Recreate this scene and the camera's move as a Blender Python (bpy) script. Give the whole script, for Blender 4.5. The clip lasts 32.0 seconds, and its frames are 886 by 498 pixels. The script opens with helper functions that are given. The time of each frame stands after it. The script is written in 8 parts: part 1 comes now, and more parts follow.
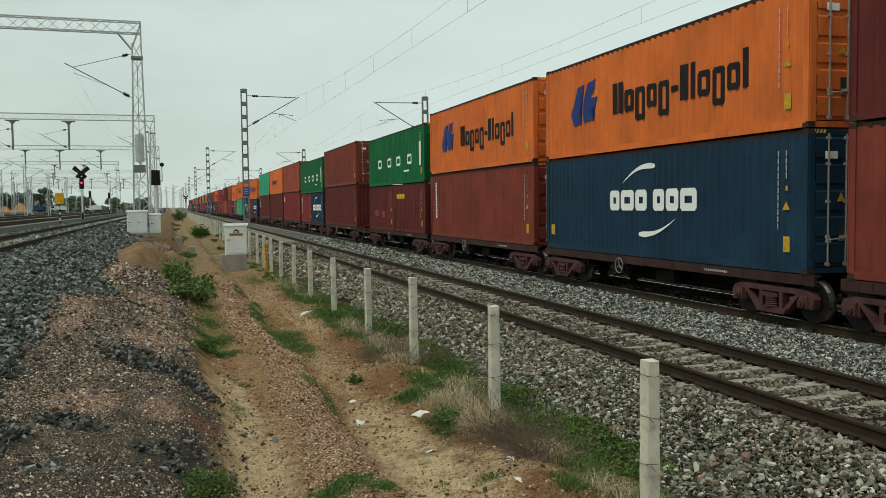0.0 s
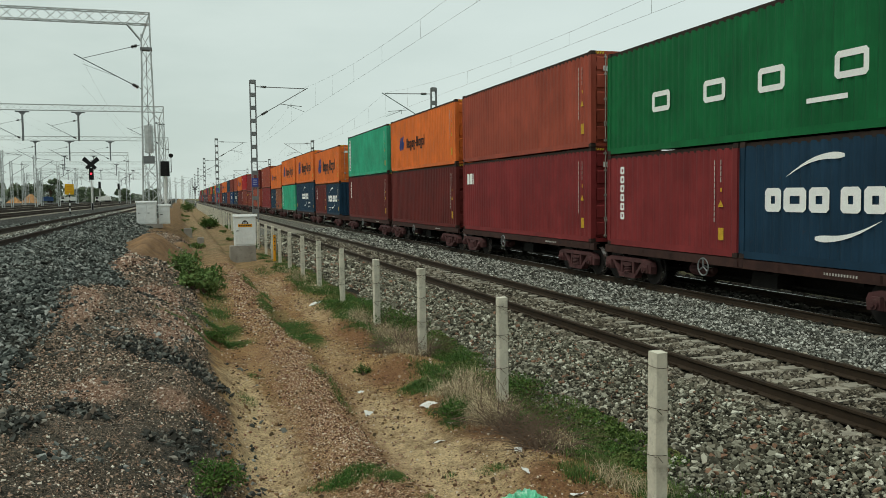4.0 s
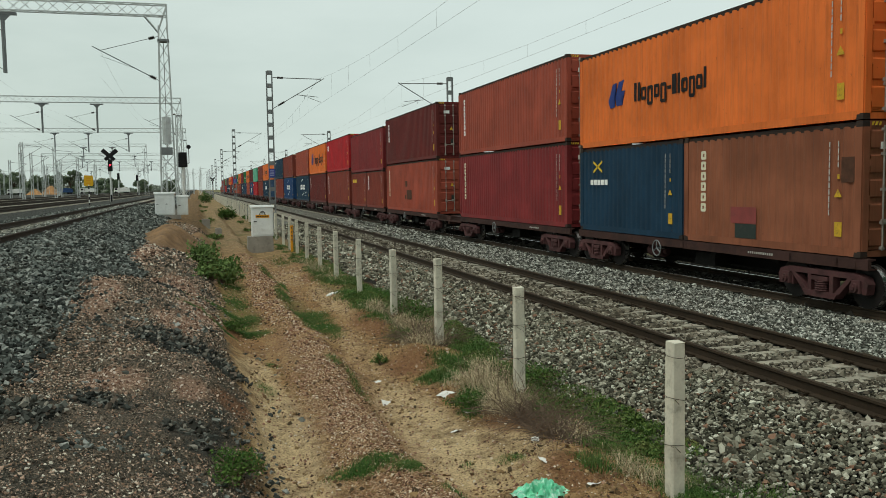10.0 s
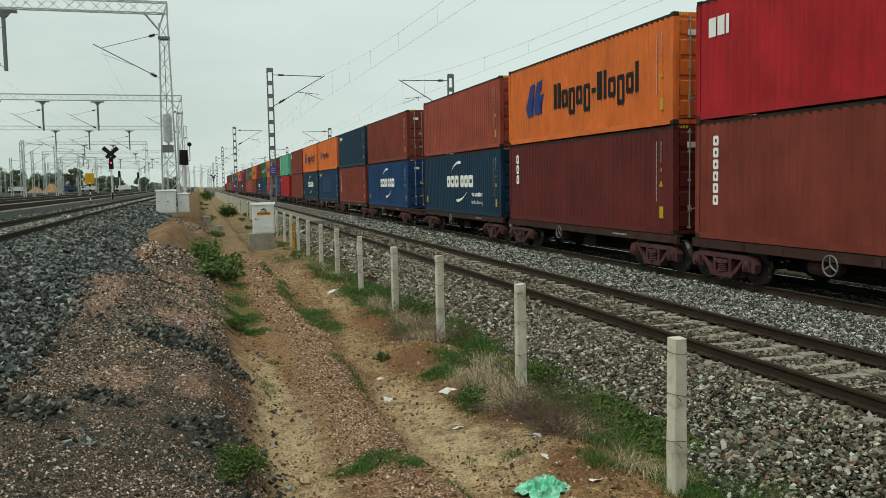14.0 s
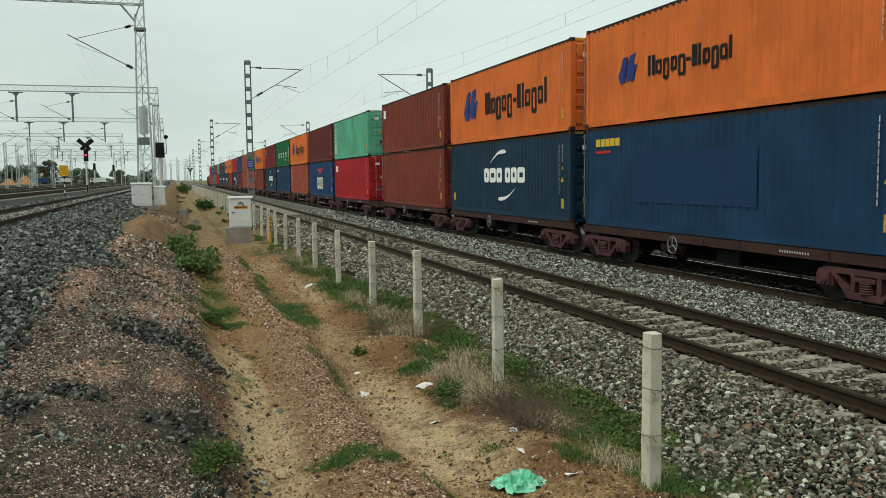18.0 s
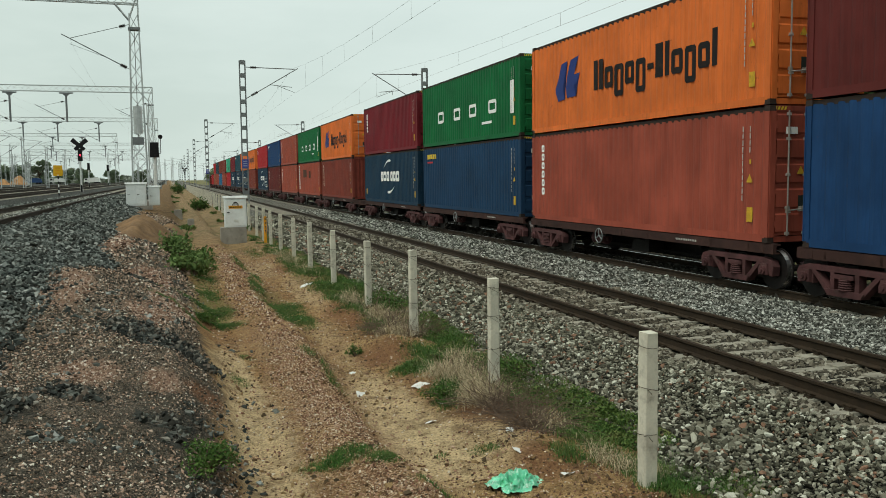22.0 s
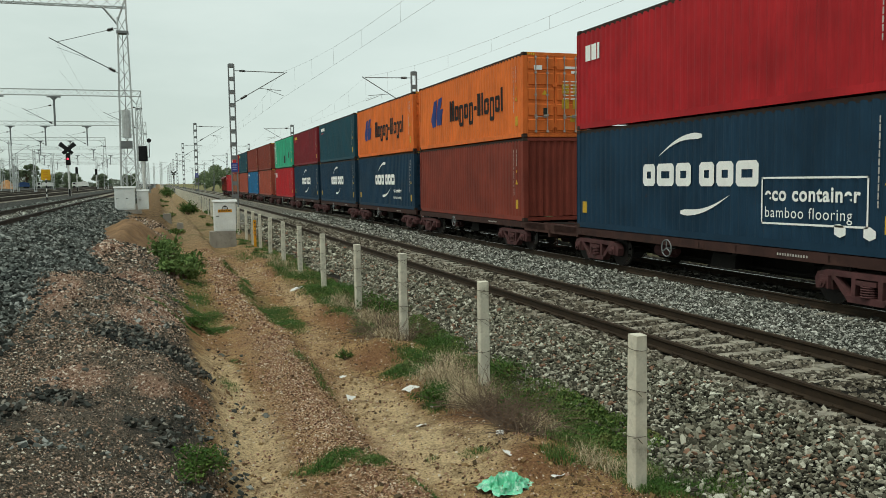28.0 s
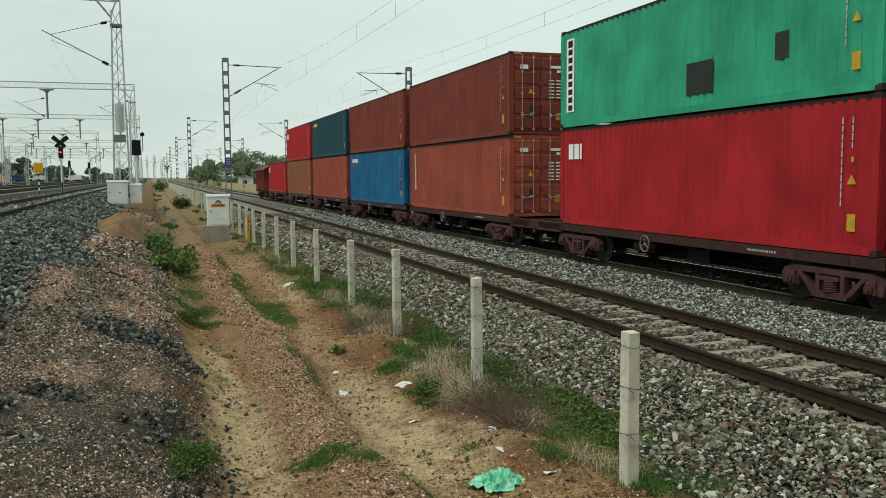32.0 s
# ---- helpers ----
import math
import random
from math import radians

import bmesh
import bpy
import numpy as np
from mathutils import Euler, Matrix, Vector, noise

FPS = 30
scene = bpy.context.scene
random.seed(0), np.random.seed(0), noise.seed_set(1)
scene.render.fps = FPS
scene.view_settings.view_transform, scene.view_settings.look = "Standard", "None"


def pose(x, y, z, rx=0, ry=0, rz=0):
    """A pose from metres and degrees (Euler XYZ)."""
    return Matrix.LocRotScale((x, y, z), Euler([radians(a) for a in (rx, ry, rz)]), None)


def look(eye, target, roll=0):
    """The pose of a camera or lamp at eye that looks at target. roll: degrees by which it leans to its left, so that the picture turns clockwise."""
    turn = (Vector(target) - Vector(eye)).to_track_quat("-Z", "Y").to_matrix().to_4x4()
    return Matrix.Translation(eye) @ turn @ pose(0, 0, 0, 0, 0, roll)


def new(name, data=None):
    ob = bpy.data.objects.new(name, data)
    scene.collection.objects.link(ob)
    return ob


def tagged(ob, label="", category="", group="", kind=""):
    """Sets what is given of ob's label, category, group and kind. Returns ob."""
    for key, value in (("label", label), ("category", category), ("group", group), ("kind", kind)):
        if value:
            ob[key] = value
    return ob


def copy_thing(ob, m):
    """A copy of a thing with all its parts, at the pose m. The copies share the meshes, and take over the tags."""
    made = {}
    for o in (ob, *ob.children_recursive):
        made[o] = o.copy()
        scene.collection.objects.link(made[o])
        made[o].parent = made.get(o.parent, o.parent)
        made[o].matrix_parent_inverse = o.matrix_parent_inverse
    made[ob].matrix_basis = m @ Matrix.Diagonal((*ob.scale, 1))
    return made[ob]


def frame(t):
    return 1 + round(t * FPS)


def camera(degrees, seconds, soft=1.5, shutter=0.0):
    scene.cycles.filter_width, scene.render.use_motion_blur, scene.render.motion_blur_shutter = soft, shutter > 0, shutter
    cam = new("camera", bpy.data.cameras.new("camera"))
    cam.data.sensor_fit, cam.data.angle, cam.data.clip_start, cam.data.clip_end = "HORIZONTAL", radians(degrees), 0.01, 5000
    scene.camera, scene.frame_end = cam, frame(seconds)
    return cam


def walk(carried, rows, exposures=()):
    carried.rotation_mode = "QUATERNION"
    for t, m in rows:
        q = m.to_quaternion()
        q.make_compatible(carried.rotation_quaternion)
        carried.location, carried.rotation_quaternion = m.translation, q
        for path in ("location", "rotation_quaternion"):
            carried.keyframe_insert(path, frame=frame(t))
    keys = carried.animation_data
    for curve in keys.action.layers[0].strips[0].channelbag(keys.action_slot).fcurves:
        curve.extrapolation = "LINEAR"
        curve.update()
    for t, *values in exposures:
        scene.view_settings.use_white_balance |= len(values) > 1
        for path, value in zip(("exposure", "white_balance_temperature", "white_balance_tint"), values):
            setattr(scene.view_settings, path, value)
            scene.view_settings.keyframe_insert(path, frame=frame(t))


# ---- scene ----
# ---------------------------------------------------------------- camera
cam = camera(55.2, 32.0, soft=0.6)
# seconds, place in metres, turn in degrees
PATH = (
    (0, 0.004, 0.016, 2.418, 86.952, 0.702, -17.827),
    (0.5, 0.003, 0.008, 2.422, 86.935, 0.722, -17.691),
    (1, 0.002, 0.001, 2.424, 86.957, 0.749, -17.598),
    (1.5, -0.002, -0.001, 2.42, 86.944, 0.692, -17.55),
    (2, 0.001, -0.006, 2.422, 86.937, 0.709, -17.454),
    (2.5, 0.004, 0.002, 2.419, 86.849, 0.773, -17.434),
    (3, -0.001, 0.007, 2.422, 86.543, 0.765, -17.459),
    (3.5, 0.006, 0.015, 2.415, 86.381, 0.675, -17.401),
    (5.5, 0.003, -0.001, 2.426, 86.352, 0.9, -16.709),
    (6, 0.002, -0.002, 2.422, 86.289, 0.936, -16.66),
    (6.5, 0.003, 0.01, 2.42, 86.129, 0.948, -16.602),
    (7, 0.006, -0.001, 2.415, 85.95, 0.992, -16.528),
    (7.5, 0.006, -0.001, 2.416, 85.785, 1.03, -16.539),
    (8, 0.007, 0.001, 2.415, 85.834, 1.06, -16.537),
    (8.5, 0.005, 0.002, 2.425, 85.889, 1.066, -16.45),
    (9, -0.002, 0.006, 2.414, 85.809, 0.886, -16.386),
    (9.5, 0.001, -0.003, 2.422, 85.702, 0.905, -16.254),
    (10, 0.003, 0.002, 2.42, 85.704, 0.879, -16.143),
    (10.5, -0.005, 0.001, 2.419, 85.57, 0.859, -16.136),
    (11, -0.001, 0.007, 2.415, 85.568, 0.928, -16.033),
    (11.5, -0.003, 0.005, 2.418, 85.73, 1.023, -15.907),
    (12, -0.002, -0.007, 2.424, 85.787, 1.097, -15.841),
    (12.5, -0.008, -0.008, 2.422, 85.669, 1.027, -15.873),
    (13, -0.002, -0.009, 2.421, 85.562, 1.065, -15.881),
    (13.5, 0, -0.001, 2.425, 85.515, 1.128, -15.963),
    (14, -0.006, -0.005, 2.42, 85.503, 1.005, -16.081),
    (14.5, -0.005, -0.001, 2.419, 85.423, 1.001, -16.212),
    (16.5, -0.001, 0.001, 2.419, 85.185, 0.756, -17.01),
    (17, -0.004, -0.001, 2.419, 85.213, 0.699, -17.227),
    (17.5, 0.004, 0.003, 2.414, 85.212, 0.653, -17.37),
    (18, 0.004, -0.004, 2.419, 85.125, 0.632, -17.523),
    (18.5, 0.002, -0.005, 2.425, 84.974, 0.689, -17.561),
    (19, 0.001, 0.004, 2.417, 84.963, 0.652, -17.565),
    (19.5, -0.012, -0.009, 2.418, 84.942, 0.613, -17.569),
    (20, 0, 0.002, 2.424, 84.917, 0.748, -17.556),
    (20.5, -0.003, 0, 2.416, 84.989, 0.611, -17.605),
    (21, 0.004, 0.006, 2.422, 84.98, 0.71, -17.663),
    (21.5, 0, -0.002, 2.424, 85.032, 0.744, -17.767),
    (22, 0.001, 0.011, 2.415, 85.103, 0.677, -17.859),
    (22.5, 0.003, -0.001, 2.424, 85.088, 0.743, -17.926),
    (23, -0.001, -0.002, 2.422, 85.146, 0.762, -18.008),
    (23.5, -0.001, 0.001, 2.421, 85.248, 0.698, -18.058),
    (24, -0.003, -0.007, 2.42, 85.37, 0.671, -18.084),
    (24.5, 0.002, -0, 2.421, 85.423, 0.687, -18.08),
    (25, -0.002, -0.003, 2.419, 85.485, 0.64, -18.088),
    (25.5, -0.006, -0.005, 2.419, 85.528, 0.589, -18.116),
    (27.5, -0, -0.008, 2.421, 85.415, 0.823, -18.48),
    (28, -0.001, -0.007, 2.421, 85.299, 0.823, -18.545),
    (28.5, -0.002, -0.005, 2.42, 85.129, 0.824, -18.61),
    (29, -0.003, -0.007, 2.426, 85.08, 0.777, -18.664),
    (29.5, 0, -0.005, 2.42, 85.185, 0.718, -18.696),
    (30, -0.002, -0.006, 2.423, 85.092, 0.662, -18.698),
    (30.5, 0.001, 0.006, 2.418, 84.939, 0.624, -18.684),
    (31, -0.003, 0.005, 2.419, 84.971, 0.56, -18.737),
    (31.5, 0.001, -0, 2.429, 85.012, 0.56, -18.83),
    (32, -0.001, -0.001, 2.421, 85.034, 0.42, -18.946),
)
walk(cam, [(t, pose(x, y, z, rx, ry, rz)) for t, x, y, z, rx, ry, rz in PATH], exposures=((0, -0.06, 6600, 5.0), (12, -0.03, 6600, 5.0), (18, 0.06, 6600, 5.0), (32, 0.06, 6600, 5.0)))

# ---------------------------------------------------------------- light
scene.view_settings.exposure = 0.0


def make_world():
    """Bright overcast monsoon sky: a clear-sky model veiled by soft grey cloud."""
    world = bpy.data.worlds.new("sky")
    scene.world = world
    world.use_nodes = True
    nt = world.node_tree
    nt.nodes.clear()
    out = nt.nodes.new("ShaderNodeOutputWorld")
    bg = nt.nodes.new("ShaderNodeBackground")
    sky = nt.nodes.new("ShaderNodeTexSky")
    sky.sky_type = "NISHITA"
    sky.sun_disc = False
    sky.sun_elevation = radians(60)
    sky.sun_rotation = radians(253)
    sky.dust_density = 3.0
    scale = nt.nodes.new("ShaderNodeVectorMath")
    scale.operation = "SCALE"
    scale.inputs["Scale"].default_value = 0.10
    nt.links.new(sky.outputs["Color"], scale.inputs[0])
    geo = nt.nodes.new("ShaderNodeTexCoord")
    stretch = nt.nodes.new("ShaderNodeMapping")
    stretch.inputs["Scale"].default_value = (1.0, 1.0, 3.2)
    nt.links.new(geo.outputs["Generated"], stretch.inputs["Vector"])
    cloud = nt.nodes.new("ShaderNodeTexNoise")
    cloud.inputs["Scale"].default_value = 2.6
    cloud.inputs["Detail"].default_value = 6.0
    cloud.inputs["Roughness"].default_value = 0.55
    nt.links.new(stretch.outputs["Vector"], cloud.inputs["Vector"])
    ramp = nt.nodes.new("ShaderNodeValToRGB")
    ramp.color_ramp.elements[0].position = 0.38
    ramp.color_ramp.elements[0].color = (0.565, 0.66, 0.625, 1)
    ramp.color_ramp.elements[1].position = 0.72
    ramp.color_ramp.elements[1].color = (0.73, 0.82, 0.785, 1)
    nt.links.new(cloud.outputs["Fac"], ramp.inputs["Fac"])
    mix = nt.nodes.new("ShaderNodeMix")
    mix.data_type = "RGBA"
    mix.inputs["Factor"].default_value = 0.90
    nt.links.new(scale.outputs["Vector"], mix.inputs["A"])
    apart = nt.nodes.new("ShaderNodeSeparateXYZ")
    nt.links.new(geo.outputs["Generated"], apart.inputs[0])
    side = nt.nodes.new("ShaderNodeMapRange")
    side.inputs["From Min"].default_value, side.inputs["From Max"].default_value = -0.25, 0.6
    side.inputs["To Min"].default_value, side.inputs["To Max"].default_value = 0.0, 0.75
    nt.links.new(apart.outputs["X"], side.inputs["Value"])
    white = nt.nodes.new("ShaderNodeMix")
    white.data_type = "RGBA"
    white.inputs["B"].default_value = (0.81, 0.91, 0.905, 1)
    nt.links.new(side.outputs["Result"], white.inputs["Factor"])
    nt.links.new(ramp.outputs["Color"], white.inputs["A"])
    nt.links.new(white.outputs["Result"], mix.inputs["B"])
    nt.links.new(mix.outputs["Result"], bg.inputs["Color"])
    bg.inputs["Strength"].default_value = 1.0
    nt.links.new(bg.outputs["Background"], out.inputs["Surface"])


make_world()
sun_lamp = bpy.data.lights.new("sun", "SUN")
sun_lamp.energy = 1.55
sun_lamp.angle = radians(24)
sun_lamp.color = (1.0, 0.96, 0.9)
new("sun", sun_lamp).matrix_world = look((-32, -10, 58), (0, 0, 0))
# ---------------------------------------------------------------- materials
def nodes_of(name):
    m = bpy.data.materials.new(name)
    m.use_nodes = True
    nt = m.node_tree
    return m, nt, nt.nodes["Principled BSDF"]


def tex_noise(nt, vec, scale, detail=4.0, rough=0.6):
    n = nt.nodes.new("ShaderNodeTexNoise")
    n.inputs["Scale"].default_value = scale
    n.inputs["Detail"].default_value = detail
    n.inputs["Roughness"].default_value = rough
    if vec is not None:
        nt.links.new(vec, n.inputs["Vector"])
    return n.outputs["Fac"]


def ramp2(nt, fac, lo, hi, a=0.0, b=1.0):
    """A ramp of a value between lo and hi to a..b."""
    n = nt.nodes.new("ShaderNodeMapRange")
    n.inputs["From Min"].default_value = lo
    n.inputs["From Max"].default_value = hi
    n.inputs["To Min"].default_value = a
    n.inputs["To Max"].default_value = b
    nt.links.new(fac, n.inputs["Value"])
    return n.outputs["Result"]


def mixc(nt, fac, a, b, mode="MIX"):
    n = nt.nodes.new("ShaderNodeMix")
    n.data_type = "RGBA"
    n.blend_type = mode
    for sock, v in (("Factor", fac), ("A", a), ("B", b)):
        if isinstance(v, (int, float)):
            n.inputs[sock].default_value = v
        elif isinstance(v, tuple):
            n.inputs[sock].default_value = (*v, 1)
        else:
            nt.links.new(v, n.inputs[sock])
    return n.outputs["Result"]


def mathn(nt, op, a, b=0.0):
    n = nt.nodes.new("ShaderNodeMath")
    n.operation = op
    for i, v in enumerate((a, b)):
        if isinstance(v, (int, float)):
            n.inputs[i].default_value = v
        else:
            nt.links.new(v, n.inputs[i])
    return n.outputs[0]


def coords(nt, shift=True, squash=(1, 1, 1)):
    """Object coordinates, shifted by the object's own random number so that no two pieces wear alike."""
    tc = nt.nodes.new("ShaderNodeTexCoord")
    mp = nt.nodes.new("ShaderNodeMapping")
    mp.inputs["Scale"].default_value = squash
    nt.links.new(tc.outputs["Object"], mp.inputs["Vector"])
    if shift:
        info = nt.nodes.new("ShaderNodeObjectInfo")
        off = mathn(nt, "MULTIPLY", info.outputs["Random"], 57.0)
        comb = nt.nodes.new("ShaderNodeCombineXYZ")
        for i in range(3):
            nt.links.new(off, comb.inputs[i])
        nt.links.new(comb.outputs[0], mp.inputs["Location"])
    return mp.outputs["Vector"]


def bump(nt, bsdf, height, strength, distance):
    b = nt.nodes.new("ShaderNodeBump")
    b.inputs["Strength"].default_value = strength
    b.inputs["Distance"].default_value = distance
    nt.links.new(height, b.inputs["Height"])
    nt.links.new(b.outputs["Normal"], bsdf.inputs["Normal"])


def surface(name, rgb, rough=0.7, metal=0.0, scale=3.0, vary=0.25, dirt=(0.12, 0.09, 0.06), dirty=0.25, bumps=0.2, depth=0.004, fine=40.0):
    """A worn surface: two scales of tone, patches of dirt and a fine relief."""
    m, nt, bsdf = nodes_of(name)
    v = coords(nt)
    big, small = tex_noise(nt, v, scale), tex_noise(nt, v, fine, 3.0)
    tone = mixc(nt, ramp2(nt, big, 0.3, 0.7), tuple(c * (1 - vary) for c in rgb), tuple(min(1, c * (1 + vary)) for c in rgb))
    tone = mixc(nt, ramp2(nt, small, 0.35, 0.8, 0, 0.3), tone, tuple(c * 0.55 for c in rgb))
    spot = ramp2(nt, tex_noise(nt, v, scale * 2.3, 6.0, 0.7), 0.52, 0.72, 0, dirty)
    nt.links.new(mixc(nt, spot, tone, dirt), bsdf.inputs["Base Color"])
    nt.links.new(ramp2(nt, big, 0.3, 0.7, max(0.05, rough - 0.08), min(1, rough + 0.08)), bsdf.inputs["Roughness"])
    bsdf.inputs["Metallic"].default_value = metal
    bsdf.inputs["Specular IOR Level"].default_value = 0.2 if rough > 0.5 else 0.5
    bump(nt, bsdf, small, bumps, depth)
    return m


def paint(name, rgb, rust=0.5, fade=0.25):
    """Container paint: chalky fading, long dark runs, rust flecks and scrapes."""
    m, nt, bsdf = nodes_of(name)
    v = coords(nt)
    runs = coords(nt, True, (9.0, 9.0, 0.55))
    big = tex_noise(nt, v, 0.7, 3.0)
    tone = mixc(nt, ramp2(nt, big, 0.3, 0.72), tuple(c * (1 - fade) for c in rgb), tuple(min(1, c * (1 + fade) + 0.002) for c in rgb))
    streak = ramp2(nt, tex_noise(nt, runs, 1.0, 4.0, 0.65), 0.5, 0.78, 0, 0.5)
    tone = mixc(nt, streak, tone, tuple(c * 0.5 + 0.003 for c in rgb))
    chalk = ramp2(nt, tex_noise(nt, coords(nt, True, (5.0, 5.0, 0.8)), 1.7, 3.0), 0.62, 0.8, 0, 0.22)
    tone = mixc(nt, chalk, tone, tuple(min(1, c * 1.45 + 0.006) for c in rgb))
    grime = ramp2(nt, tex_noise(nt, coords(nt, True, (1.0, 1.0, 0.5)), 1.1, 7.0, 0.7), 0.5, 0.72, 0, 0.5)
    tone = mixc(nt, grime, tone, tuple(c * 0.58 for c in rgb))
    fleck = ramp2(nt, tex_noise(nt, v, 5.5, 8.0, 0.75), 0.635, 0.69, 0, rust)
    tone = mixc(nt, fleck, tone, (0.085, 0.032, 0.016))
    nt.links.new(tone, bsdf.inputs["Base Color"])
    nt.links.new(ramp2(nt, big, 0.2, 0.8, 0.5, 0.72), bsdf.inputs["Roughness"])
    bsdf.inputs["Specular IOR Level"].default_value = 0.15
    bump(nt, bsdf, tex_noise(nt, v, 3.0, 3.0), 0.25, 0.01)
    return m


def stones(name, tones, rough=0.85):
    """Loose stone: every stone takes its own tone."""
    m, nt, bsdf = nodes_of(name)
    geo = nt.nodes.new("ShaderNodeNewGeometry")
    info = nt.nodes.new("ShaderNodeObjectInfo")
    pick = mathn(nt, "FRACT", mathn(nt, "ADD", geo.outputs["Random Per Island"], info.outputs["Random"]))
    ramp = nt.nodes.new("ShaderNodeValToRGB")
    ramp.color_ramp.interpolation = "CONSTANT"
    els = ramp.color_ramp.elements
    while len(els) < len(tones):
        els.new(0.5)
    for i, c in enumerate(tones):
        els[i].position = i / len(tones)
        els[i].color = (*c, 1)
    nt.links.new(pick, ramp.inputs["Fac"])
    v = coords(nt, False)
    grain = tex_noise(nt, v, 55.0, 4.0)
    tone = mixc(nt, ramp2(nt, grain, 0.35, 0.75, 0, 0.35), ramp.outputs["Color"], (0.03, 0.029, 0.024))
    dust = ramp2(nt, tex_noise(nt, v, 1.3, 3.0), 0.45, 0.7, 0, 0.1)
    nt.links.new(mixc(nt, dust, tone, (0.2, 0.16, 0.105)), bsdf.inputs["Base Color"])
    bsdf.inputs["Roughness"].default_value = rough
    bsdf.inputs["Specular IOR Level"].default_value = 0.12
    bump(nt, bsdf, grain, 0.4, 0.006)
    return m


def leafage(name, a, b, dry=(0.2, 0.16, 0.06), dryness=0.15):
    m, nt, bsdf = nodes_of(name)
    geo = nt.nodes.new("ShaderNodeNewGeometry")
    r = geo.outputs["Random Per Island"]
    tone = mixc(nt, r, a, b)
    v = coords(nt, False)
    tone = mixc(nt, ramp2(nt, tex_noise(nt, v, 1.6, 4.0), 0.5, 0.7, 0, dryness * 2), tone, dry)
    nt.links.new(tone, bsdf.inputs["Base Color"])
    bsdf.inputs["Roughness"].default_value = 0.75
    bsdf.inputs["Specular IOR Level"].default_value = 0.25
    return m


def grains(nt, v, scale, tones):
    """Small grains lying side by side, each with a tone of its own, and their relief."""
    vo = nt.nodes.new("ShaderNodeTexVoronoi")
    vo.inputs["Scale"].default_value = scale
    nt.links.new(v, vo.inputs["Vector"])
    sep = nt.nodes.new("ShaderNodeSeparateColor")
    nt.links.new(vo.outputs["Color"], sep.inputs["Color"])
    ramp = nt.nodes.new("ShaderNodeValToRGB")
    ramp.color_ramp.interpolation = "CONSTANT"
    els = ramp.color_ramp.elements
    while len(els) < len(tones):
        els.new(0.5)
    for i, c in enumerate(tones):
        els[i].position = i / len(tones)
        els[i].color = (*c, 1)
    nt.links.new(sep.outputs["Red"], ramp.inputs["Fac"])
    return ramp.outputs["Color"], vo.outputs["Distance"]


# patches of the bank and the path: centre and half widths along x and y
PINK = ((-1.55, 14.0, 0.42, 2.0), (-0.14, 9.35, 0.22, 0.4), (-0.05, 15.0, 0.36, 1.6), (-0.35, 13.2, 0.4, 0.7), (-0.5, 19.5, 0.5, 2.0), (-1.55, 25.5, 0.6, 2.6), (-0.9, 9.4, 0.4, 0.5))
SPILL = ((-0.45, 11.55, 0.5, 0.75), (0.05, 11.3, 0.45, 0.85), (0.32, 11.2, 0.3, 0.8), (-0.1, 8.15, 0.38, 0.4), (0.3, 8.55, 0.34, 0.36), (-0.05, 7.65, 0.22, 0.25), (-1.42, 7.55, 0.35, 0.55), (-0.95, 8.5, 0.3, 0.35), (-0.6, 17.6, 0.35, 1.2))


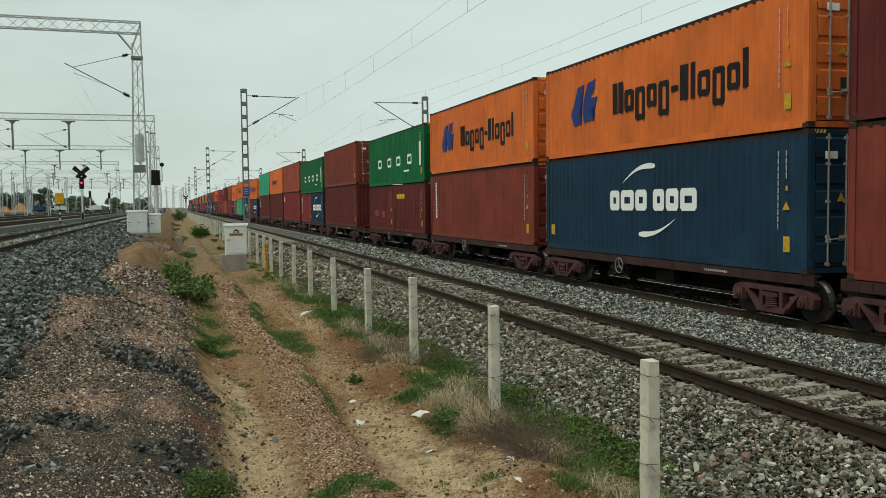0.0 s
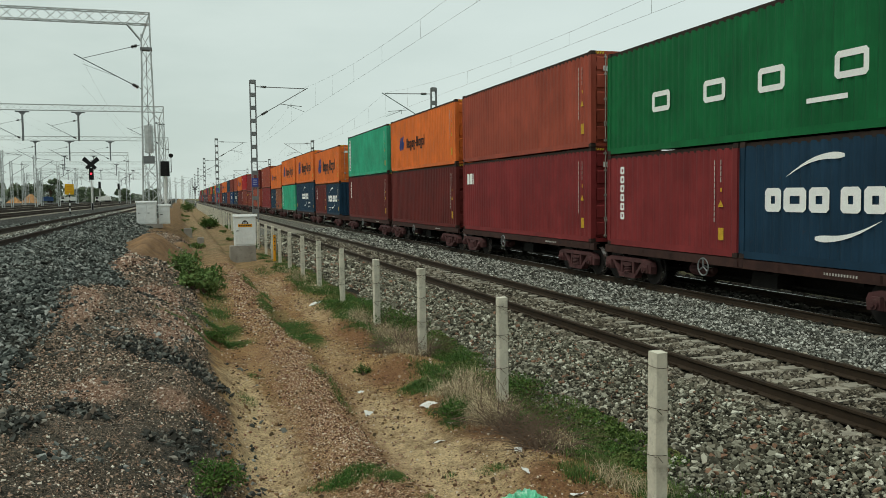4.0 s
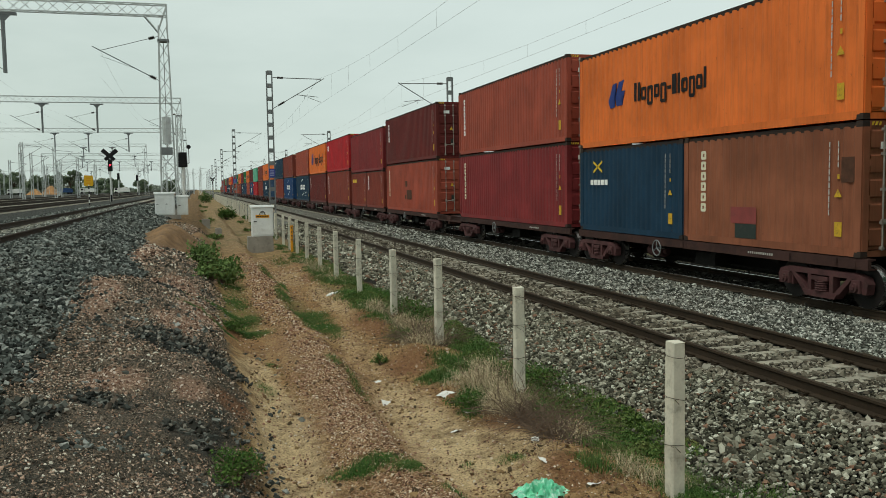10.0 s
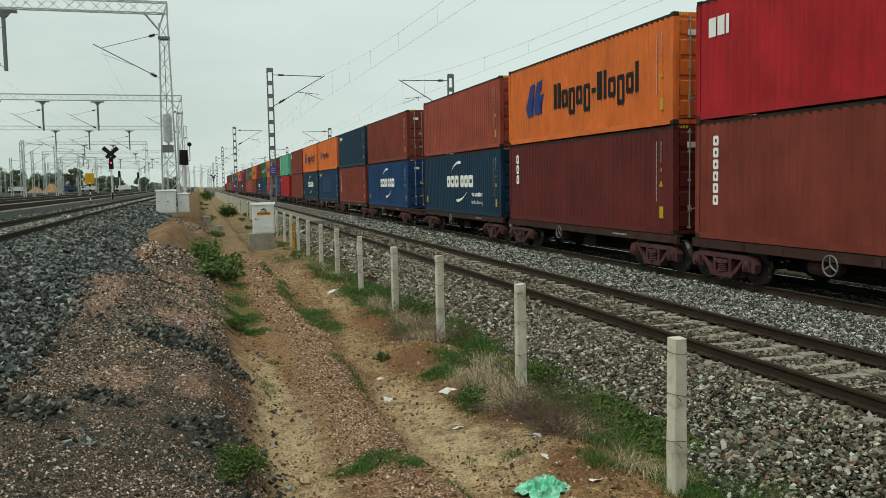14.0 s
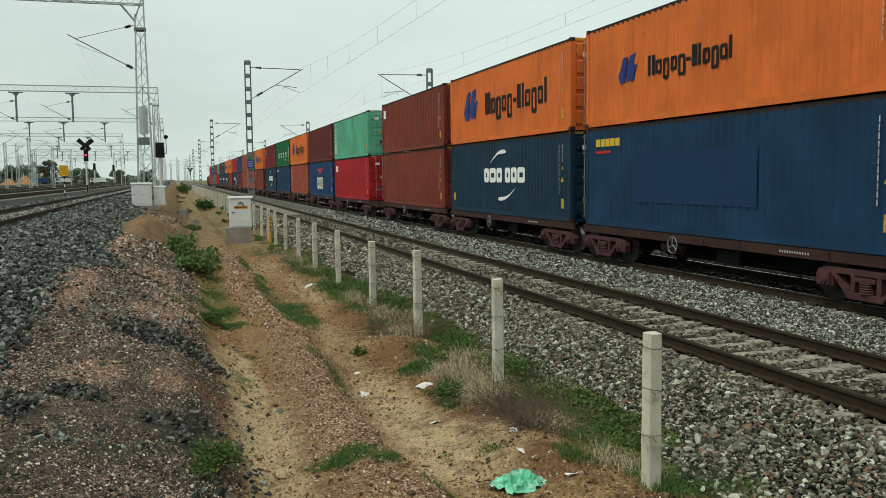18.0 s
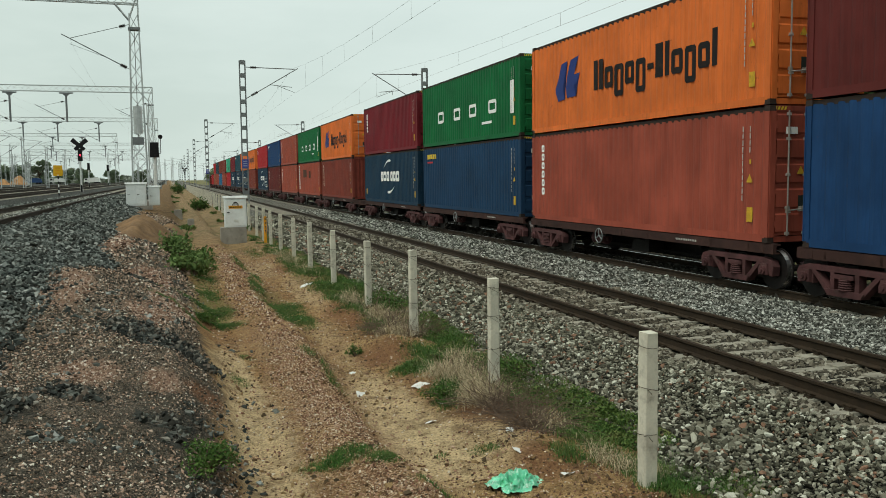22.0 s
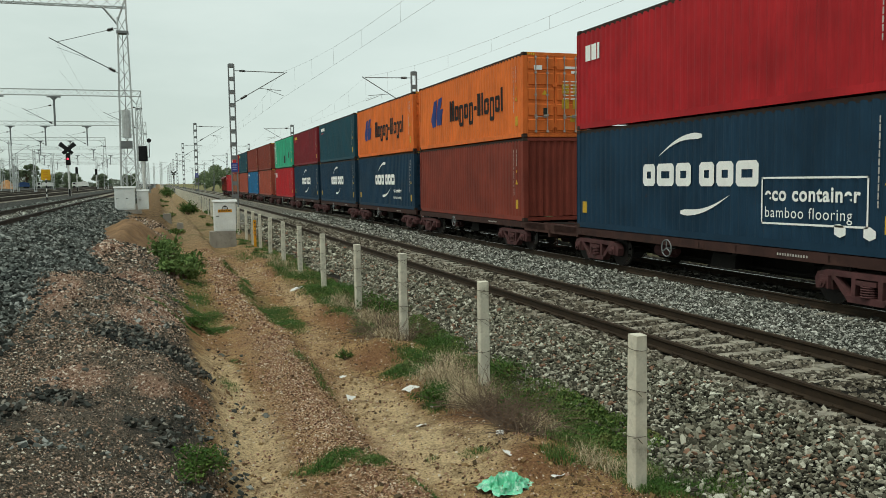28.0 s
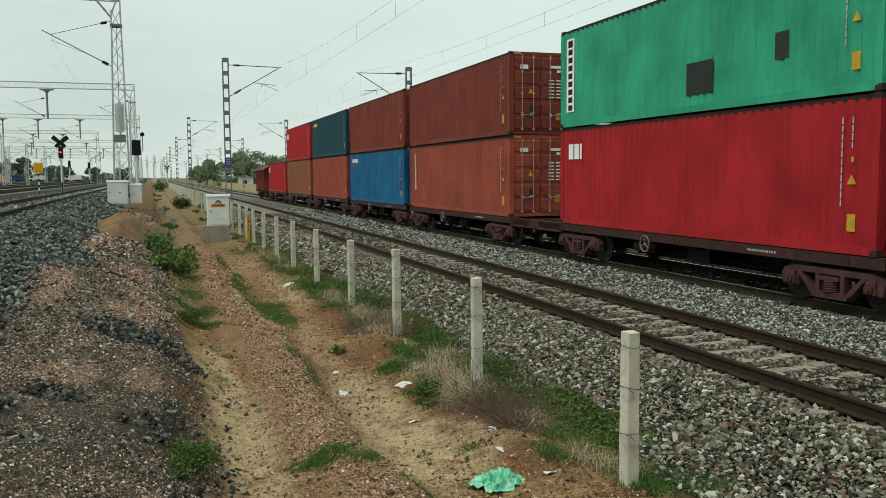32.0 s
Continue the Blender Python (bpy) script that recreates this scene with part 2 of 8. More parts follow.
def ground_material():
    """Soil of the track-side path, gravel of the bank, painted gap shade under ballast and field, by their places
    across the line.
    """
    m, nt, bsdf = nodes_of("ground")
    tc = nt.nodes.new("ShaderNodeTexCoord")
    sep = nt.nodes.new("ShaderNodeSeparateXYZ")
    nt.links.new(tc.outputs["Object"], sep.inputs[0])
    v = tc.outputs["Object"]
    sx, sy = sep.outputs["X"], sep.outputs["Y"]
    wob = mathn(nt, "MULTIPLY", mathn(nt, "SUBTRACT", tex_noise(nt, v, 0.55, 5.0, 0.65), 0.5), 2.4)
    wob2 = mathn(nt, "MULTIPLY", mathn(nt, "SUBTRACT", tex_noise(nt, v, 2.5, 5.0, 0.7), 0.5), 1.0)
    wob3 = mathn(nt, "MULTIPLY", mathn(nt, "SUBTRACT", tex_noise(nt, v, 6.0, 5.0, 0.75), 0.5), 1.6)
    x = mathn(nt, "ADD", sx, mathn(nt, "ADD", wob, wob2))
    big, mid, fine = tex_noise(nt, v, 0.6, 5.0), tex_noise(nt, v, 4.0, 6.0, 0.7), tex_noise(nt, v, 38.0, 4.0, 0.7)
    grit, blot = tex_noise(nt, v, 110.0, 3.0, 0.7), tex_noise(nt, v, 1.4, 6.0, 0.7)

    def blob(cx, cy, rx, ry, most=1.0):
        """A ragged patch of ground."""
        dx = mathn(nt, "DIVIDE", mathn(nt, "SUBTRACT", sx, cx), rx)
        dy = mathn(nt, "DIVIDE", mathn(nt, "SUBTRACT", sy, cy), ry)
        d = mathn(nt, "ADD", mathn(nt, "MULTIPLY", dx, dx), mathn(nt, "MULTIPLY", dy, dy))
        return ramp2(nt, mathn(nt, "ADD", d, wob3), 0.35, 1.15, most, 0.0)

    crumbs, crumb_relief = grains(nt, v, 62.0, [(0.12, 0.068, 0.03), (0.5, 0.34, 0.17), (0.38, 0.235, 0.11), (0.22, 0.13, 0.06), (0.6, 0.44, 0.24), (0.15, 0.085, 0.04), (0.44, 0.28, 0.135)])
    clods, clod_relief = grains(nt, v, 21.0, [(0.2, 0.115, 0.055), (0.42, 0.28, 0.14), (0.3, 0.18, 0.085), (0.5, 0.36, 0.19), (0.25, 0.14, 0.066)])
    soil = mixc(nt, ramp2(nt, big, 0.38, 0.62), (0.45, 0.26, 0.11), (0.72, 0.48, 0.22))
    soil = mixc(nt, 0.4, soil, crumbs)
    soil = mixc(nt, ramp2(nt, mid, 0.42, 0.6, 0, 0.45), soil, clods)
    soil = mixc(nt, ramp2(nt, blot, 0.46, 0.6, 0, 0.7), soil, (0.34, 0.17, 0.068))
    pale = mixc(nt, ramp2(nt, fine, 0.42, 0.66), (0.82, 0.63, 0.37), (0.54, 0.39, 0.215))
    pale = mixc(nt, ramp2(nt, tex_noise(nt, v, 3.2, 5.0, 0.7), 0.5, 0.64, 0, 0.6), pale, (0.33, 0.24, 0.13))
    sandy = ((0.82, 9.0, 0.36, 3.6, 0.85), (0.72, 12.0, 0.3, 1.2, 0.7), (2.5, 9.6, 0.45, 2.6, 0.75), (2.75, 8.2, 0.8, 1.0, 0.65), (2.6, 14.5, 0.3, 3.0, 0.35), (3.1, 21.0, 0.35, 3.5, 0.5), (2.7, 27.0, 0.5, 3.0, 0.4))
    for p in sandy:
        soil = mixc(nt, blob(*p), soil, pale)
    mossy = mixc(nt, ramp2(nt, fine, 0.4, 0.6), (0.1, 0.13, 0.03), (0.3, 0.25, 0.1))
    for p in ((0.78, 11.3, 0.16, 0.7, 0.65), (0.75, 18.5, 0.5, 2.4, 0.75), (0.8, 24.0, 0.4, 3.0, 0.6), (2.15, 19.5, 0.4, 4.0, 0.6), (3.7, 22.0, 0.5, 7.0, 0.6)):
        soil = mixc(nt, blob(*p), soil, mossy)
    soil = mixc(nt, ramp2(nt, mid, 0.5, 0.66, 0, 0.7), soil, (0.15, 0.085, 0.042))
    soil = mixc(nt, ramp2(nt, fine, 0.5, 0.66, 0, 0.85), soil, (0.085, 0.047, 0.024))
    soil = mixc(nt, ramp2(nt, tex_noise(nt, v, 14.0, 5.0, 0.75), 0.54, 0.64, 0, 0.75), soil, (0.13, 0.066, 0.033))
    soil = mixc(nt, ramp2(nt, grit, 0.57, 0.7, 0, 0.6), soil, (0.62, 0.48, 0.29))
    for p in sandy[:4]:
        soil = mixc(nt, mathn(nt, "MULTIPLY", blob(*p), ramp2(nt, mid, 0.4, 0.6, 0.65, 0.15)), soil, pale)
    far_soil = mixc(nt, ramp2(nt, mid, 0.4, 0.62), (0.34, 0.24, 0.13), (0.17, 0.12, 0.065))
    far_soil = mixc(nt, ramp2(nt, tex_noise(nt, v, 0.9, 5.0, 0.7), 0.5, 0.62, 0, 0.7), far_soil, (0.09, 0.105, 0.035))
    soil = mixc(nt, ramp2(nt, sy, 26.0, 44.0, 0.0, 0.9), soil, far_soil)
    gritty, grit_relief = grains(nt, v, 70.0, [(0.03, 0.028, 0.024), (0.19, 0.145, 0.11), (0.075, 0.07, 0.056), (0.36, 0.265, 0.205), (0.05, 0.047, 0.038), (0.25, 0.2, 0.145), (0.095, 0.088, 0.07), (0.15, 0.125, 0.092), (0.55, 0.46, 0.37), (0.04, 0.037, 0.031)])
    finer, finer_relief = grains(nt, v, 155.0, [(0.034, 0.031, 0.025), (0.22, 0.17, 0.125), (0.085, 0.078, 0.06), (0.33, 0.26, 0.19), (0.11, 0.097, 0.074), (0.45, 0.34, 0.255)])
    gravel = mixc(nt, ramp2(nt, mid, 0.45, 0.55), gritty, finer)
    gravel = mixc(nt, ramp2(nt, blot, 0.46, 0.6, 0, 0.62), gravel, mixc(nt, ramp2(nt, fine, 0.4, 0.6), (0.025, 0.028, 0.024), (0.105, 0.108, 0.088)))
    gravel = mixc(nt, 0.22, gravel, (0.024, 0.017, 0.01))
    pink = mixc(nt, ramp2(nt, grit, 0.4, 0.6), (0.2, 0.12, 0.08), (0.55, 0.36, 0.255))
    for p in PINK:
        gravel = mixc(nt, blob(*p, 0.75), gravel, pink)
    for p in SPILL:
        gravel = mixc(nt, blob(*p, 0.6), gravel, mixc(nt, ramp2(nt, fine, 0.35, 0.7), (0.012, 0.014, 0.013), (0.05, 0.055, 0.05)))
    brown = mixc(nt, ramp2(nt, mid, 0.42, 0.62), (0.26, 0.16, 0.078), (0.1, 0.068, 0.038))
    gravel = mixc(nt, ramp2(nt, mathn(nt, "ADD", sy, mathn(nt, "MULTIPLY", wob, 4.0)), 35.0, 44.0), gravel, brown)
    # near-black under ballast: shade of the gaps between stones, put into the colour
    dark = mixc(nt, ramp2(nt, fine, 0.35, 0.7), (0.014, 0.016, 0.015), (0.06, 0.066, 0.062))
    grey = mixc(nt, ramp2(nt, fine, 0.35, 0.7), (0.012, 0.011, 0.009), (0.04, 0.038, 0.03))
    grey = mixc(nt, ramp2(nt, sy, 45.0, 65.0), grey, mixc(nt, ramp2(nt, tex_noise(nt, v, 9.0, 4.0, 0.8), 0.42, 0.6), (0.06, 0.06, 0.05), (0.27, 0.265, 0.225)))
    field = mixc(nt, ramp2(nt, big, 0.35, 0.65), (0.10, 0.115, 0.04), (0.27, 0.21, 0.11))
    field = mixc(nt, ramp2(nt, mid, 0.4, 0.7, 0, 0.6), field, (0.06, 0.085, 0.025))
    yard = mixc(nt, ramp2(nt, mid, 0.4, 0.66), (0.03, 0.032, 0.03), (0.1, 0.1, 0.088))
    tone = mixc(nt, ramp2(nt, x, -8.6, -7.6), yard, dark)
    tone = mixc(nt, ramp2(nt, mathn(nt, "ADD", sx, mathn(nt, "MULTIPLY", mathn(nt, "ADD", wob, wob2), 0.35)), -1.95, -1.65), tone, gravel)
    tone = mixc(nt, ramp2(nt, mathn(nt, "ADD", sx, mathn(nt, "MULTIPLY", mathn(nt, "ADD", wob, wob2), 0.4)), 0.3, 0.5), tone, soil)
    for p in ((0.3, 9.55, 0.24, 0.36), (0.45, 8.1, 0.17, 0.3), (3.2, 12.9, 0.5, 0.9), (3.4, 9.0, 0.35, 0.6), (3.45, 10.4, 0.4, 0.6), (3.4, 7.3, 0.4, 0.5), (3.3, 17.0, 0.4, 1.5), (0.5, 16.5, 0.4, 1.2), (3.3, 26.0, 0.5, 1.2)):
        tone = mixc(nt, blob(*p, 0.75), tone, mixc(nt, ramp2(nt, fine, 0.4, 0.64), (0.29, 0.135, 0.066), (0.13, 0.062, 0.032)))
    reddish, red_relief = grains(nt, v, 64.0, [(0.07, 0.037, 0.022), (0.46, 0.275, 0.17), (0.19, 0.1, 0.058), (0.6, 0.4, 0.26), (0.3, 0.165, 0.095), (0.11, 0.06, 0.034), (0.78, 0.62, 0.44)])
    mid_x = mathn(nt, "ABSOLUTE", mathn(nt, "SUBTRACT", mathn(nt, "ADD", sx, mathn(nt, "MULTIPLY", wob, 0.3)), 1.66))
    crown = ramp2(nt, mathn(nt, "ADD", mid_x, mathn(nt, "MULTIPLY", wob3, 0.22)), 0.1, 0.75, 0.72, 0.0)
    tone = mixc(nt, mathn(nt, "MULTIPLY", crown, ramp2(nt, mathn(nt, "ADD", sy, wob), 11.5, 17.0, 1.0, 0.25)), tone, reddish)
    edge = mathn(nt, "ADD", mathn(nt, "ADD", sx, mathn(nt, "MULTIPLY", wob, 0.25)), ramp2(nt, sy, 6.8, 8.0, 0.3, 0.0))
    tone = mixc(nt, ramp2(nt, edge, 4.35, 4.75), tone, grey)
    tone = mixc(nt, ramp2(nt, x, 17.0, 20.0), tone, field)
    nt.links.new(tone, bsdf.inputs["Base Color"])
    bsdf.inputs["Roughness"].default_value = 0.95
    bsdf.inputs["Specular IOR Level"].default_value = 0.12
    relief = mathn(nt, "ADD", mathn(nt, "ADD", mathn(nt, "MULTIPLY", fine, 0.55), mid), mathn(nt, "MULTIPLY", grit, 0.2))
    relief = mathn(nt, "SUBTRACT", relief, mathn(nt, "MULTIPLY", grit_relief, 0.35))
    relief = mathn(nt, "SUBTRACT", relief, mathn(nt, "MULTIPLY", clod_relief, 0.3))
    bump(nt, bsdf, relief, 1.0, 0.07)
    return m


M = {
    "ground": ground_material(),
    "ballast": stones("granite_ballast", [(0.0485, 0.0473, 0.0327), (0.163, 0.158, 0.117), (0.0727, 0.0704, 0.0497), (0.267, 0.261, 0.2), (0.194, 0.182, 0.136), (0.0412, 0.0388, 0.0279), (0.364, 0.352, 0.276), (0.133, 0.125, 0.091), (0.243, 0.139, 0.091), (0.219, 0.212, 0.16), (0.0606, 0.0582, 0.0412), (0.615, 0.613, 0.508), (0.102, 0.0992, 0.0727), (0.291, 0.285, 0.221), (0.158, 0.145, 0.105), (0.461, 0.449, 0.358), (0.0485, 0.0461, 0.0327)]),
    "pale_ballast": stones("pale_granite_ballast", [(0.0506, 0.0534, 0.0442), (0.23, 0.236, 0.204), (0.092, 0.0966, 0.0828), (0.405, 0.414, 0.368), (0.0414, 0.0432, 0.0359), (0.175, 0.179, 0.155), (0.644, 0.653, 0.589), (0.0736, 0.0764, 0.0644), (0.313, 0.317, 0.276)]),
    "bed_ballast": stones("dusty_bed_ballast", [(0.0559, 0.0479, 0.0351), (0.144, 0.128, 0.0957), (0.0878, 0.0766, 0.0574), (0.239, 0.216, 0.167), (0.0638, 0.0559, 0.0415), (0.176, 0.156, 0.118), (0.351, 0.327, 0.263)]),
    "dark_ballast": stones("dark_ballast", [(0.0278, 0.0329, 0.0304), (0.108, 0.122, 0.111), (0.202, 0.222, 0.202), (0.0506, 0.0582, 0.0531), (0.316, 0.331, 0.304), (0.146, 0.162, 0.149), (0.0696, 0.0784, 0.0708), (0.0228, 0.0253, 0.0228)]),
    # dark stones beside the train's rails, darkened further to paint in the wagons' shade
    "shade_toned_ballast": stones("shade_toned_ballast", [(0.012, 0.011, 0.009), (0.028, 0.026, 0.022), (0.05, 0.047, 0.04), (0.018, 0.017, 0.014), (0.07, 0.066, 0.057)]),
    "gravel": stones("red_gravel", [(0.0329, 0.0282, 0.0207), (0.395, 0.273, 0.197), (0.0799, 0.0658, 0.0489), (0.583, 0.442, 0.338), (0.0517, 0.0432, 0.032), (0.254, 0.179, 0.122), (0.47, 0.32, 0.235), (0.0376, 0.0338, 0.0263), (0.16, 0.124, 0.0884), (0.75, 0.696, 0.583), (0.0611, 0.0517, 0.0395), (0.376, 0.23, 0.16)]),
    "spill_ballast": stones("spilled_ballast", [(0.016, 0.018, 0.016), (0.05, 0.056, 0.05), (0.1, 0.108, 0.096), (0.028, 0.031, 0.028), (0.17, 0.175, 0.155), (0.07, 0.075, 0.066), (0.12, 0.095, 0.075), (0.035, 0.038, 0.033), (0.26, 0.24, 0.2), (0.018, 0.02, 0.018)]),
    "pink_gravel": stones("pink_gravel", [(0.1, 0.06, 0.042), (0.5, 0.34, 0.25), (0.26, 0.15, 0.105), (0.62, 0.48, 0.37), (0.36, 0.215, 0.15), (0.16, 0.092, 0.066), (0.72, 0.62, 0.52), (0.3, 0.185, 0.13)]),
    "clod": stones("earth_clod", [(0.12, 0.07, 0.032), (0.28, 0.18, 0.085), (0.2, 0.12, 0.055), (0.08, 0.055, 0.03), (0.36, 0.24, 0.115)]),
    "path_gravel": stones("path_gravel", [(0.2, 0.098, 0.062), (0.44, 0.26, 0.175), (0.09, 0.048, 0.03), (0.6, 0.42, 0.3), (0.3, 0.15, 0.098), (0.8, 0.68, 0.53), (0.13, 0.068, 0.044)]),
    "rail": surface("rusty_rail_steel", (0.034, 0.023, 0.014), 0.75, 0.0, 6.0, 0.3, (0.06, 0.036, 0.019), 0.4),
    "railtop": surface("worn_rail_head", (0.5, 0.48, 0.46), 0.28, 0.9, 6.0, 0.2, (0.1, 0.06, 0.04), 0.3),
    "sleeper": surface("sleeper_concrete", (0.3, 0.28, 0.225), 0.9, 0, 2.0, 0.3, (0.1, 0.085, 0.065), 0.8),
    "post": surface("post_concrete", (0.62, 0.59, 0.485), 0.9, 0, 3.0, 0.15, (0.16, 0.145, 0.11), 0.6, 0.4, 0.006),
    "plinth": surface("plinth_concrete", (0.30, 0.275, 0.235), 0.92, 0, 2.0, 0.2, (0.12, 0.1, 0.08), 0.5),
    "galv": surface("galvanised_steel", (0.52, 0.54, 0.53), 0.55, 0.35, 2.0, 0.18, (0.2, 0.17, 0.15), 0.25),
    "mast": surface("grey_mast_steel", (0.21, 0.22, 0.22), 0.6, 0.3, 2.0, 0.2, (0.12, 0.1, 0.09), 0.3),
    "wire": surface("copper_wire", (0.2, 0.2, 0.19), 0.6, 0.2, 1.0, 0.1),
    "insul": surface("brown_porcelain", (0.03, 0.024, 0.022), 0.35, 0, 2.0, 0.1),
    "cab": surface("silver_grey_paint", (0.8, 0.82, 0.8), 0.55, 0.1, 1.5, 0.08, (0.35, 0.31, 0.27), 0.25, 0.08),
    "black": surface("black_paint", (0.012, 0.012, 0.013), 0.6, 0, 3.0, 0.2),
    "white": surface("white_paint", (0.72, 0.72, 0.68), 0.7, 0, 3.0, 0.1, (0.3, 0.27, 0.23), 0.4),
    "yellow": surface("yellow_paint", (0.75, 0.42, 0.02), 0.6, 0, 3.0, 0.1, (0.3, 0.2, 0.05), 0.3),
    "orange_sign": surface("orange_sign_paint", (0.72, 0.32, 0.02), 0.6, 0, 3.0, 0.1),
    "blue_sign": surface("blue_enamel", (0.03, 0.05, 0.28), 0.5, 0, 3.0, 0.1),
    "bogie": surface("bogie_brown_paint", (0.085, 0.036, 0.036), 0.75, 0.05, 3.0, 0.4, (0.06, 0.045, 0.035), 0.6, 0.3),
    "sill": surface("wagon_maroon_paint", (0.05, 0.024, 0.02), 0.75, 0.05, 2.0, 0.4, (0.1, 0.05, 0.035), 0.45),
    "platform": surface("dusty_maroon_deck", (0.06, 0.027, 0.022), 0.85, 0.0, 2.0, 0.35, (0.12, 0.07, 0.045), 0.6),
    "under": surface("greasy_underframe", (0.007, 0.006, 0.005), 0.85, 0.0, 3.0, 0.3, (0.03, 0.022, 0.018), 0.4),
    "wheel": surface("wheel_steel", (0.02, 0.017, 0.016), 0.55, 0.3, 4.0, 0.25, (0.05, 0.035, 0.028), 0.4),
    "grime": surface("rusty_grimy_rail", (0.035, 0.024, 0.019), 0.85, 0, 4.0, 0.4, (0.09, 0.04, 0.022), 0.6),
    "zinc": surface("lock_rod_zinc", (0.34, 0.3, 0.26), 0.5, 0.4, 5.0, 0.25, (0.16, 0.09, 0.06), 0.5),
    "letter_white": surface("stencil_white", (0.93, 0.93, 0.89), 0.7, 0, 2.0, 0.04, (0.5, 0.48, 0.42), 0.2, 0.05),
    "letter_cream": surface("stencil_cream", (0.74, 0.68, 0.5), 0.7, 0, 2.0, 0.06, (0.35, 0.3, 0.2), 0.3, 0.05),
    "letter_black": surface("stencil_black", (0.012, 0.01, 0.01), 0.7, 0, 2.0, 0.1, (0.2, 0.07, 0.02), 0.15, 0.05),
    "letter_blue": surface("stencil_blue", (0.022, 0.045, 0.20), 0.65, 0, 2.0, 0.1, (0.03, 0.03, 0.06), 0.2, 0.05),
    "letter_yellow": surface("stencil_yellow", (0.72, 0.50, 0.04), 0.65, 0, 2.0, 0.08, (0.3, 0.2, 0.05), 0.2, 0.05),
    "letter_red": surface("stencil_red", (0.52, 0.03, 0.04), 0.65, 0, 2.0, 0.08, (0.2, 0.03, 0.03), 0.2, 0.05),
    "plate_text": surface("faded_plate_text", (0.3, 0.33, 0.5), 0.6, 0, 3.0, 0.1),
    "letter_faint": surface("worn_white_code", (0.5, 0.48, 0.44), 0.7, 0, 6.0, 0.2, (0.12, 0.09, 0.08), 0.8, 0.05),
    "sticker": surface("dirty_yellow_sticker", (0.6, 0.36, 0.03), 0.65, 0, 7.0, 0.15, (0.14, 0.09, 0.04), 0.8, 0.05),
    "patch_brown": surface("repair_brown", (0.085, 0.04, 0.024), 0.85, 0, 5.0, 0.3, (0.16, 0.05, 0.035), 0.6),
    "patch_blue": surface("repainted_blue", (0.01, 0.037, 0.1), 0.7, 0, 1.0, 0.15, (0.015, 0.05, 0.12), 0.3),
    "patch_dark": surface("repair_primer", (0.03, 0.04, 0.035), 0.8, 0, 2.0, 0.2),
    "patch_red": surface("repair_red_oxide", (0.26, 0.06, 0.055), 0.8, 0, 2.0, 0.2),
    "grass": leafage("fresh_grass", (0.026, 0.07, 0.01), (0.08, 0.16, 0.028), (0.2, 0.16, 0.065), 0.22),
    "drygrass": leafage("dry_grass", (0.2, 0.15, 0.085), (0.6, 0.5, 0.32), (0.11, 0.085, 0.05), 0.2),
    "leaf": leafage("shrub_leaf", (0.022, 0.062, 0.01), (0.085, 0.155, 0.028), (0.14, 0.12, 0.03), 0.12),
    "vergeleaf": leafage("verge_weed_leaf", (0.03, 0.075, 0.012), (0.12, 0.17, 0.04), (0.24, 0.18, 0.08), 0.3),
    "treeleaf": leafage("tree_leaf", (0.022, 0.05, 0.014), (0.06, 0.11, 0.028)),
    "broadleaf": leafage("broad_weed_leaf", (0.05, 0.1, 0.022), (0.15, 0.22, 0.065), (0.2, 0.18, 0.07), 0.1),
    # distant leaves: haze of the air is mixed into these pale greens
    "farleaf": leafage("far_leaf_haze_tint", (0.12, 0.17, 0.09), (0.23, 0.29, 0.15), (0.2, 0.19, 0.12), 0.1),
    "yardleaf": leafage("yard_leaf_haze_tint", (0.12, 0.16, 0.1), (0.2, 0.245, 0.15), (0.2, 0.2, 0.13), 0.1),
    "tarp_blue": surface("blue_tarpaulin", (0.03, 0.07, 0.17), 0.6, 0, 1.0, 0.25),
    "clay": surface("orange_clay", (0.4, 0.22, 0.1), 0.95, 0, 0.8, 0.3, (0.2, 0.12, 0.06), 0.5, 0.6, 0.05, 8.0),
    # skyline leaves, greyed furthest to carry painted haze
    "hazeleaf": leafage("skyline_leaf_haze_tint", (0.16, 0.185, 0.15), (0.25, 0.275, 0.215), (0.25, 0.24, 0.19), 0.1),
    "bark": surface("bark", (0.09, 0.065, 0.045), 0.95, 0, 3.0, 0.3, (0.04, 0.03, 0.02), 0.4, 0.6, 0.02),
    "twig": surface("dry_twig", (0.15, 0.105, 0.075), 0.95, 0, 3.0, 0.3),
    "sand": surface("brown_sand", (0.21, 0.125, 0.063), 0.97, 0, 1.6, 0.35, (0.11, 0.07, 0.045), 0.75, 1.0, 0.06, 14.0),
    "plastic": surface("green_plastic", (0.17, 0.62, 0.39), 0.35, 0, 9.0, 0.3, (0.78, 0.9, 0.82), 0.95, 0.1, 0.004, 20.0),
    "paper": surface("litter_white", (0.75, 0.74, 0.7), 0.8, 0, 5.0, 0.1),
    "wallwash": surface("ochre_wall", (0.48, 0.40, 0.24), 0.9, 0, 0.5, 0.15),
    "house": surface("pale_plaster", (0.62, 0.60, 0.55), 0.9, 0, 0.3, 0.15),
}
glow, glow_nt, glow_bsdf = nodes_of("red_signal_light")
glow_bsdf.inputs["Base Color"].default_value = (0.5, 0.01, 0.02, 1)
glow_bsdf.inputs["Emission Color"].default_value = (1.0, 0.03, 0.06, 1)
glow_bsdf.inputs["Emission Strength"].default_value = 3.0
M["red_light"] = glow

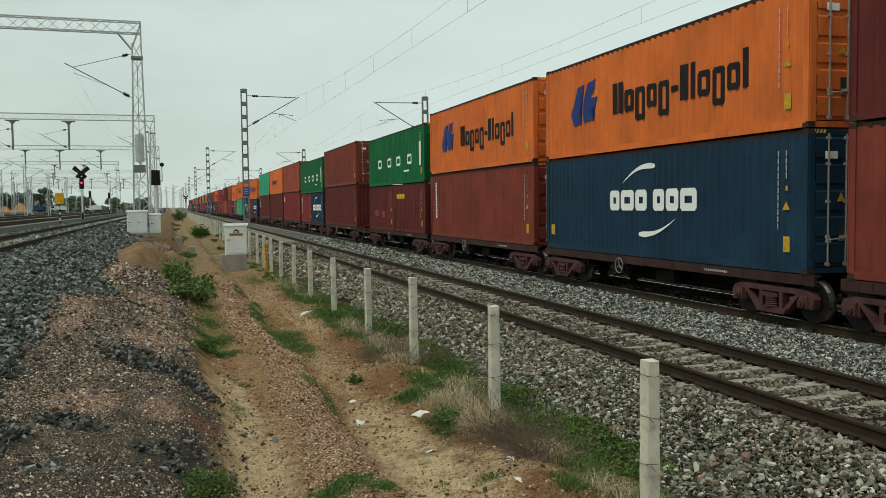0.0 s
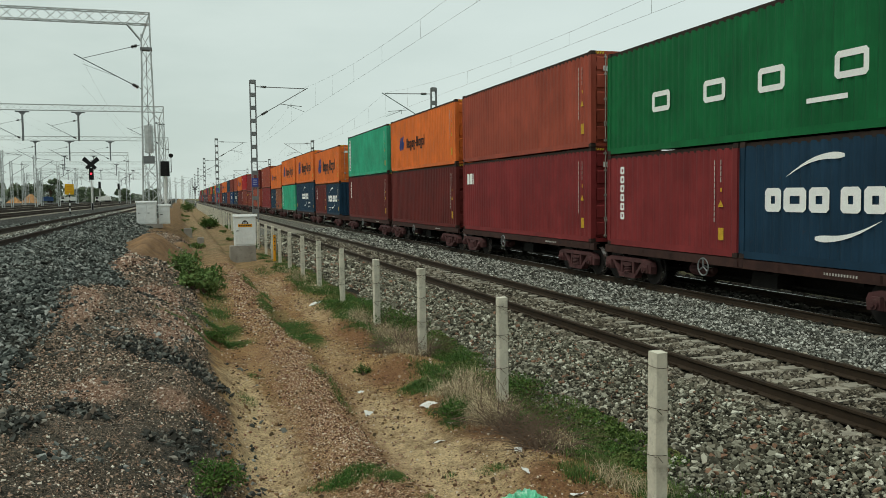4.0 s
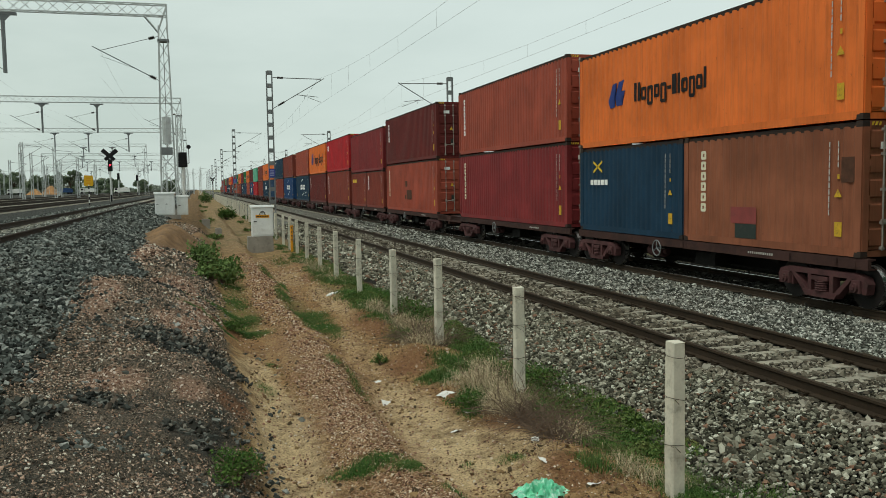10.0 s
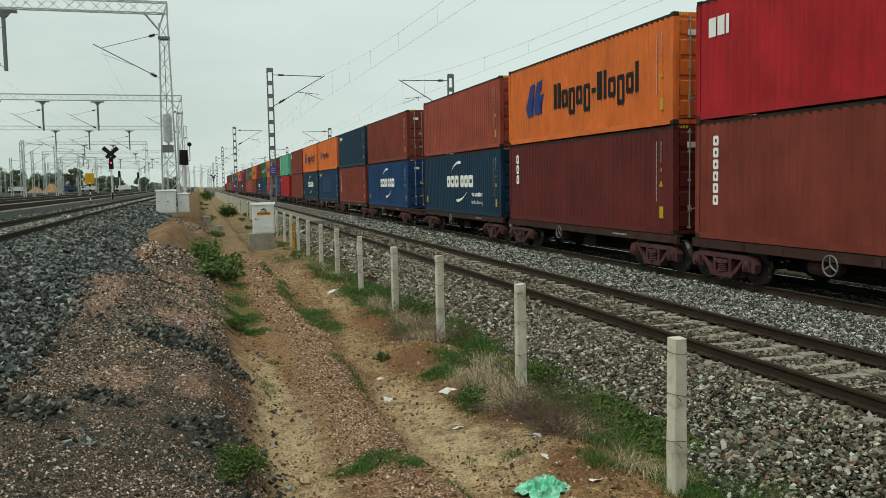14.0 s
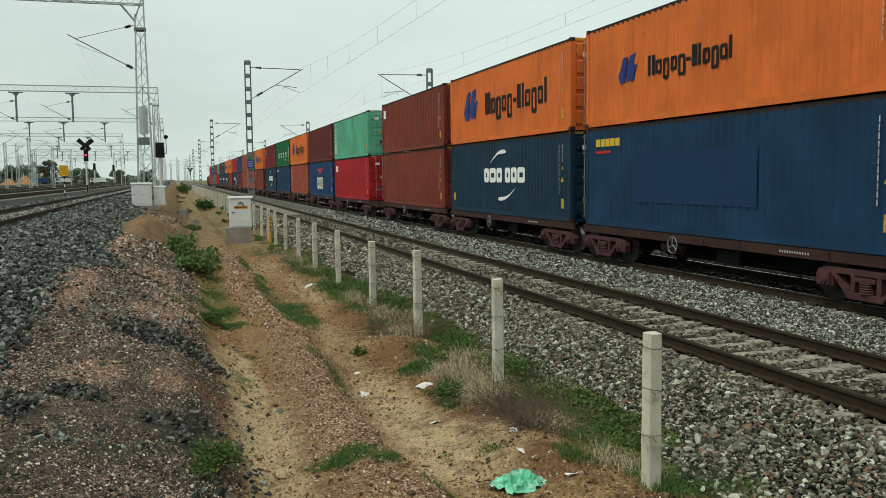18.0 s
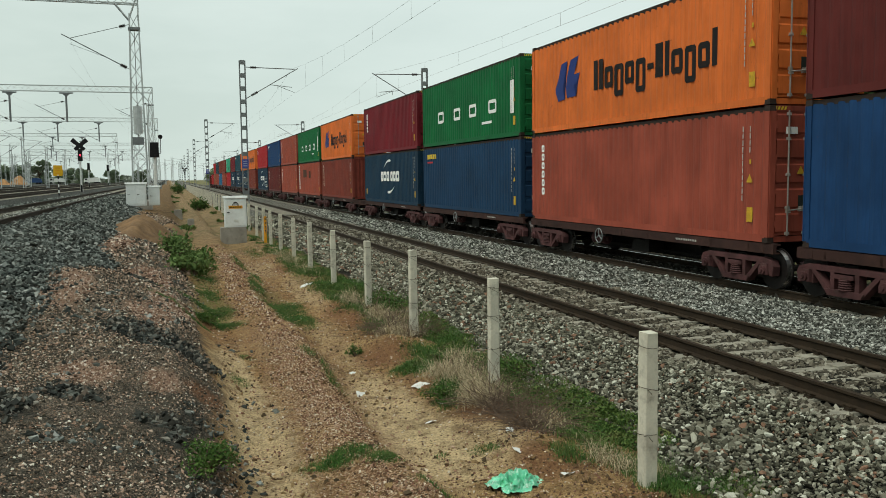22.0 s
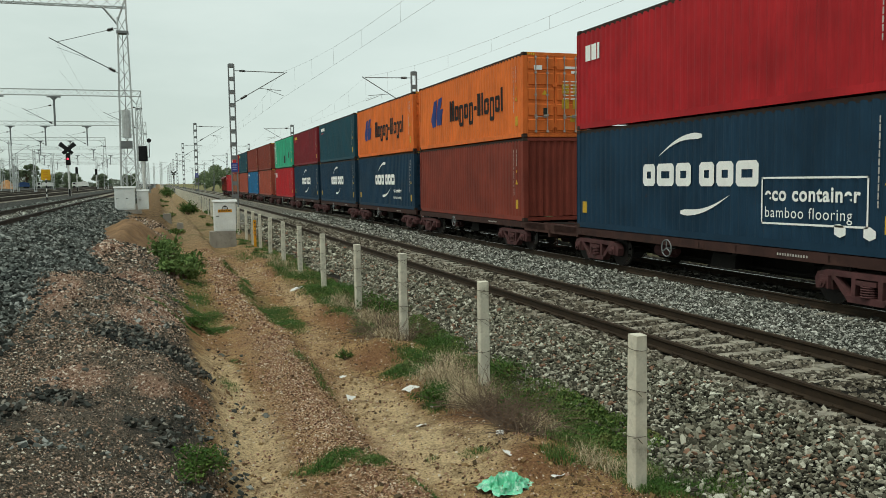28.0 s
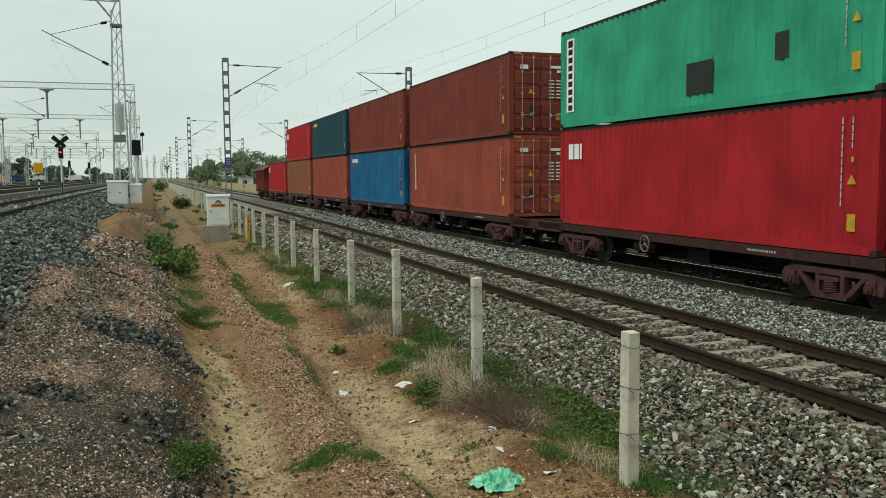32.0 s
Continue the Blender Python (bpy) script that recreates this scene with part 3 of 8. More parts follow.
PAINT = {
    "orange": paint("paint_orange", (0.72, 0.168, 0.036), 0.5, 0.16),
    "navy": paint("paint_navy", (0.0115, 0.038, 0.07)),
    "blue": paint("paint_blue", (0.012, 0.05, 0.14)),
    "denim": paint("paint_dull_blue", (0.012, 0.044, 0.098)),
    "skyblue": paint("paint_steel_blue", (0.0146, 0.127, 0.273)),
    "teal": paint("paint_slate_blue", (0.0145, 0.064, 0.088)),
    "green": paint("paint_dark_green", (0.008, 0.13, 0.04), 0.35),
    "mint": paint("paint_sea_green", (0.042, 0.365, 0.21), 0.8),
    "seafoam": paint("paint_faded_sea_green", (0.12, 0.42, 0.27), 0.85),
    "maroon": paint("paint_maroon", (0.122, 0.022, 0.019)),
    "brown": paint("paint_red_brown", (0.2, 0.042, 0.028)),
    "brownred": paint("paint_brown_red", (0.21, 0.03, 0.031)),
    "brick": paint("paint_brick", (0.32, 0.07, 0.043)),
    "tan": paint("paint_light_brown", (0.256, 0.0897, 0.047)),
    "red": paint("paint_red", (0.4, 0.018, 0.024), 0.3),
    "crimson": paint("paint_crimson", (0.171, 0.0154, 0.0222)),
}
# ---------------------------------------------------------------- mesh helpers
def box(bm, x0, x1, y0, y1, z0, z1, taper=0.0):
    """A box; taper draws its top in on all sides."""
    vs = [bm.verts.new(p) for p in ((x0, y0, z0), (x1, y0, z0), (x1, y1, z0), (x0, y1, z0),
                                    (x0 + taper, y0 + taper, z1), (x1 - taper, y0 + taper, z1), (x1 - taper, y1 - taper, z1), (x0 + taper, y1 - taper, z1))]
    for f in ((3, 2, 1, 0), (4, 5, 6, 7), (0, 1, 5, 4), (1, 2, 6, 5), (2, 3, 7, 6), (3, 0, 4, 7)):
        bm.faces.new([vs[i] for i in f])
    return vs


def tube(bm, p, q, r, n=8, r2=None):
    """A round bar from p to q."""
    p, q = Vector(p), Vector(q)
    d = (q - p).normalized()
    a = d.orthogonal().normalized()
    b = d.cross(a)
    r2 = r if r2 is None else r2
    lo, hi = [], []
    for i in range(n):
        w = a * math.cos(2 * math.pi * i / n) + b * math.sin(2 * math.pi * i / n)
        lo.append(bm.verts.new(p + w * r))
        hi.append(bm.verts.new(q + w * r2))
    for i in range(n):
        bm.faces.new((lo[i], lo[(i + 1) % n], hi[(i + 1) % n], hi[i]))
    bm.faces.new(lo[::-1])
    bm.faces.new(hi)


def extrude_outline(bm, outline, axis, a, b):
    """A prism: the outline in the two other axes, drawn from a to b along the axis."""
    def at(p, w):
        return {"x": (w, p[0], p[1]), "y": (p[0], w, p[1]), "z": (p[0], p[1], w)}[axis]
    lo = [bm.verts.new(at(p, a)) for p in outline]
    hi = [bm.verts.new(at(p, b)) for p in outline]
    n = len(outline)
    for i in range(n):
        bm.faces.new((lo[i], lo[(i + 1) % n], hi[(i + 1) % n], hi[i]))
    bm.faces.new(lo[::-1])
    bm.faces.new(hi)


def ring(bm, centre, axis, radius, thick, n=16, m=6):
    """A torus about an axis."""
    c = Vector(centre)
    d = Vector(axis).normalized()
    a = d.orthogonal().normalized()
    b = d.cross(a)
    loops = []
    for i in range(n):
        out = a * math.cos(2 * math.pi * i / n) + b * math.sin(2 * math.pi * i / n)
        loops.append([bm.verts.new(c + out * (radius + thick * math.cos(2 * math.pi * j / m)) + d * thick * math.sin(2 * math.pi * j / m)) for j in range(m)])
    for i in range(n):
        for j in range(m):
            bm.faces.new((loops[i][j], loops[(i + 1) % n][j], loops[(i + 1) % n][(j + 1) % m], loops[i][(j + 1) % m]))


def mesh_of(name, bm, material, smooth=False):
    bmesh.ops.recalc_face_normals(bm, faces=bm.faces)
    me = bpy.data.meshes.new(name)
    bm.to_mesh(me)
    bm.free()
    me.materials.append(material)
    if smooth:
        me.polygons.foreach_set("use_smooth", [True] * len(me.polygons))
    return me


def hang(name, me, parent=None, m=None, label=""):
    """A mesh as one object, under a thing or part."""
    ob = new(name, me)
    ob.parent = parent
    if m is not None:
        ob.matrix_basis = m
    return tagged(ob, label)


def part(name, bm, material, parent=None, label="", smooth=False, m=None):
    return hang(name, mesh_of(name, bm, material, smooth), parent, m, label)


def thing(name, label, category, group="", m=None, kind=""):
    ob = new(name)
    ob.empty_display_size = 0.2
    if m is not None:
        ob.matrix_basis = m
    return tagged(ob, label, category, group, kind)


def raw_mesh(name, verts, faces_flat, sides, material, smooth=False):
    """A mesh from arrays: verts (n, 3), corner indices, and the number of sides of every face."""
    me = bpy.data.meshes.new(name)
    nf = len(faces_flat) // sides
    me.vertices.add(len(verts))
    me.vertices.foreach_set("co", np.ascontiguousarray(verts, dtype=np.float32).ravel())
    me.loops.add(len(faces_flat))
    me.loops.foreach_set("vertex_index", np.ascontiguousarray(faces_flat, dtype=np.int32))
    me.polygons.add(nf)
    me.polygons.foreach_set("loop_start", np.arange(0, nf * sides, sides, dtype=np.int32))
    me.materials.append(material)
    me.update(calc_edges=True)
    me.polygons.foreach_set("use_smooth", [smooth] * nf)
    return me


# ---------------------------------------------------------------- the lie of the land
RAIL_X, TRAIN_X, LEFT_X = 7.93, 13.22, -5.35      # centre lines of the free track, the train's track and the first yard track
RAIL_Z, TRAIN_Z, LEFT_Z = 0.0, -0.07, 1.37        # tops of their rails
PROFILE = ((-4000, 0.9), (-60, 0.95), (-7.6, 1.02), (-6.9, 1.17), (-3.7, 1.17), (-3.2, 1.13), (-1.8, 0.74), (-0.7, 0.5), (0.0, 0.22), (0.6, -0.26), (0.85, -0.35),
           (1.3, -0.3), (1.65, -0.21), (1.88, -0.225), (2.12, -0.44), (2.28, -0.49), (2.7, -0.45), (3.1, -0.4), (3.35, -0.34), (3.9, -0.36), (4.3, -0.42), (4.6, -0.42), (6.2, -0.21), (6.5, -0.2), (7.0, -0.205), (7.3, -0.218), (8.6, -0.218), (8.9, -0.205), (9.4, -0.2), (10.2, -0.25),
           (11.3, -0.27), (15.0, -0.27), (16.4, -0.6), (20, -0.75), (4000, -0.8))
PX, PZ = np.array([p[0] for p in PROFILE]), np.array([p[1] for p in PROFILE])


WAVES = {}


def smooth_noise(x, y, seed):
    """Cheap rolling unevenness, about -1..1, for arrays."""
    if seed not in WAVES:
        rng = np.random.RandomState(seed)
        WAVES[seed] = []
        for w, a in ((0.9, 0.5), (2.1, 0.28), (4.7, 0.15), (9.5, 0.08)):
            for _ in range(3):
                th, ph = rng.uniform(0, 6.28, 2)
                f = w * rng.uniform(0.7, 1.3)
                WAVES[seed].append((math.cos(th) * f, math.sin(th) * f, ph, a / 1.7))
    z = 0
    for fx, fy, ph, a in WAVES[seed]:
        z = z + a * np.sin(x * fx + y * fy + ph)
    return z


def land(x, y):
    """Height of the ground."""
    x, y = np.asarray(x, float), np.asarray(y, float)
    on_path = np.clip((x - 0.5) / 0.5, 0, 1) * np.clip((3.9 - x) / 0.6, 0, 1)
    z = np.interp(x + on_path * (0.09 * np.sin(y * 0.75 + 0.4) + 0.05 * np.sin(y * 2.3 + 1.0) - 0.04), PX, PZ)
    bank = np.clip((x + 3.4) / 0.8, 0, 1) * np.clip((1.4 - x) / 1.2, 0, 1)
    path = np.clip((x - 0.3) / 0.6, 0, 1) * np.clip((4.7 - x) / 0.8, 0, 1)
    bed = np.clip((x - 4.4) / 0.6, 0, 1) * np.clip((16 - x) / 0.6, 0, 1)
    z = z + smooth_noise(x, y, 3) * (0.10 * bank + 0.06 * path + 0.02 * bed)
    z = z + 0.09 * bank * np.sin(y * 0.55 + 1.0 + x)
    for cx, cy, rx, ry, h in ((3.45, 13.4, 0.45, 0.8, 0.14), (3.55, 9.4, 0.35, 0.7, 0.09), (3.4, 17.2, 0.4, 1.6, 0.09), (-0.2, 15.8, 0.6, 1.6, 0.1), (-0.1, 10.2, 0.5, 0.5, 0.08), (-1.4, 14.5, 0.7, 1.6, 0.08)):
        z = z + h * np.exp(-((x - cx) / rx) ** 2 - ((y - cy) / ry) ** 2)
    near = np.clip((30 - y) / 8, 0, 1) * np.clip((y - 2) / 2, 0, 1)
    z = z + near * (0.016 * bank + 0.012 * path) * smooth_noise(x * 5.3, y * 4.1, 51)
    z = z - near * path * 0.03 * np.abs(smooth_noise(x * 2.6, y * 1.9, 52)) + near * path * 0.008
    z = z + near * bank * 0.04 * (0.5 - np.abs(smooth_noise(x * 2.2, y * 2.0, 53)))
    # trodden, broken edge of the path towards the fence
    z = z + near * 0.07 * np.exp(-((x - 3.3) / 0.5) ** 2) * np.clip(smooth_noise(x * 2.8, y * 1.7, 54), -0.4, 1)
    far = np.clip((np.abs(x) - 20) / 60, 0, 1)
    return z + far * 0.5 * smooth_noise(x * 0.05, y * 0.05, 8)


def land1(x, y):
    return float(land(np.array([x]), np.array([y]))[0])


def make_ground():
    xs = np.concatenate([[-3000, -1200, -500, -250, -120, -70, -45, -30, -20, -14, -10, -8, -7.4, -7], np.arange(-6.8, -2.4, 0.1), np.arange(-2.4, 4.8, 0.05), np.arange(4.8, 6.6, 0.1), np.arange(6.6, 16.5, 0.3), [17, 18, 20, 24, 30, 40, 60, 100, 200, 450, 1000, 3000]])
    ys = [-300.0, -120, -60, -30, -15, -8, -4, -1, 1, 2.5]
    while ys[-1] < 3000:
        y = ys[-1]
        ys.append(y + (0.06 if y < 14 else 0.11 if y < 22 else 0.011 * (y - 22) + 0.11 if y < 80 else 0.06 * y))
    ys = np.array(ys)
    gx, gy = np.meshgrid(xs, ys, indexing="ij")
    verts = np.stack([gx, gy, land(gx, gy)], -1).reshape(-1, 3)
    n = len(ys)
    i, j = np.meshgrid(np.arange(len(xs) - 1), np.arange(n - 1), indexing="ij")
    a = (i * n + j).ravel()
    faces = np.stack([a, a + n, a + n + 1, a + 1], -1).ravel()
    ob = new("ground", raw_mesh("ground", verts, faces, 4, M["ground"], True))
    tagged(ob, "bare sandy track-side ground with gravel banks and fields", "ground", kind="structure")
    return ob


LUMP_V = np.array([(-1, -1, -1), (1, -1, -1), (1, 1, -1), (-1, 1, -1), (-1, -1, 1), (1, -1, 1), (1, 1, 1), (-1, 1, 1)], float) * 0.72
LUMP_F = np.array([(3, 2, 1), (3, 1, 0), (4, 5, 6), (4, 6, 7), (0, 1, 5), (0, 5, 4), (1, 2, 6), (1, 6, 5), (2, 3, 7), (2, 7, 6), (3, 0, 4), (3, 4, 7)])
# the same lump with a raised point on every side, for stones that are seen near
KNOB_V = np.concatenate([LUMP_V, np.array([(0, 0, -1), (0, 0, 1), (0, -1, 0), (1, 0, 0), (0, 1, 0), (-1, 0, 0)]) * 1.02])
KNOB_F = np.array([(a, b, 8 + k) for k, q in enumerate(((3, 2, 1, 0), (4, 5, 6, 7), (0, 1, 5, 4), (1, 2, 6, 5), (2, 3, 7, 6), (3, 0, 4, 7))) for a, b in zip(q, q[1:] + q[:1])])
CHIP_V = np.array([(1, 0, 0), (-1, 0, 0), (0, 1, 0), (0, -1, 0), (0, 0, 1), (0, 0, -1)], float)
CHIP_F = np.array([(0, 2, 4), (2, 1, 4), (1, 3, 4), (3, 0, 4), (2, 0, 5), (1, 2, 5), (3, 1, 5), (0, 3, 5)])


def stone_cloud(name, points, sizes, material, seed, squash=0.66, shape="knob"):
    """Many loose stones in one mesh: broken-faced lumps, each knocked out of shape and turned its own way."""
    tv, tf = {"knob": (KNOB_V, KNOB_F), "lump": (LUMP_V, LUMP_F), "chip": (CHIP_V, CHIP_F)}[shape]
    rng = np.random.RandomState(seed)
    n = len(points)
    v = np.repeat(tv[None], n, 0)
    v = v * rng.uniform(0.6, 1.25, (n, len(tv), 1)) + rng.uniform(-0.24, 0.24, (n, len(tv), 3))
    v = v * rng.uniform(0.62, 1.42, (n, 1, 3))
    v[:, :, 2] *= squash
    ax = rng.uniform(-0.8, 0.8, (n, 2))
    th = rng.uniform(0, 6.283, n)
    c, s = np.cos(th)[:, None], np.sin(th)[:, None]
    x, y, z = v[..., 0].copy(), v[..., 1].copy(), v[..., 2].copy()
    z, y = z * np.cos(ax[:, :1]) + y * np.sin(ax[:, :1]), y * np.cos(ax[:, :1]) - z * np.sin(ax[:, :1])
    z, x = z * np.cos(ax[:, 1:]) + x * np.sin(ax[:, 1:]), x * np.cos(ax[:, 1:]) - z * np.sin(ax[:, 1:])
    v = np.stack([x * c - y * s, x * s + y * c, z], -1) * sizes[:, None, None] + points[:, None, :]
    f = (tf[None] + (np.arange(n) * len(tv))[:, None, None]).ravel()
    return raw_mesh(name, v.reshape(-1, 3), f, 3, material)


def blades(name, roots, heights, lean, width, material, seed):
    """Grass blades: bent two-piece slivers in one mesh."""
    rng = np.random.RandomState(seed)
    n = len(roots)
    th = rng.uniform(0, 6.283, n)
    d = np.stack([np.cos(th), np.sin(th), 0 * th], -1)
    side = np.stack([-np.sin(th), np.cos(th), 0 * th], -1) * (width * rng.uniform(0.6, 1.4, n))[:, None]
    h = heights[:, None]
    up = np.array([0, 0, 1.0])
    bend = (lean * rng.uniform(0.3, 1.3, n))[:, None]
    mid = roots + up * h * 0.55 + d * h * bend * 0.35
    tip = roots + up * h * np.sqrt(np.clip(1 - (bend * 0.8) ** 2, 0.1, 1)) + d * h * bend
    v = np.stack([roots - side, roots + side, mid + side * 0.8, mid - side * 0.8, tip + side * 0.15, tip - side * 0.15], 1).reshape(-1, 3)
    k = (np.arange(n) * 6)[:, None]
    f = np.concatenate([k + np.array([[0, 1, 2, 3]]), k + np.array([[3, 2, 4, 5]])], 1).ravel()
    return raw_mesh(name, v, f, 4, material)


def leaf_cloud(name, centres, sizes, material, seed, flat=0.6):
    """Many leaves in one mesh, each a folded diamond."""
    rng = np.random.RandomState(seed)
    n = len(centres)
    a = rng.normal(size=(n, 3))
    a /= np.linalg.norm(a, axis=1)[:, None]
    nrm = rng.normal(size=(n, 3)) + np.array([0, 0, flat * 2])
    b = np.cross(nrm, a)
    b /= np.linalg.norm(b, axis=1)[:, None] + 1e-9
    s = sizes[:, None]
    up = np.cross(a, b) * s * 0.15
    v = np.stack([centres - a * s, centres + b * s * 0.55 + up, centres + a * s, centres - b * s * 0.55 + up], 1).reshape(-1, 3)
    f = ((np.arange(n) * 4)[:, None] + np.array([[0, 1, 2, 3]])).ravel()
    return raw_mesh(name, v, f, 4, material)


make_ground()

# ---------------------------------------------------------------- tracks
RAIL_OUTLINE = ((-0.034, 0), (0.034, 0), (0.036, -0.03), (0.012, -0.05), (0.011, -0.135), (0.075, -0.155), (0.075, -0.172), (-0.075, -0.172), (-0.075, -0.155), (-0.011, -0.135), (-0.012, -0.05), (-0.036, -0.03))


def sleeper_mesh(name="sleeper"):
    bm = bmesh.new()
    # twin seats with a slightly lower waist
    for y0, y1, w, z in ((-1.375, -0.45, 0.105, 0.0), (-0.45, 0.45, 0.085, -0.025), (0.45, 1.375, 0.105, 0.0)):
        vs = box(bm, y0, y1, -w - 0.03, w + 0.03, -0.22, z)
        for v in vs[4:]:
            v.co.y *= 0.78
    return mesh_of(name, bm, M["sleeper"])


def clip_mesh():
    """Spring clip and its shoulder beside the rail foot."""
    bm = bmesh.new()
    box(bm, 0.085, 0.15, -0.05, 0.05, -0.19, -0.15, 0.012)
    tube(bm, (0.05, -0.05, -0.152), (0.15, -0.045, -0.12), 0.011, 5)
    tube(bm, (0.15, -0.045, -0.12), (0.16, 0.0, -0.105), 0.011, 5)
    tube(bm, (0.16, 0.0, -0.105), (0.14, 0.05, -0.125), 0.011, 5)
    tube(bm, (0.14, 0.05, -0.125), (0.05, 0.045, -0.152), 0.011, 5)
    return mesh_of("rail_clip", bm, M["rail"])


def make_track(name, cx, cz, y0, y1, label, single=(0, 0), top="rail", clips=False, far_step=0.6):
    track = thing(name, label, "railway track", kind="structure", m=pose(cx, 0, cz))
    for s in (-1, 1):
        bm = bmesh.new()
        extrude_outline(bm, [(p[0] + s * 0.872, p[1]) for p in RAIL_OUTLINE], "y", y0, y1)
        part("rail", bm, M["rail"], track)
        if top == "railtop":
            bm = bmesh.new()
            box(bm, s * 0.872 - 0.026, s * 0.872 + 0.026, y0, y1, 0.0005, 0.003)
            part("rail_head", bm, M["railtop"], track, "worn shiny rail head")
    me = sleeper_mesh()
    rng = random.Random(5)
    y = single[0]
    spots = []
    while y < single[1]:
        hang("sleeper", me, track, pose(rng.uniform(-0.02, 0.02), y, -0.178 + rng.uniform(-0.008, 0.004), 0, 0, rng.uniform(-0.6, 0.6)))
        spots.append(y)
        y += 0.61
    if clips:
        cm = clip_mesh()
        for y in spots:
            if 4 < y < 19:
                for s in (-1, 1):
                    hang("rail_clip", cm, track, pose(s * 0.872, y, 0))
                    hang("rail_clip", cm, track, pose(s * 0.872, y, 0, 0, 0, 180))
    rest = [v for v in np.arange(y0 + 1, y1, far_step) if not single[0] - 0.3 <= v < single[1] + 0.3]
    base = [(-1.375, -0.13, -0.24), (1.375, -0.13, -0.24), (1.375, 0.13, -0.24), (-1.375, 0.13, -0.24), (-1.375, -0.1, -0.178), (1.375, -0.1, -0.178), (1.375, 0.1, -0.178), (-1.375, 0.1, -0.178)]
    fs = [(4, 5, 6, 7), (0, 1, 5, 4), (1, 2, 6, 5), (2, 3, 7, 6), (3, 0, 4, 7)]
    v = (np.array(base)[None] + np.stack([0 * np.array(rest), np.array(rest), 0 * np.array(rest)], -1)[:, None]).reshape(-1, 3)
    f = (np.array(fs)[None] + (np.arange(len(rest)) * 8)[:, None, None]).ravel()
    ob = hang("sleepers", raw_mesh("sleepers", v, f, 4, M["sleeper"]), track)
    tagged(ob, "rows of concrete sleepers", kind="stuff")
    return track


make_track("track_free", RAIL_X, RAIL_Z, -120, 900, "empty broad-gauge track with rusty rails on pale concrete sleepers", (3, 62), "rail", True)
make_track("track_train", TRAIN_X, TRAIN_Z, -700, 900, "broad-gauge track under the passing train, dusty concrete sleepers", (5, 30), "railtop")
make_track("track_yard", LEFT_X, LEFT_Z, -60, 900, "rusty yard track on dark ballast with concrete sleepers", (14, 60))
for k, cx in enumerate((-13.2, -18.6, -24.0, -31.0)):
    make_track("track_yard_far", cx, LEFT_Z - 0.1, 20, 900, "further yard track seen low across the ballast", (0, 0), "rail", False, 0.9)
# ---------------------------------------------------------------- containers
L40, L20, WID, HIGH = 12.192, 6.058, 2.438, 2.896
DECK = 0.924
WAVE, RIB = 0.278, 0.028


def tall(length):
    """Height of a container: the long ones are high cubes."""
    return HIGH if length == L40 else 2.591


def wave_breaks(length):
    """Bends of the corrugated side, from end to end: place and depth."""
    out, y = [(0.17, 0.0)], 0.17 + 0.05
    while y + WAVE < length - 0.17:
        out += [(y, 0.0), (y + 0.066, RIB), (y + 0.139, RIB), (y + 0.205, 0.0)]
        y += WAVE
    return out + [(length - 0.17, 0.0)]


def wave_depth(y, length):
    br = wave_breaks(length)
    return float(np.interp(y, [b[0] for b in br], [b[1] for b in br]))


def sheet(bm, length, side):
    """A corrugated side wall between the rails."""
    lo, hi = [], []
    for y, d in wave_breaks(length):
        x = side * (1.196 - d)
        lo.append(bm.verts.new((x, y, 0.15)))
        hi.append(bm.verts.new((x, y, tall(length) - (0.09 if d == 0 else 0.108))))
    for i in range(len(lo) - 1):
        bm.faces.new((lo[i], lo[i + 1], hi[i + 1], hi[i]))


CMESH = {}


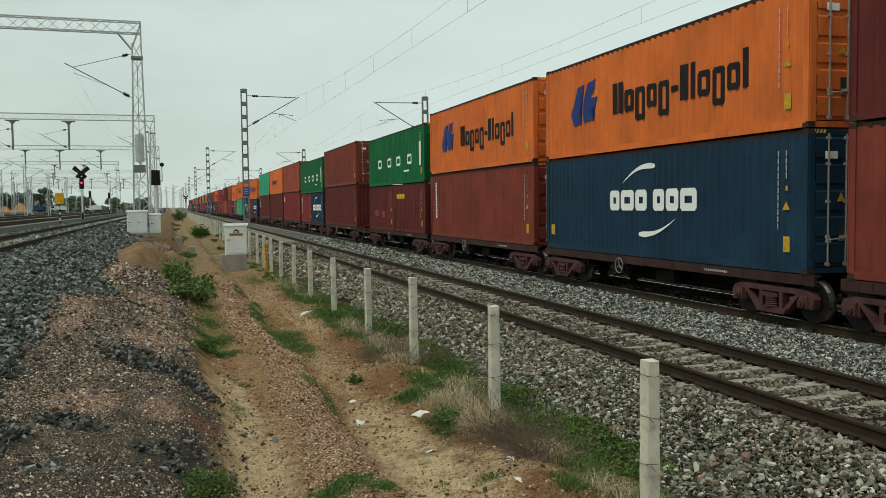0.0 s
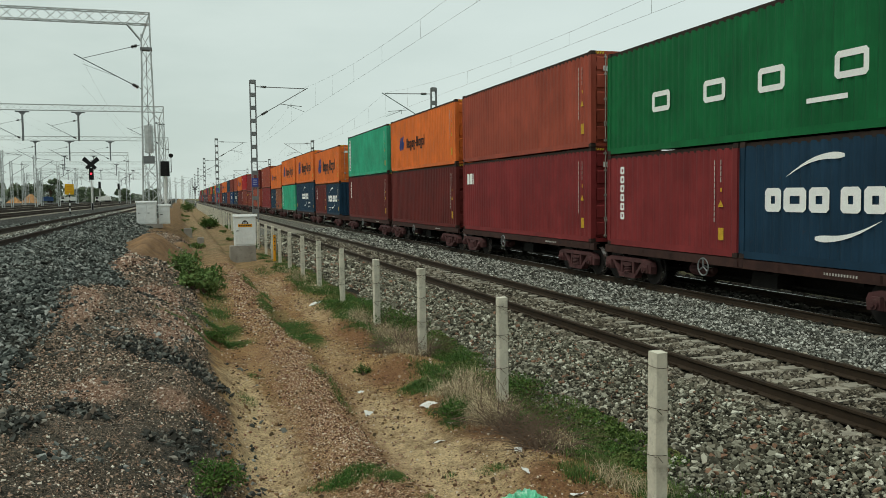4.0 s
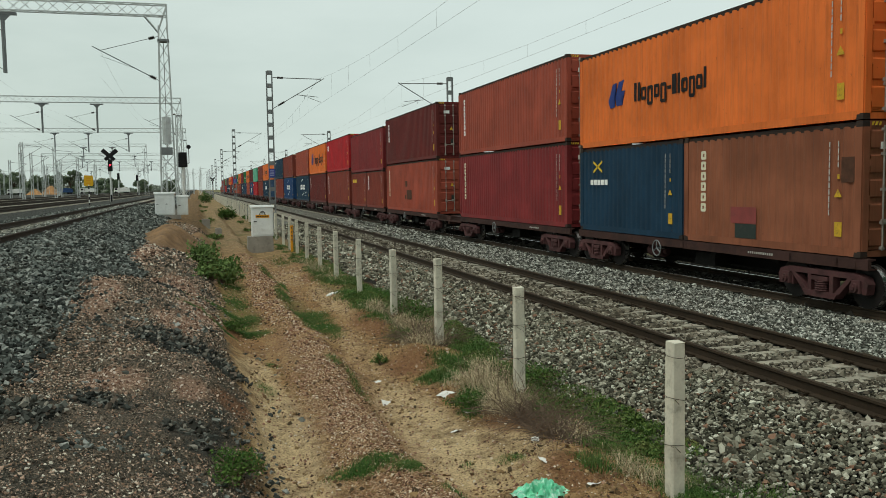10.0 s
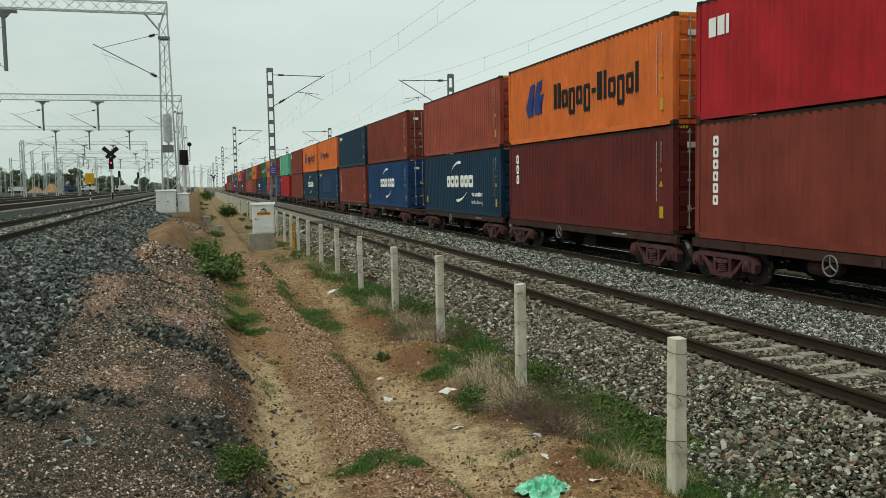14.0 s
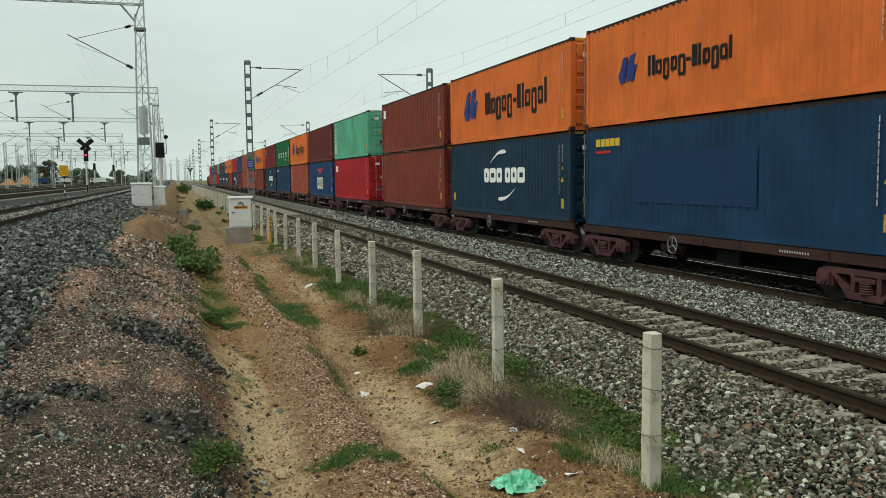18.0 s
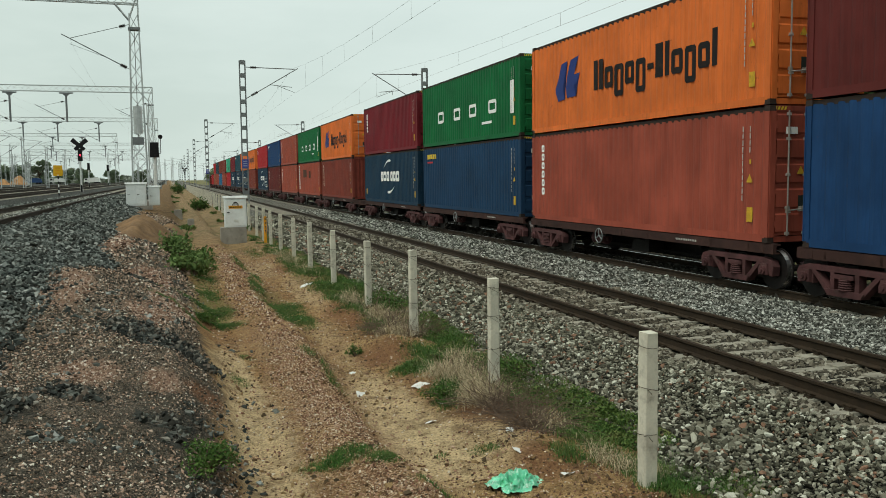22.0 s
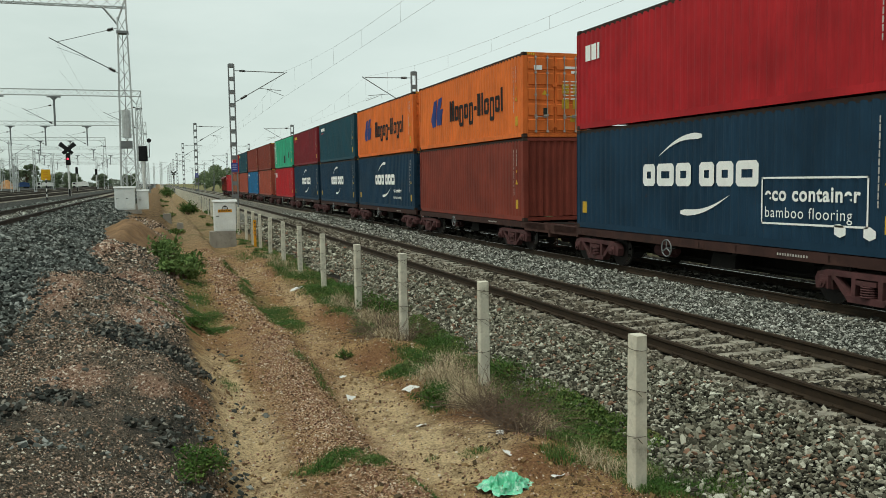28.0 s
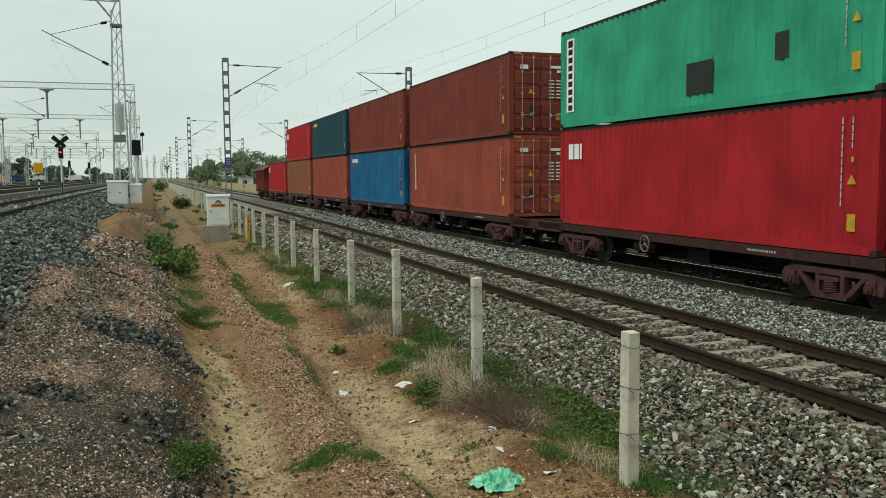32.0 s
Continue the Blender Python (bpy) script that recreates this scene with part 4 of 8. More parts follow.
def container_meshes(colour, length):
    key = (colour, length)
    if key in CMESH:
        return CMESH[key]
    mat = PAINT[colour]
    out = {}
    for name, side in (("near", -1), ("far", 1)):
        bm = bmesh.new()
        sheet(bm, length, side)
        out[name] = mesh_of("side_wall", bm, mat)
    bm = bmesh.new()
    n = int(length / 0.42)
    pts = []
    for i in range(n):
        y = 0.1 + (length - 0.2) * i / n
        pts += [(y, 0.0), (y + 0.12, 0.0), (y + 0.16, -0.02), (y + 0.26, -0.02)]
    rows = [[bm.verts.new((x, y, tall(length) - 0.03 + d)) for x in (-1.17, 1.17)] for y, d in pts + [(length - 0.1, 0.0)]]
    for a, b in zip(rows, rows[1:]):
        bm.faces.new((a[0], a[1], b[1], b[0]))
    out["roof"] = mesh_of("roof", bm, mat)
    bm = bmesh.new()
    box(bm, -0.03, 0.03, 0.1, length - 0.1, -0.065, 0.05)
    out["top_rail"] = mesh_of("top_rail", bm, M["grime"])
    bm = bmesh.new()
    extrude_outline(bm, ((-0.025, -0.08), (0.05, -0.08), (0.05, -0.07), (-0.012, -0.066), (-0.012, 0.075), (-0.025, 0.08)), "y", 0.1, length - 0.1)
    out["bottom_rail"] = mesh_of("bottom_rail", bm, mat)
    bm = bmesh.new()
    box(bm, -0.08, 0.08, -0.075, 0.075, 0.118, tall(length) - 0.118)
    box(bm, -0.05, 0.09, -0.09, -0.06, 0.118, tall(length) - 0.118)
    out["corner_post"] = mesh_of("corner_post", bm, mat)
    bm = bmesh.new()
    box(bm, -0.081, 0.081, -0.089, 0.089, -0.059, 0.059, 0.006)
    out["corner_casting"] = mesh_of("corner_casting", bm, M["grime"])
    bm = bmesh.new()
    box(bm, -1.05, 1.05, 0.03, 0.13, -0.06, 0.06)
    out["header"] = mesh_of("end_header", bm, mat)
    bm = bmesh.new()
    # plain end: upright corrugation, set back
    lo, hi, x = [], [], -1.06
    while x < 1.06:
        for dx, d in ((0, 0.0), (0.08, 0.0), (0.13, 0.045), (0.21, 0.045)):
            if x + dx < 1.07:
                lo.append(bm.verts.new((x + dx, 0.05 + d, 0.16)))
                hi.append(bm.verts.new((x + dx, 0.05 + d, tall(length) - 0.11)))
        x += 0.26
    for i in range(len(lo) - 1):
        bm.faces.new((lo[i], lo[i + 1], hi[i + 1], hi[i]))
    out["end_wall"] = mesh_of("end_wall", bm, mat)
    bm = bmesh.new()
    # door leaf: frame with five shallow pressed panels
    box(bm, -0.535, 0.535, 0.04, 0.085, 0.15, tall(length) - 0.12)
    ph = (tall(length) - 0.12 - 0.15) / 5
    for i in range(5):
        z = 0.15 + ph * i
        vs = box(bm, -0.47, 0.47, 0.012, 0.041, z + 0.05, z + ph - 0.05)
        for v in (vs[0], vs[1]):
            v.co.z += 0.035
        for v in (vs[4], vs[5]):
            v.co.z -= 0.035
    for z in (0.4, 1.1, 1.8, 2.5):
        for s in (-1, 1):
            box(bm, s * 0.5 - 0.04, s * 0.5 + 0.04, 0.0, 0.045, z - 0.07, z + 0.07, 0.01)
    out["door"] = mesh_of("door", bm, mat)
    CMESH[key] = out
    return out


ROD = None


def rod_meshes():
    global ROD
    if ROD is None:
        bm = bmesh.new()
        tube(bm, (0, -0.03, 0.14), (0, -0.03, HIGH - 0.1), 0.019, 7)
        for z in (0.2, 0.75, 1.45, 2.2, HIGH - 0.18):
            box(bm, -0.04, 0.04, -0.055, 0.02, z - 0.03, z + 0.03, 0.008)
        rod = mesh_of("lock_rod", bm, M["zinc"])
        bm = bmesh.new()
        tube(bm, (0, -0.05, 0.68), (0.4, -0.045, 0.72), 0.016, 6)
        box(bm, 0.3, 0.4, -0.04, 0.02, 0.66, 0.77, 0.01)
        box(bm, -0.04, 0.06, -0.06, 0.0, 0.63, 0.73, 0.01)
        handle = mesh_of("door_handle", bm, M["zinc"])
        bm = bmesh.new()
        for i in range(4):
            x = -0.14 + i * 0.085
            vs = box(bm, x, x + 0.045, 0.022, 0.028, -0.035, 0.035)
            for v in vs[4:]:
                v.co.x += 0.03
        stripe = mesh_of("hazard_stripe", bm, M["letter_yellow"])
        ROD = (rod, handle, stripe)
    return ROD


CWORDS = {"orange": "orange", "navy": "navy blue", "blue": "blue", "denim": "dull blue", "skyblue": "steel blue", "teal": "slate blue", "green": "dark green", "mint": "sea green", "seafoam": "faded sea green", "maroon": "dark maroon",
          "brown": "red-brown", "brownred": "brownish red", "brick": "brick red", "tan": "light brown", "red": "bright red", "crimson": "crimson"}
TEMPLATE = {}


def clean_copy(key):
    """Another container of a kind: the bare steel parts, without the first one's paint marks."""
    c = copy_thing(TEMPLATE[key], Matrix())
    for ob in list(c.children):
        if ob.name.split(".")[0] in MARK_NAMES:
            bpy.data.objects.remove(ob)
    return c


MARK_NAMES = ("logo", "letter", "lettering", "label_panel", "warning_sticker", "repair_patch", "code_mark", "data_plate", "frame_line", "yellow_label")


def container(colour, length, doors, level):
    """One container with its parts, origin at the foot of the front end."""
    key = (colour, length, doors)
    if key in TEMPLATE:
        return clean_copy(key)
    size = "forty-foot" if length == L40 else "twenty-foot"
    c = thing("shipping_container", f"{CWORDS[colour]} corrugated steel {size} shipping container with worn paint", "container", "containers on the train")
    me = container_meshes(colour, length)
    hang("side_wall", me["near"], c)
    hang("side_wall", me["far"], c)
    hang("roof", me["roof"], c)
    for s in (-1, 1):
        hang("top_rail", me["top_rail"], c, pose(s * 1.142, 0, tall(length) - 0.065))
        hang("bottom_rail", me["bottom_rail"], c, pose(s * 1.189, 0, 0.09, 0, 0, 0) if s < 0 else pose(1.189, length, 0.09, 0, 0, 180))
        hang("corner_post", me["corner_post"], c, pose(s * 1.136, 0.09, 0))
        hang("corner_post", me["corner_post"], c, pose(s * 1.136, length - 0.09, 0, 0, 0, 180))
        for y in (0.089, length - 0.089):
            for z in (0.059, tall(length) - 0.059):
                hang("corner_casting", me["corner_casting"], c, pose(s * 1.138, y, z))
    for z in (0.07, tall(length) - 0.06):
        hang("end_header", me["header"], c, pose(0, 0, z))
        hang("end_header", me["header"], c, pose(0, length, z, 0, 0, 180))
    hang("end_wall", me["end_wall"], c, pose(0, length, 0, 0, 0, 180))
    if doors:
        rod, handle, stripe = rod_meshes()
        for s in (-1, 1):
            leaf = hang("door", me["door"], c, pose(s * 0.545, 0, 0))
            for x in (-0.2, 0.24):
                hang("lock_rod", rod, leaf, pose(x, 0, 0) @ Matrix.Diagonal((1, 1, tall(length) / HIGH, 1)))
            hang("door_handle", handle, leaf, pose(-0.2, 0, 0))
            hang("hazard_stripe", stripe, c, pose(s * 0.95, 0, tall(length) - 0.055), "yellow and black warning strokes")
    else:
        hang("end_wall", me["end_wall"], c)
    TEMPLATE[key] = c
    return c


# ---- painted marks: plain shapes on the ridges of the corrugation. u runs from the rear end forward, z up from the floor.
def strip(bm, pts, length):
    """A painted shape between a lower and an upper line: pts of (u, low, high)."""
    rows = [(bm.verts.new((-1.2, length - u, lo)), bm.verts.new((-1.2, length - u, hi))) for u, lo, hi in pts]
    for a, b in zip(rows, rows[1:]):
        bm.faces.new((a[0], b[0], b[1], a[1]))


def block(bm, length, u, w, z0, z1, stroke):
    """A plain outlined block, for one sign of a word; solid where it is too narrow to be outlined."""
    if w < 2.4 * stroke:
        strip(bm, [(u, z0, z1), (u + w, z0, z1)], length)
        return
    c = min(0.14 * w, 0.14 * (z1 - z0), 0.6 * stroke)
    outer = [(u + c, z0), (u + w - c, z0), (u + w, z0 + c), (u + w, z1 - c), (u + w - c, z1), (u + c, z1), (u, z1 - c), (u, z0 + c)]
    k = max(0.0, c - 0.6 * stroke)
    a0, a1, b0, b1 = u + stroke, u + w - stroke, z0 + stroke, z1 - stroke
    inner = [(a0 + k, b0), (a1 - k, b0), (a1, b0 + k), (a1, b1 - k), (a1 - k, b1), (a0 + k, b1), (a0, b1 - k), (a0, b0 + k)]
    vo = [bm.verts.new((-1.2, length - p, q)) for p, q in outer]
    vi = [bm.verts.new((-1.2, length - p, q)) for p, q in inner]
    for i in range(8):
        j = (i + 1) % 8
        bm.faces.new((vo[i], vo[j], vi[j], vi[i]))


def bars(bm, length, u, widths, z0, z1, gap, stroke=0.5):
    """A row of plain blocks for a line of lettering."""
    for w in widths:
        block(bm, length, u, w, z0, z1, stroke)
        u += w + gap
    return u


def arc(bm, length, u0, z0, u1, z1, bulge, thick):
    """A tapering crescent from (u0, z0) to (u1, z1)."""
    pts = []
    for i in range(13):
        k = i / 12
        z = z0 + (z1 - z0) * k + bulge * math.sin(math.pi * k)
        f = k if bulge > 0 else 1 - k
        t = thick * min(1.0, 0.06 + 1.15 * f) * (1.0 if f < 0.9 else 1.0 - 5 * (f - 0.9))
        pts.append((u0 + (u1 - u0) * k, z - t / 2, z + t / 2))
    strip(bm, pts, length)


MARKS = {}


def mark_meshes(kind, length):
    """Meshes (name, material) of one livery."""
    key = (kind, length)
    if key in MARKS:
        return MARKS[key]
    out = []

    def done(name, bm, mat):
        out.append((name, mesh_of(name, bm, M[mat])))

    def sign(u, w, z0, z1, stroke, mat):
        """One sign of a word, a part of its own."""
        bm = bmesh.new()
        block(bm, length, u, w, z0, z1, stroke)
        done("letter", bm, mat)

    def row(u, widths, z0, z1, gap, stroke, mat):
        for w in widths:
            sign(u, w, z0, z1, stroke, mat)
            u += w + gap
    if kind in ("liner_big", "liner_small"):
        k, u0, z0 = (1.0, 1.75, 0.92) if kind == "liner_big" else (0.6, 1.9, 1.1)
        bm = bmesh.new()
        H = 1.28 * k
        # two leaning waves, the second with a spur
        left = ((0.15, 0.0), (0.42, 0.03), (0.36, 0.2), (0.33, 0.32), (0.38, 0.48), (0.52, 0.95), (0.28, 0.9), (0.14, 0.52), (0.03, 0.33), (0.04, 0.22))
        right = ((0.5, 0.05), (0.86, 0.06), (0.76, 0.33), (0.9, 0.38), (1.0, 0.6), (0.78, 0.58), (0.96, 1.0), (0.65, 0.95), (0.56, 0.72), (0.5, 0.55), (0.46, 0.3))
        for outline in (left, right):
            vs = [bm.verts.new((-1.2, length - (u0 + 1.75 * k * p), z0 + H * q)) for p, q in outline]
            bmesh.ops.triangulate(bm, faces=[bm.faces.new(vs)])
        done("logo", bm, "letter_blue")
        zb, cap, x = z0 + 0.12 * k, 0.86 * k, 0.6 * k
        words = [(0.24, 0, cap), (0.24, 0, cap), (0.48, 0, x), (0.5, -0.28 * k, x), (0.48, 0, x), (0.5, -0.28 * k, x), (0.3, x * 0.42, x * 0.68), (0.36, 0, cap), (0.2, 0, cap), (0.5, 0, x), (0.46, -0.28 * k, x), (0.46, 0, x), (0.2, 0, cap)]
        u = u0 + 2.65 * k
        for w, lo, hi in words:
            sign(u, w * k, zb + lo, zb + hi, 0.155 * k, "letter_black")
            u += w * k + 0.085 * k
    elif kind.startswith("swoosh"):
        short = length == L20
        a, k = (0.85, 1.08) if short else (4.25, 1.12)
        if kind == "swoosh_eco_box":
            a = 3.65
            k = 1.2
        zc = 1.22 if short else 1.28
        row(a, [0.47 * k, 0.62 * k, 0.52 * k], zc - 0.03, zc + 0.53, 0.07 * k, 0.19, "letter_white")
        row(a + 2.02 * k, [0.47 * k, 0.5 * k, 0.62 * k], zc - 0.03, zc + 0.53, 0.07 * k, 0.19, "letter_white")
        if not short:
            bm = bmesh.new()
            strip(bm, [(0.32, 0.45, 0.78), (0.58, 0.45, 0.78)], length)
            done("warning_sticker", bm, "sticker")
        bm = bmesh.new()
        arc(bm, length, a + 0.6 * k, 2.0, a + 2.1 * k, 2.42, 0.16, 0.15)
        done("logo", bm, "letter_white")
        bm = bmesh.new()
        arc(bm, length, a + 1.4 * k, 0.62, a + 2.95 * k, 1.05, -0.14, 0.15)
        done("logo", bm, "letter_white")
        if kind == "swoosh_eco_box":
            bm = bmesh.new()
            for p in ([(8.25, 0.47, 0.51), (11.1, 0.5, 0.54)], [(8.25, 1.41, 1.45), (11.1, 1.41, 1.45)], [(8.25, 0.47, 1.45), (8.29, 0.47, 1.45)], [(11.06, 0.5, 1.45), (11.1, 0.5, 1.45)]):
                strip(bm, p, length)
            for u, z in ((10.3, 0.36), (11.0, 0.34)):
                strip(bm, [(u, z, z + 0.18), (u + 0.14, z - 0.06, z + 0.2), (u + 0.28, z, z + 0.12)], length)
            done("frame_line", bm, "letter_white")
    elif kind == "spaced":
        bm = bmesh.new()
        for u in (2.4, 4.7, 6.7, 8.95):
            sign(u, 0.85, 1.0, 1.52, 0.13, "letter_white")
        strip(bm, [(8.2, 0.62, 0.72), (9.3, 0.62, 0.72)], length)
        done("lettering", bm, "letter_white")
        bm = bmesh.new()
        strip(bm, [(11.2, 0.85, 2.05), (11.55, 0.85, 2.05)], length)
        done("label_panel", bm, "letter_white")
    elif kind == "eagle":
        bm = bmesh.new()
        row(4.45, [0.85, 0.85, 0.8], 0.55, 1.58, 0.16, 0.24, "letter_cream")
        strip(bm, [(4.4, 2.2, 2.36), (5.4, 2.0, 2.24), (5.9, 1.75, 2.36), (6.4, 2.0, 2.24), (7.45, 2.2, 2.36)], length)
        done("logo", bm, "letter_red")
    elif kind == "corner_white":
        bm = bmesh.new()
        bars(bm, length, 0.5, [0.3, 0.28, 0.12], 1.95, 2.4, 0.06)
        done("lettering", bm, "letter_white")
    elif kind in ("column_white", "column_cream", "column_bold"):
        n, h = (3, 0.34) if kind == "column_bold" else (6, 0.235)
        for i in range(n):
            z = 2.5 - i * (h + 0.05)
            sign(0.72, 0.27 if n == 3 else 0.22, z - h, z, 0.1 if n == 3 else 0.075, "letter_cream" if kind == "column_cream" else "letter_white")
    elif kind == "panel_column":
        bm = bmesh.new()
        strip(bm, [(0.34, 0.45, 2.62), (0.82, 0.45, 2.62)], length)
        done("label_panel", bm, "letter_white")
        bm = bmesh.new()
        for i in range(8):
            z = 2.3 - i * 0.235
            strip(bm, [(0.45, z - 0.16, z), (0.71, z - 0.16, z)], length)
        strip(bm, [(0.44, 2.36, 2.56), (0.72, 2.36, 2.56)], length)
        for v in bm.verts:
            v.co.x -= 0.002
        done("lettering", bm, "letter_black")
    elif kind in ("top_white", "top_yellow"):
        bm = bmesh.new()
        bars(bm, length, 0.62, [0.24, 0.24, 0.24, 0.24, 0.24], 2.32, 2.54, 0.05)
        done("lettering", bm, "letter_white" if kind == "top_white" else "letter_yellow")
        bm = bmesh.new()
        strip(bm, [(0.62, 2.12, 2.2), (1.5, 2.12, 2.2)], length)
        done("logo", bm, "letter_red")
    elif kind == "yellow_word":
        bm = bmesh.new()
        bars(bm, length, 0.55, [0.3, 0.28, 0.28, 0.28, 0.28], 2.02, 2.3, 0.05)
        done("lettering", bm, "letter_yellow")
    elif kind == "cross":
        bm = bmesh.new()
        for a, b in ((2.1, 2.45), (2.45, 2.1)):
            strip(bm, [(0.9, a - 0.09, a), (1.5, b - 0.09, b)], length)
        done("logo", bm, "letter_yellow")
        bm = bmesh.new()
        bars(bm, length, 0.7, [0.2, 0.2, 0.2, 0.2, 0.2], 1.6, 1.78, 0.04)
        done("lettering", bm, "letter_white")
    elif kind == "patches_dark":
        bm = bmesh.new()
        strip(bm, [(2.9, 1.55, 2.25), (4.9, 1.55, 2.25)], length)
        done("repair_patch", bm, "patch_brown")
        bm = bmesh.new()
        strip(bm, [(6.2, 1.5, 2.1), (7.2, 1.5, 2.1)], length)
        done("repair_patch", bm, "patch_brown")
    elif kind == "patches_red":
        bm = bmesh.new()
        strip(bm, [(1.4, 0.9, 1.3), (2.3, 0.9, 1.3)], length)
        done("repair_patch", bm, "patch_red")
        bm = bmesh.new()
        strip(bm, [(3.2, 0.85, 1.25), (3.9, 0.85, 1.25)], length)
        done("repair_patch", bm, "patch_red")
    elif kind == "patches_mint":
        bm = bmesh.new()
        strip(bm, [(6.45, 0.4, 1.15), (7.45, 0.4, 1.15)], length)
        done("repair_patch", bm, "patch_dark")
        bm = bmesh.new()
        strip(bm, [(9.45, 0.85, 1.4), (9.85, 0.85, 1.4)], length)
        done("repair_patch", bm, "patch_dark")
    elif kind in ("patch_tan", "patch_squares", "patch_area"):
        for u0, u1, z0, z1, mat in {"patch_tan": ((1.95, 2.9, 0.58, 1.0, "patch_red"), (2.12, 2.9, 0.2, 0.57, "patch_dark"), (5.5, 5.85, 1.6, 2.15, "patch_brown")),
                                    "patch_squares": ((5.1, 5.6, 1.45, 1.79, "patch_brown"), (5.4, 6.6, 0.7, 1.24, "patch_brown"), (4.95, 5.3, 0.72, 0.95, "patch_brown")),
                                    "patch_area": ((2.9, 8.0, 0.75, 2.1, "patch_blue"),)}[kind]:
            bm = bmesh.new()
            strip(bm, [(u0, z0, z1), (u1, z0, z1)], length)
            done("repair_patch", bm, mat)
    elif kind == "tag_white":
        bm = bmesh.new()
        strip(bm, [(0.32, 2.02, 2.5), (0.85, 2.02, 2.5)], length)
        done("label_panel", bm, "letter_white")
    elif kind == "tag_yellow":
        bm = bmesh.new()
        strip(bm, [(0.3, 0.45, 0.78), (0.56, 0.45, 0.78)], length)
        done("warning_sticker", bm, "sticker")
    elif kind == "code":
        # owner's code and data at the front end, too small to read
        bm = bmesh.new()
        for i in range(11):
            z = 2.5 - i * 0.15
            strip(bm, [(length - 0.9, z - 0.12, z), (length - 0.868, z - 0.12, z)], length)
        for i in range(4):
            z = 2.5 - i * 0.15
            strip(bm, [(length - 0.66, z - 0.12, z), (length - 0.628, z - 0.12, z)], length)
        done("code_mark", bm, "letter_faint")
        bm = bmesh.new()
        strip(bm, [(length - 0.74, 1.28, 1.3), (length - 0.64, 1.28, 1.46), (length - 0.54, 1.28, 1.3)], length)
        strip(bm, [(length - 0.72, 0.42, 0.74), (length - 0.52, 0.42, 0.74)], length)
        strip(bm, [(length - 0.66, 1.68, 1.78), (length - 0.6, 1.68, 1.78)], length)
        done("warning_sticker", bm, "sticker")
    elif kind == "door_labels":
        for x, z in ((0.26, 1.5), (0.26, 0.98), (0.68, 1.5), (0.68, 0.98)):
            bm = bmesh.new()
            box(bm, x, x + 0.28, 0.0, 0.004, z, z + 0.34)
            done("yellow_label", bm, "sticker")
    elif kind == "doorcode":
        bm = bmesh.new()
        for z, a, b in ((2.35, 0.35, 0.95), (2.2, 0.62, 0.85)):
            box(bm, a, b, -0.0, 0.004, z, z + 0.09)
        for i in range(6):
            box(bm, 0.3, 0.52, 0.0, 0.004, 1.9 - i * 0.12, 1.94 - i * 0.12)
            box(bm, 0.6, 0.9, 0.0, 0.004, 1.9 - i * 0.12, 1.94 - i * 0.12)
        done("code_mark", bm, "letter_white")
        bm = bmesh.new()
        box(bm, -0.8, -0.5, 0.0, 0.004, 2.3, 2.45)
        done("label_panel", bm, "letter_white")
        bm = bmesh.new()
        extrude_outline(bm, ((-0.5, 1.45), (-0.3, 1.45), (-0.4, 1.63)), "y", 0.0, 0.004)
        box(bm, 0.58, 0.76, 0.0, 0.004, 0.52, 0.76)
        done("warning_sticker", bm, "sticker")
        bm = bmesh.new()
        box(bm, -0.45, -0.28, 0.0, 0.004, 0.75, 1.0)
        done("data_plate", bm, "patch_dark")
    MARKS[key] = out
    return out


def add_marks(c, kinds, length, doors):
    for kind in kinds + ["code"] + (["doorcode"] if doors else []) + (["door_labels"] if doors and "liner_big" in kinds else []):
        for name, me in mark_meshes(kind, length):
            ob = hang(name, me, c, Matrix.Diagonal((1, 1, tall(length) / HIGH, 1)))
            if kind in ("code", "doorcode", "corner_white", "top_white", "top_yellow", "yellow_word", "cross") and name in ("code_mark", "lettering", "warning_sticker"):
                tagged(ob, kind="stuff")
    for kind, z, size, words in (("eco", 0.97, 0.36, "eco container"), ("eco", 0.62, 0.3, "bamboo flooring")):
        if any("eco" in k for k in kinds):
            boxed = "swoosh_eco_box" in kinds
            txt = bpy.data.curves.new("lettering", "FONT")
            txt.body, txt.size = words, (size * 1.12 if "eco" in words else size * 1.05) if boxed else size * 0.78
            txt.offset = 0.012 if "eco" in words else 0.0
            txt.space_character = 1.12 if boxed else 1.0
            if length == L20:
                txt.size *= 0.55
            txt.materials.append(M["letter_white"])
            ob = new("lettering", txt)
            ob.parent = c
            u = 8.36 if boxed else 8.2 if length == L40 else 0.95
            if not boxed:
                z = z - 0.12 if length == L40 else z * 0.55
            ob.matrix_basis = Matrix.Translation((-1.2025, length - u, z)) @ Euler((radians(90), 0, radians(-90))).to_matrix().to_4x4()


# ---------------------------------------------------------------- wagons
def bogie_parts(parent, y):
    """A three-piece freight bogie: cast side frames, bolster, two wheelsets."""
    b = part("bogie", bolster_bm(), M["under"], parent, "greasy bolster", m=pose(0, y, 0))
    for s in (-1, 1):
        hang("side_frame", BOG["frame"], b, pose(s * 1.1, 0, 0) if s < 0 else pose(s * 1.1, 0, 0, 0, 0, 180))
        hang("spring", BOG["spring"], b, pose(s * 1.12, 0, 0))
        for w in (-1, 1):
            hang("axle_box", BOG["box"], b, pose(s * 1.16, w * 1.0, 0.42))
    for w in (-1, 1):
        hang("wheelset", BOG["wheel"], b, pose(0, w * 1.0, 0.42), "worn steel wheels on an axle")
    return b


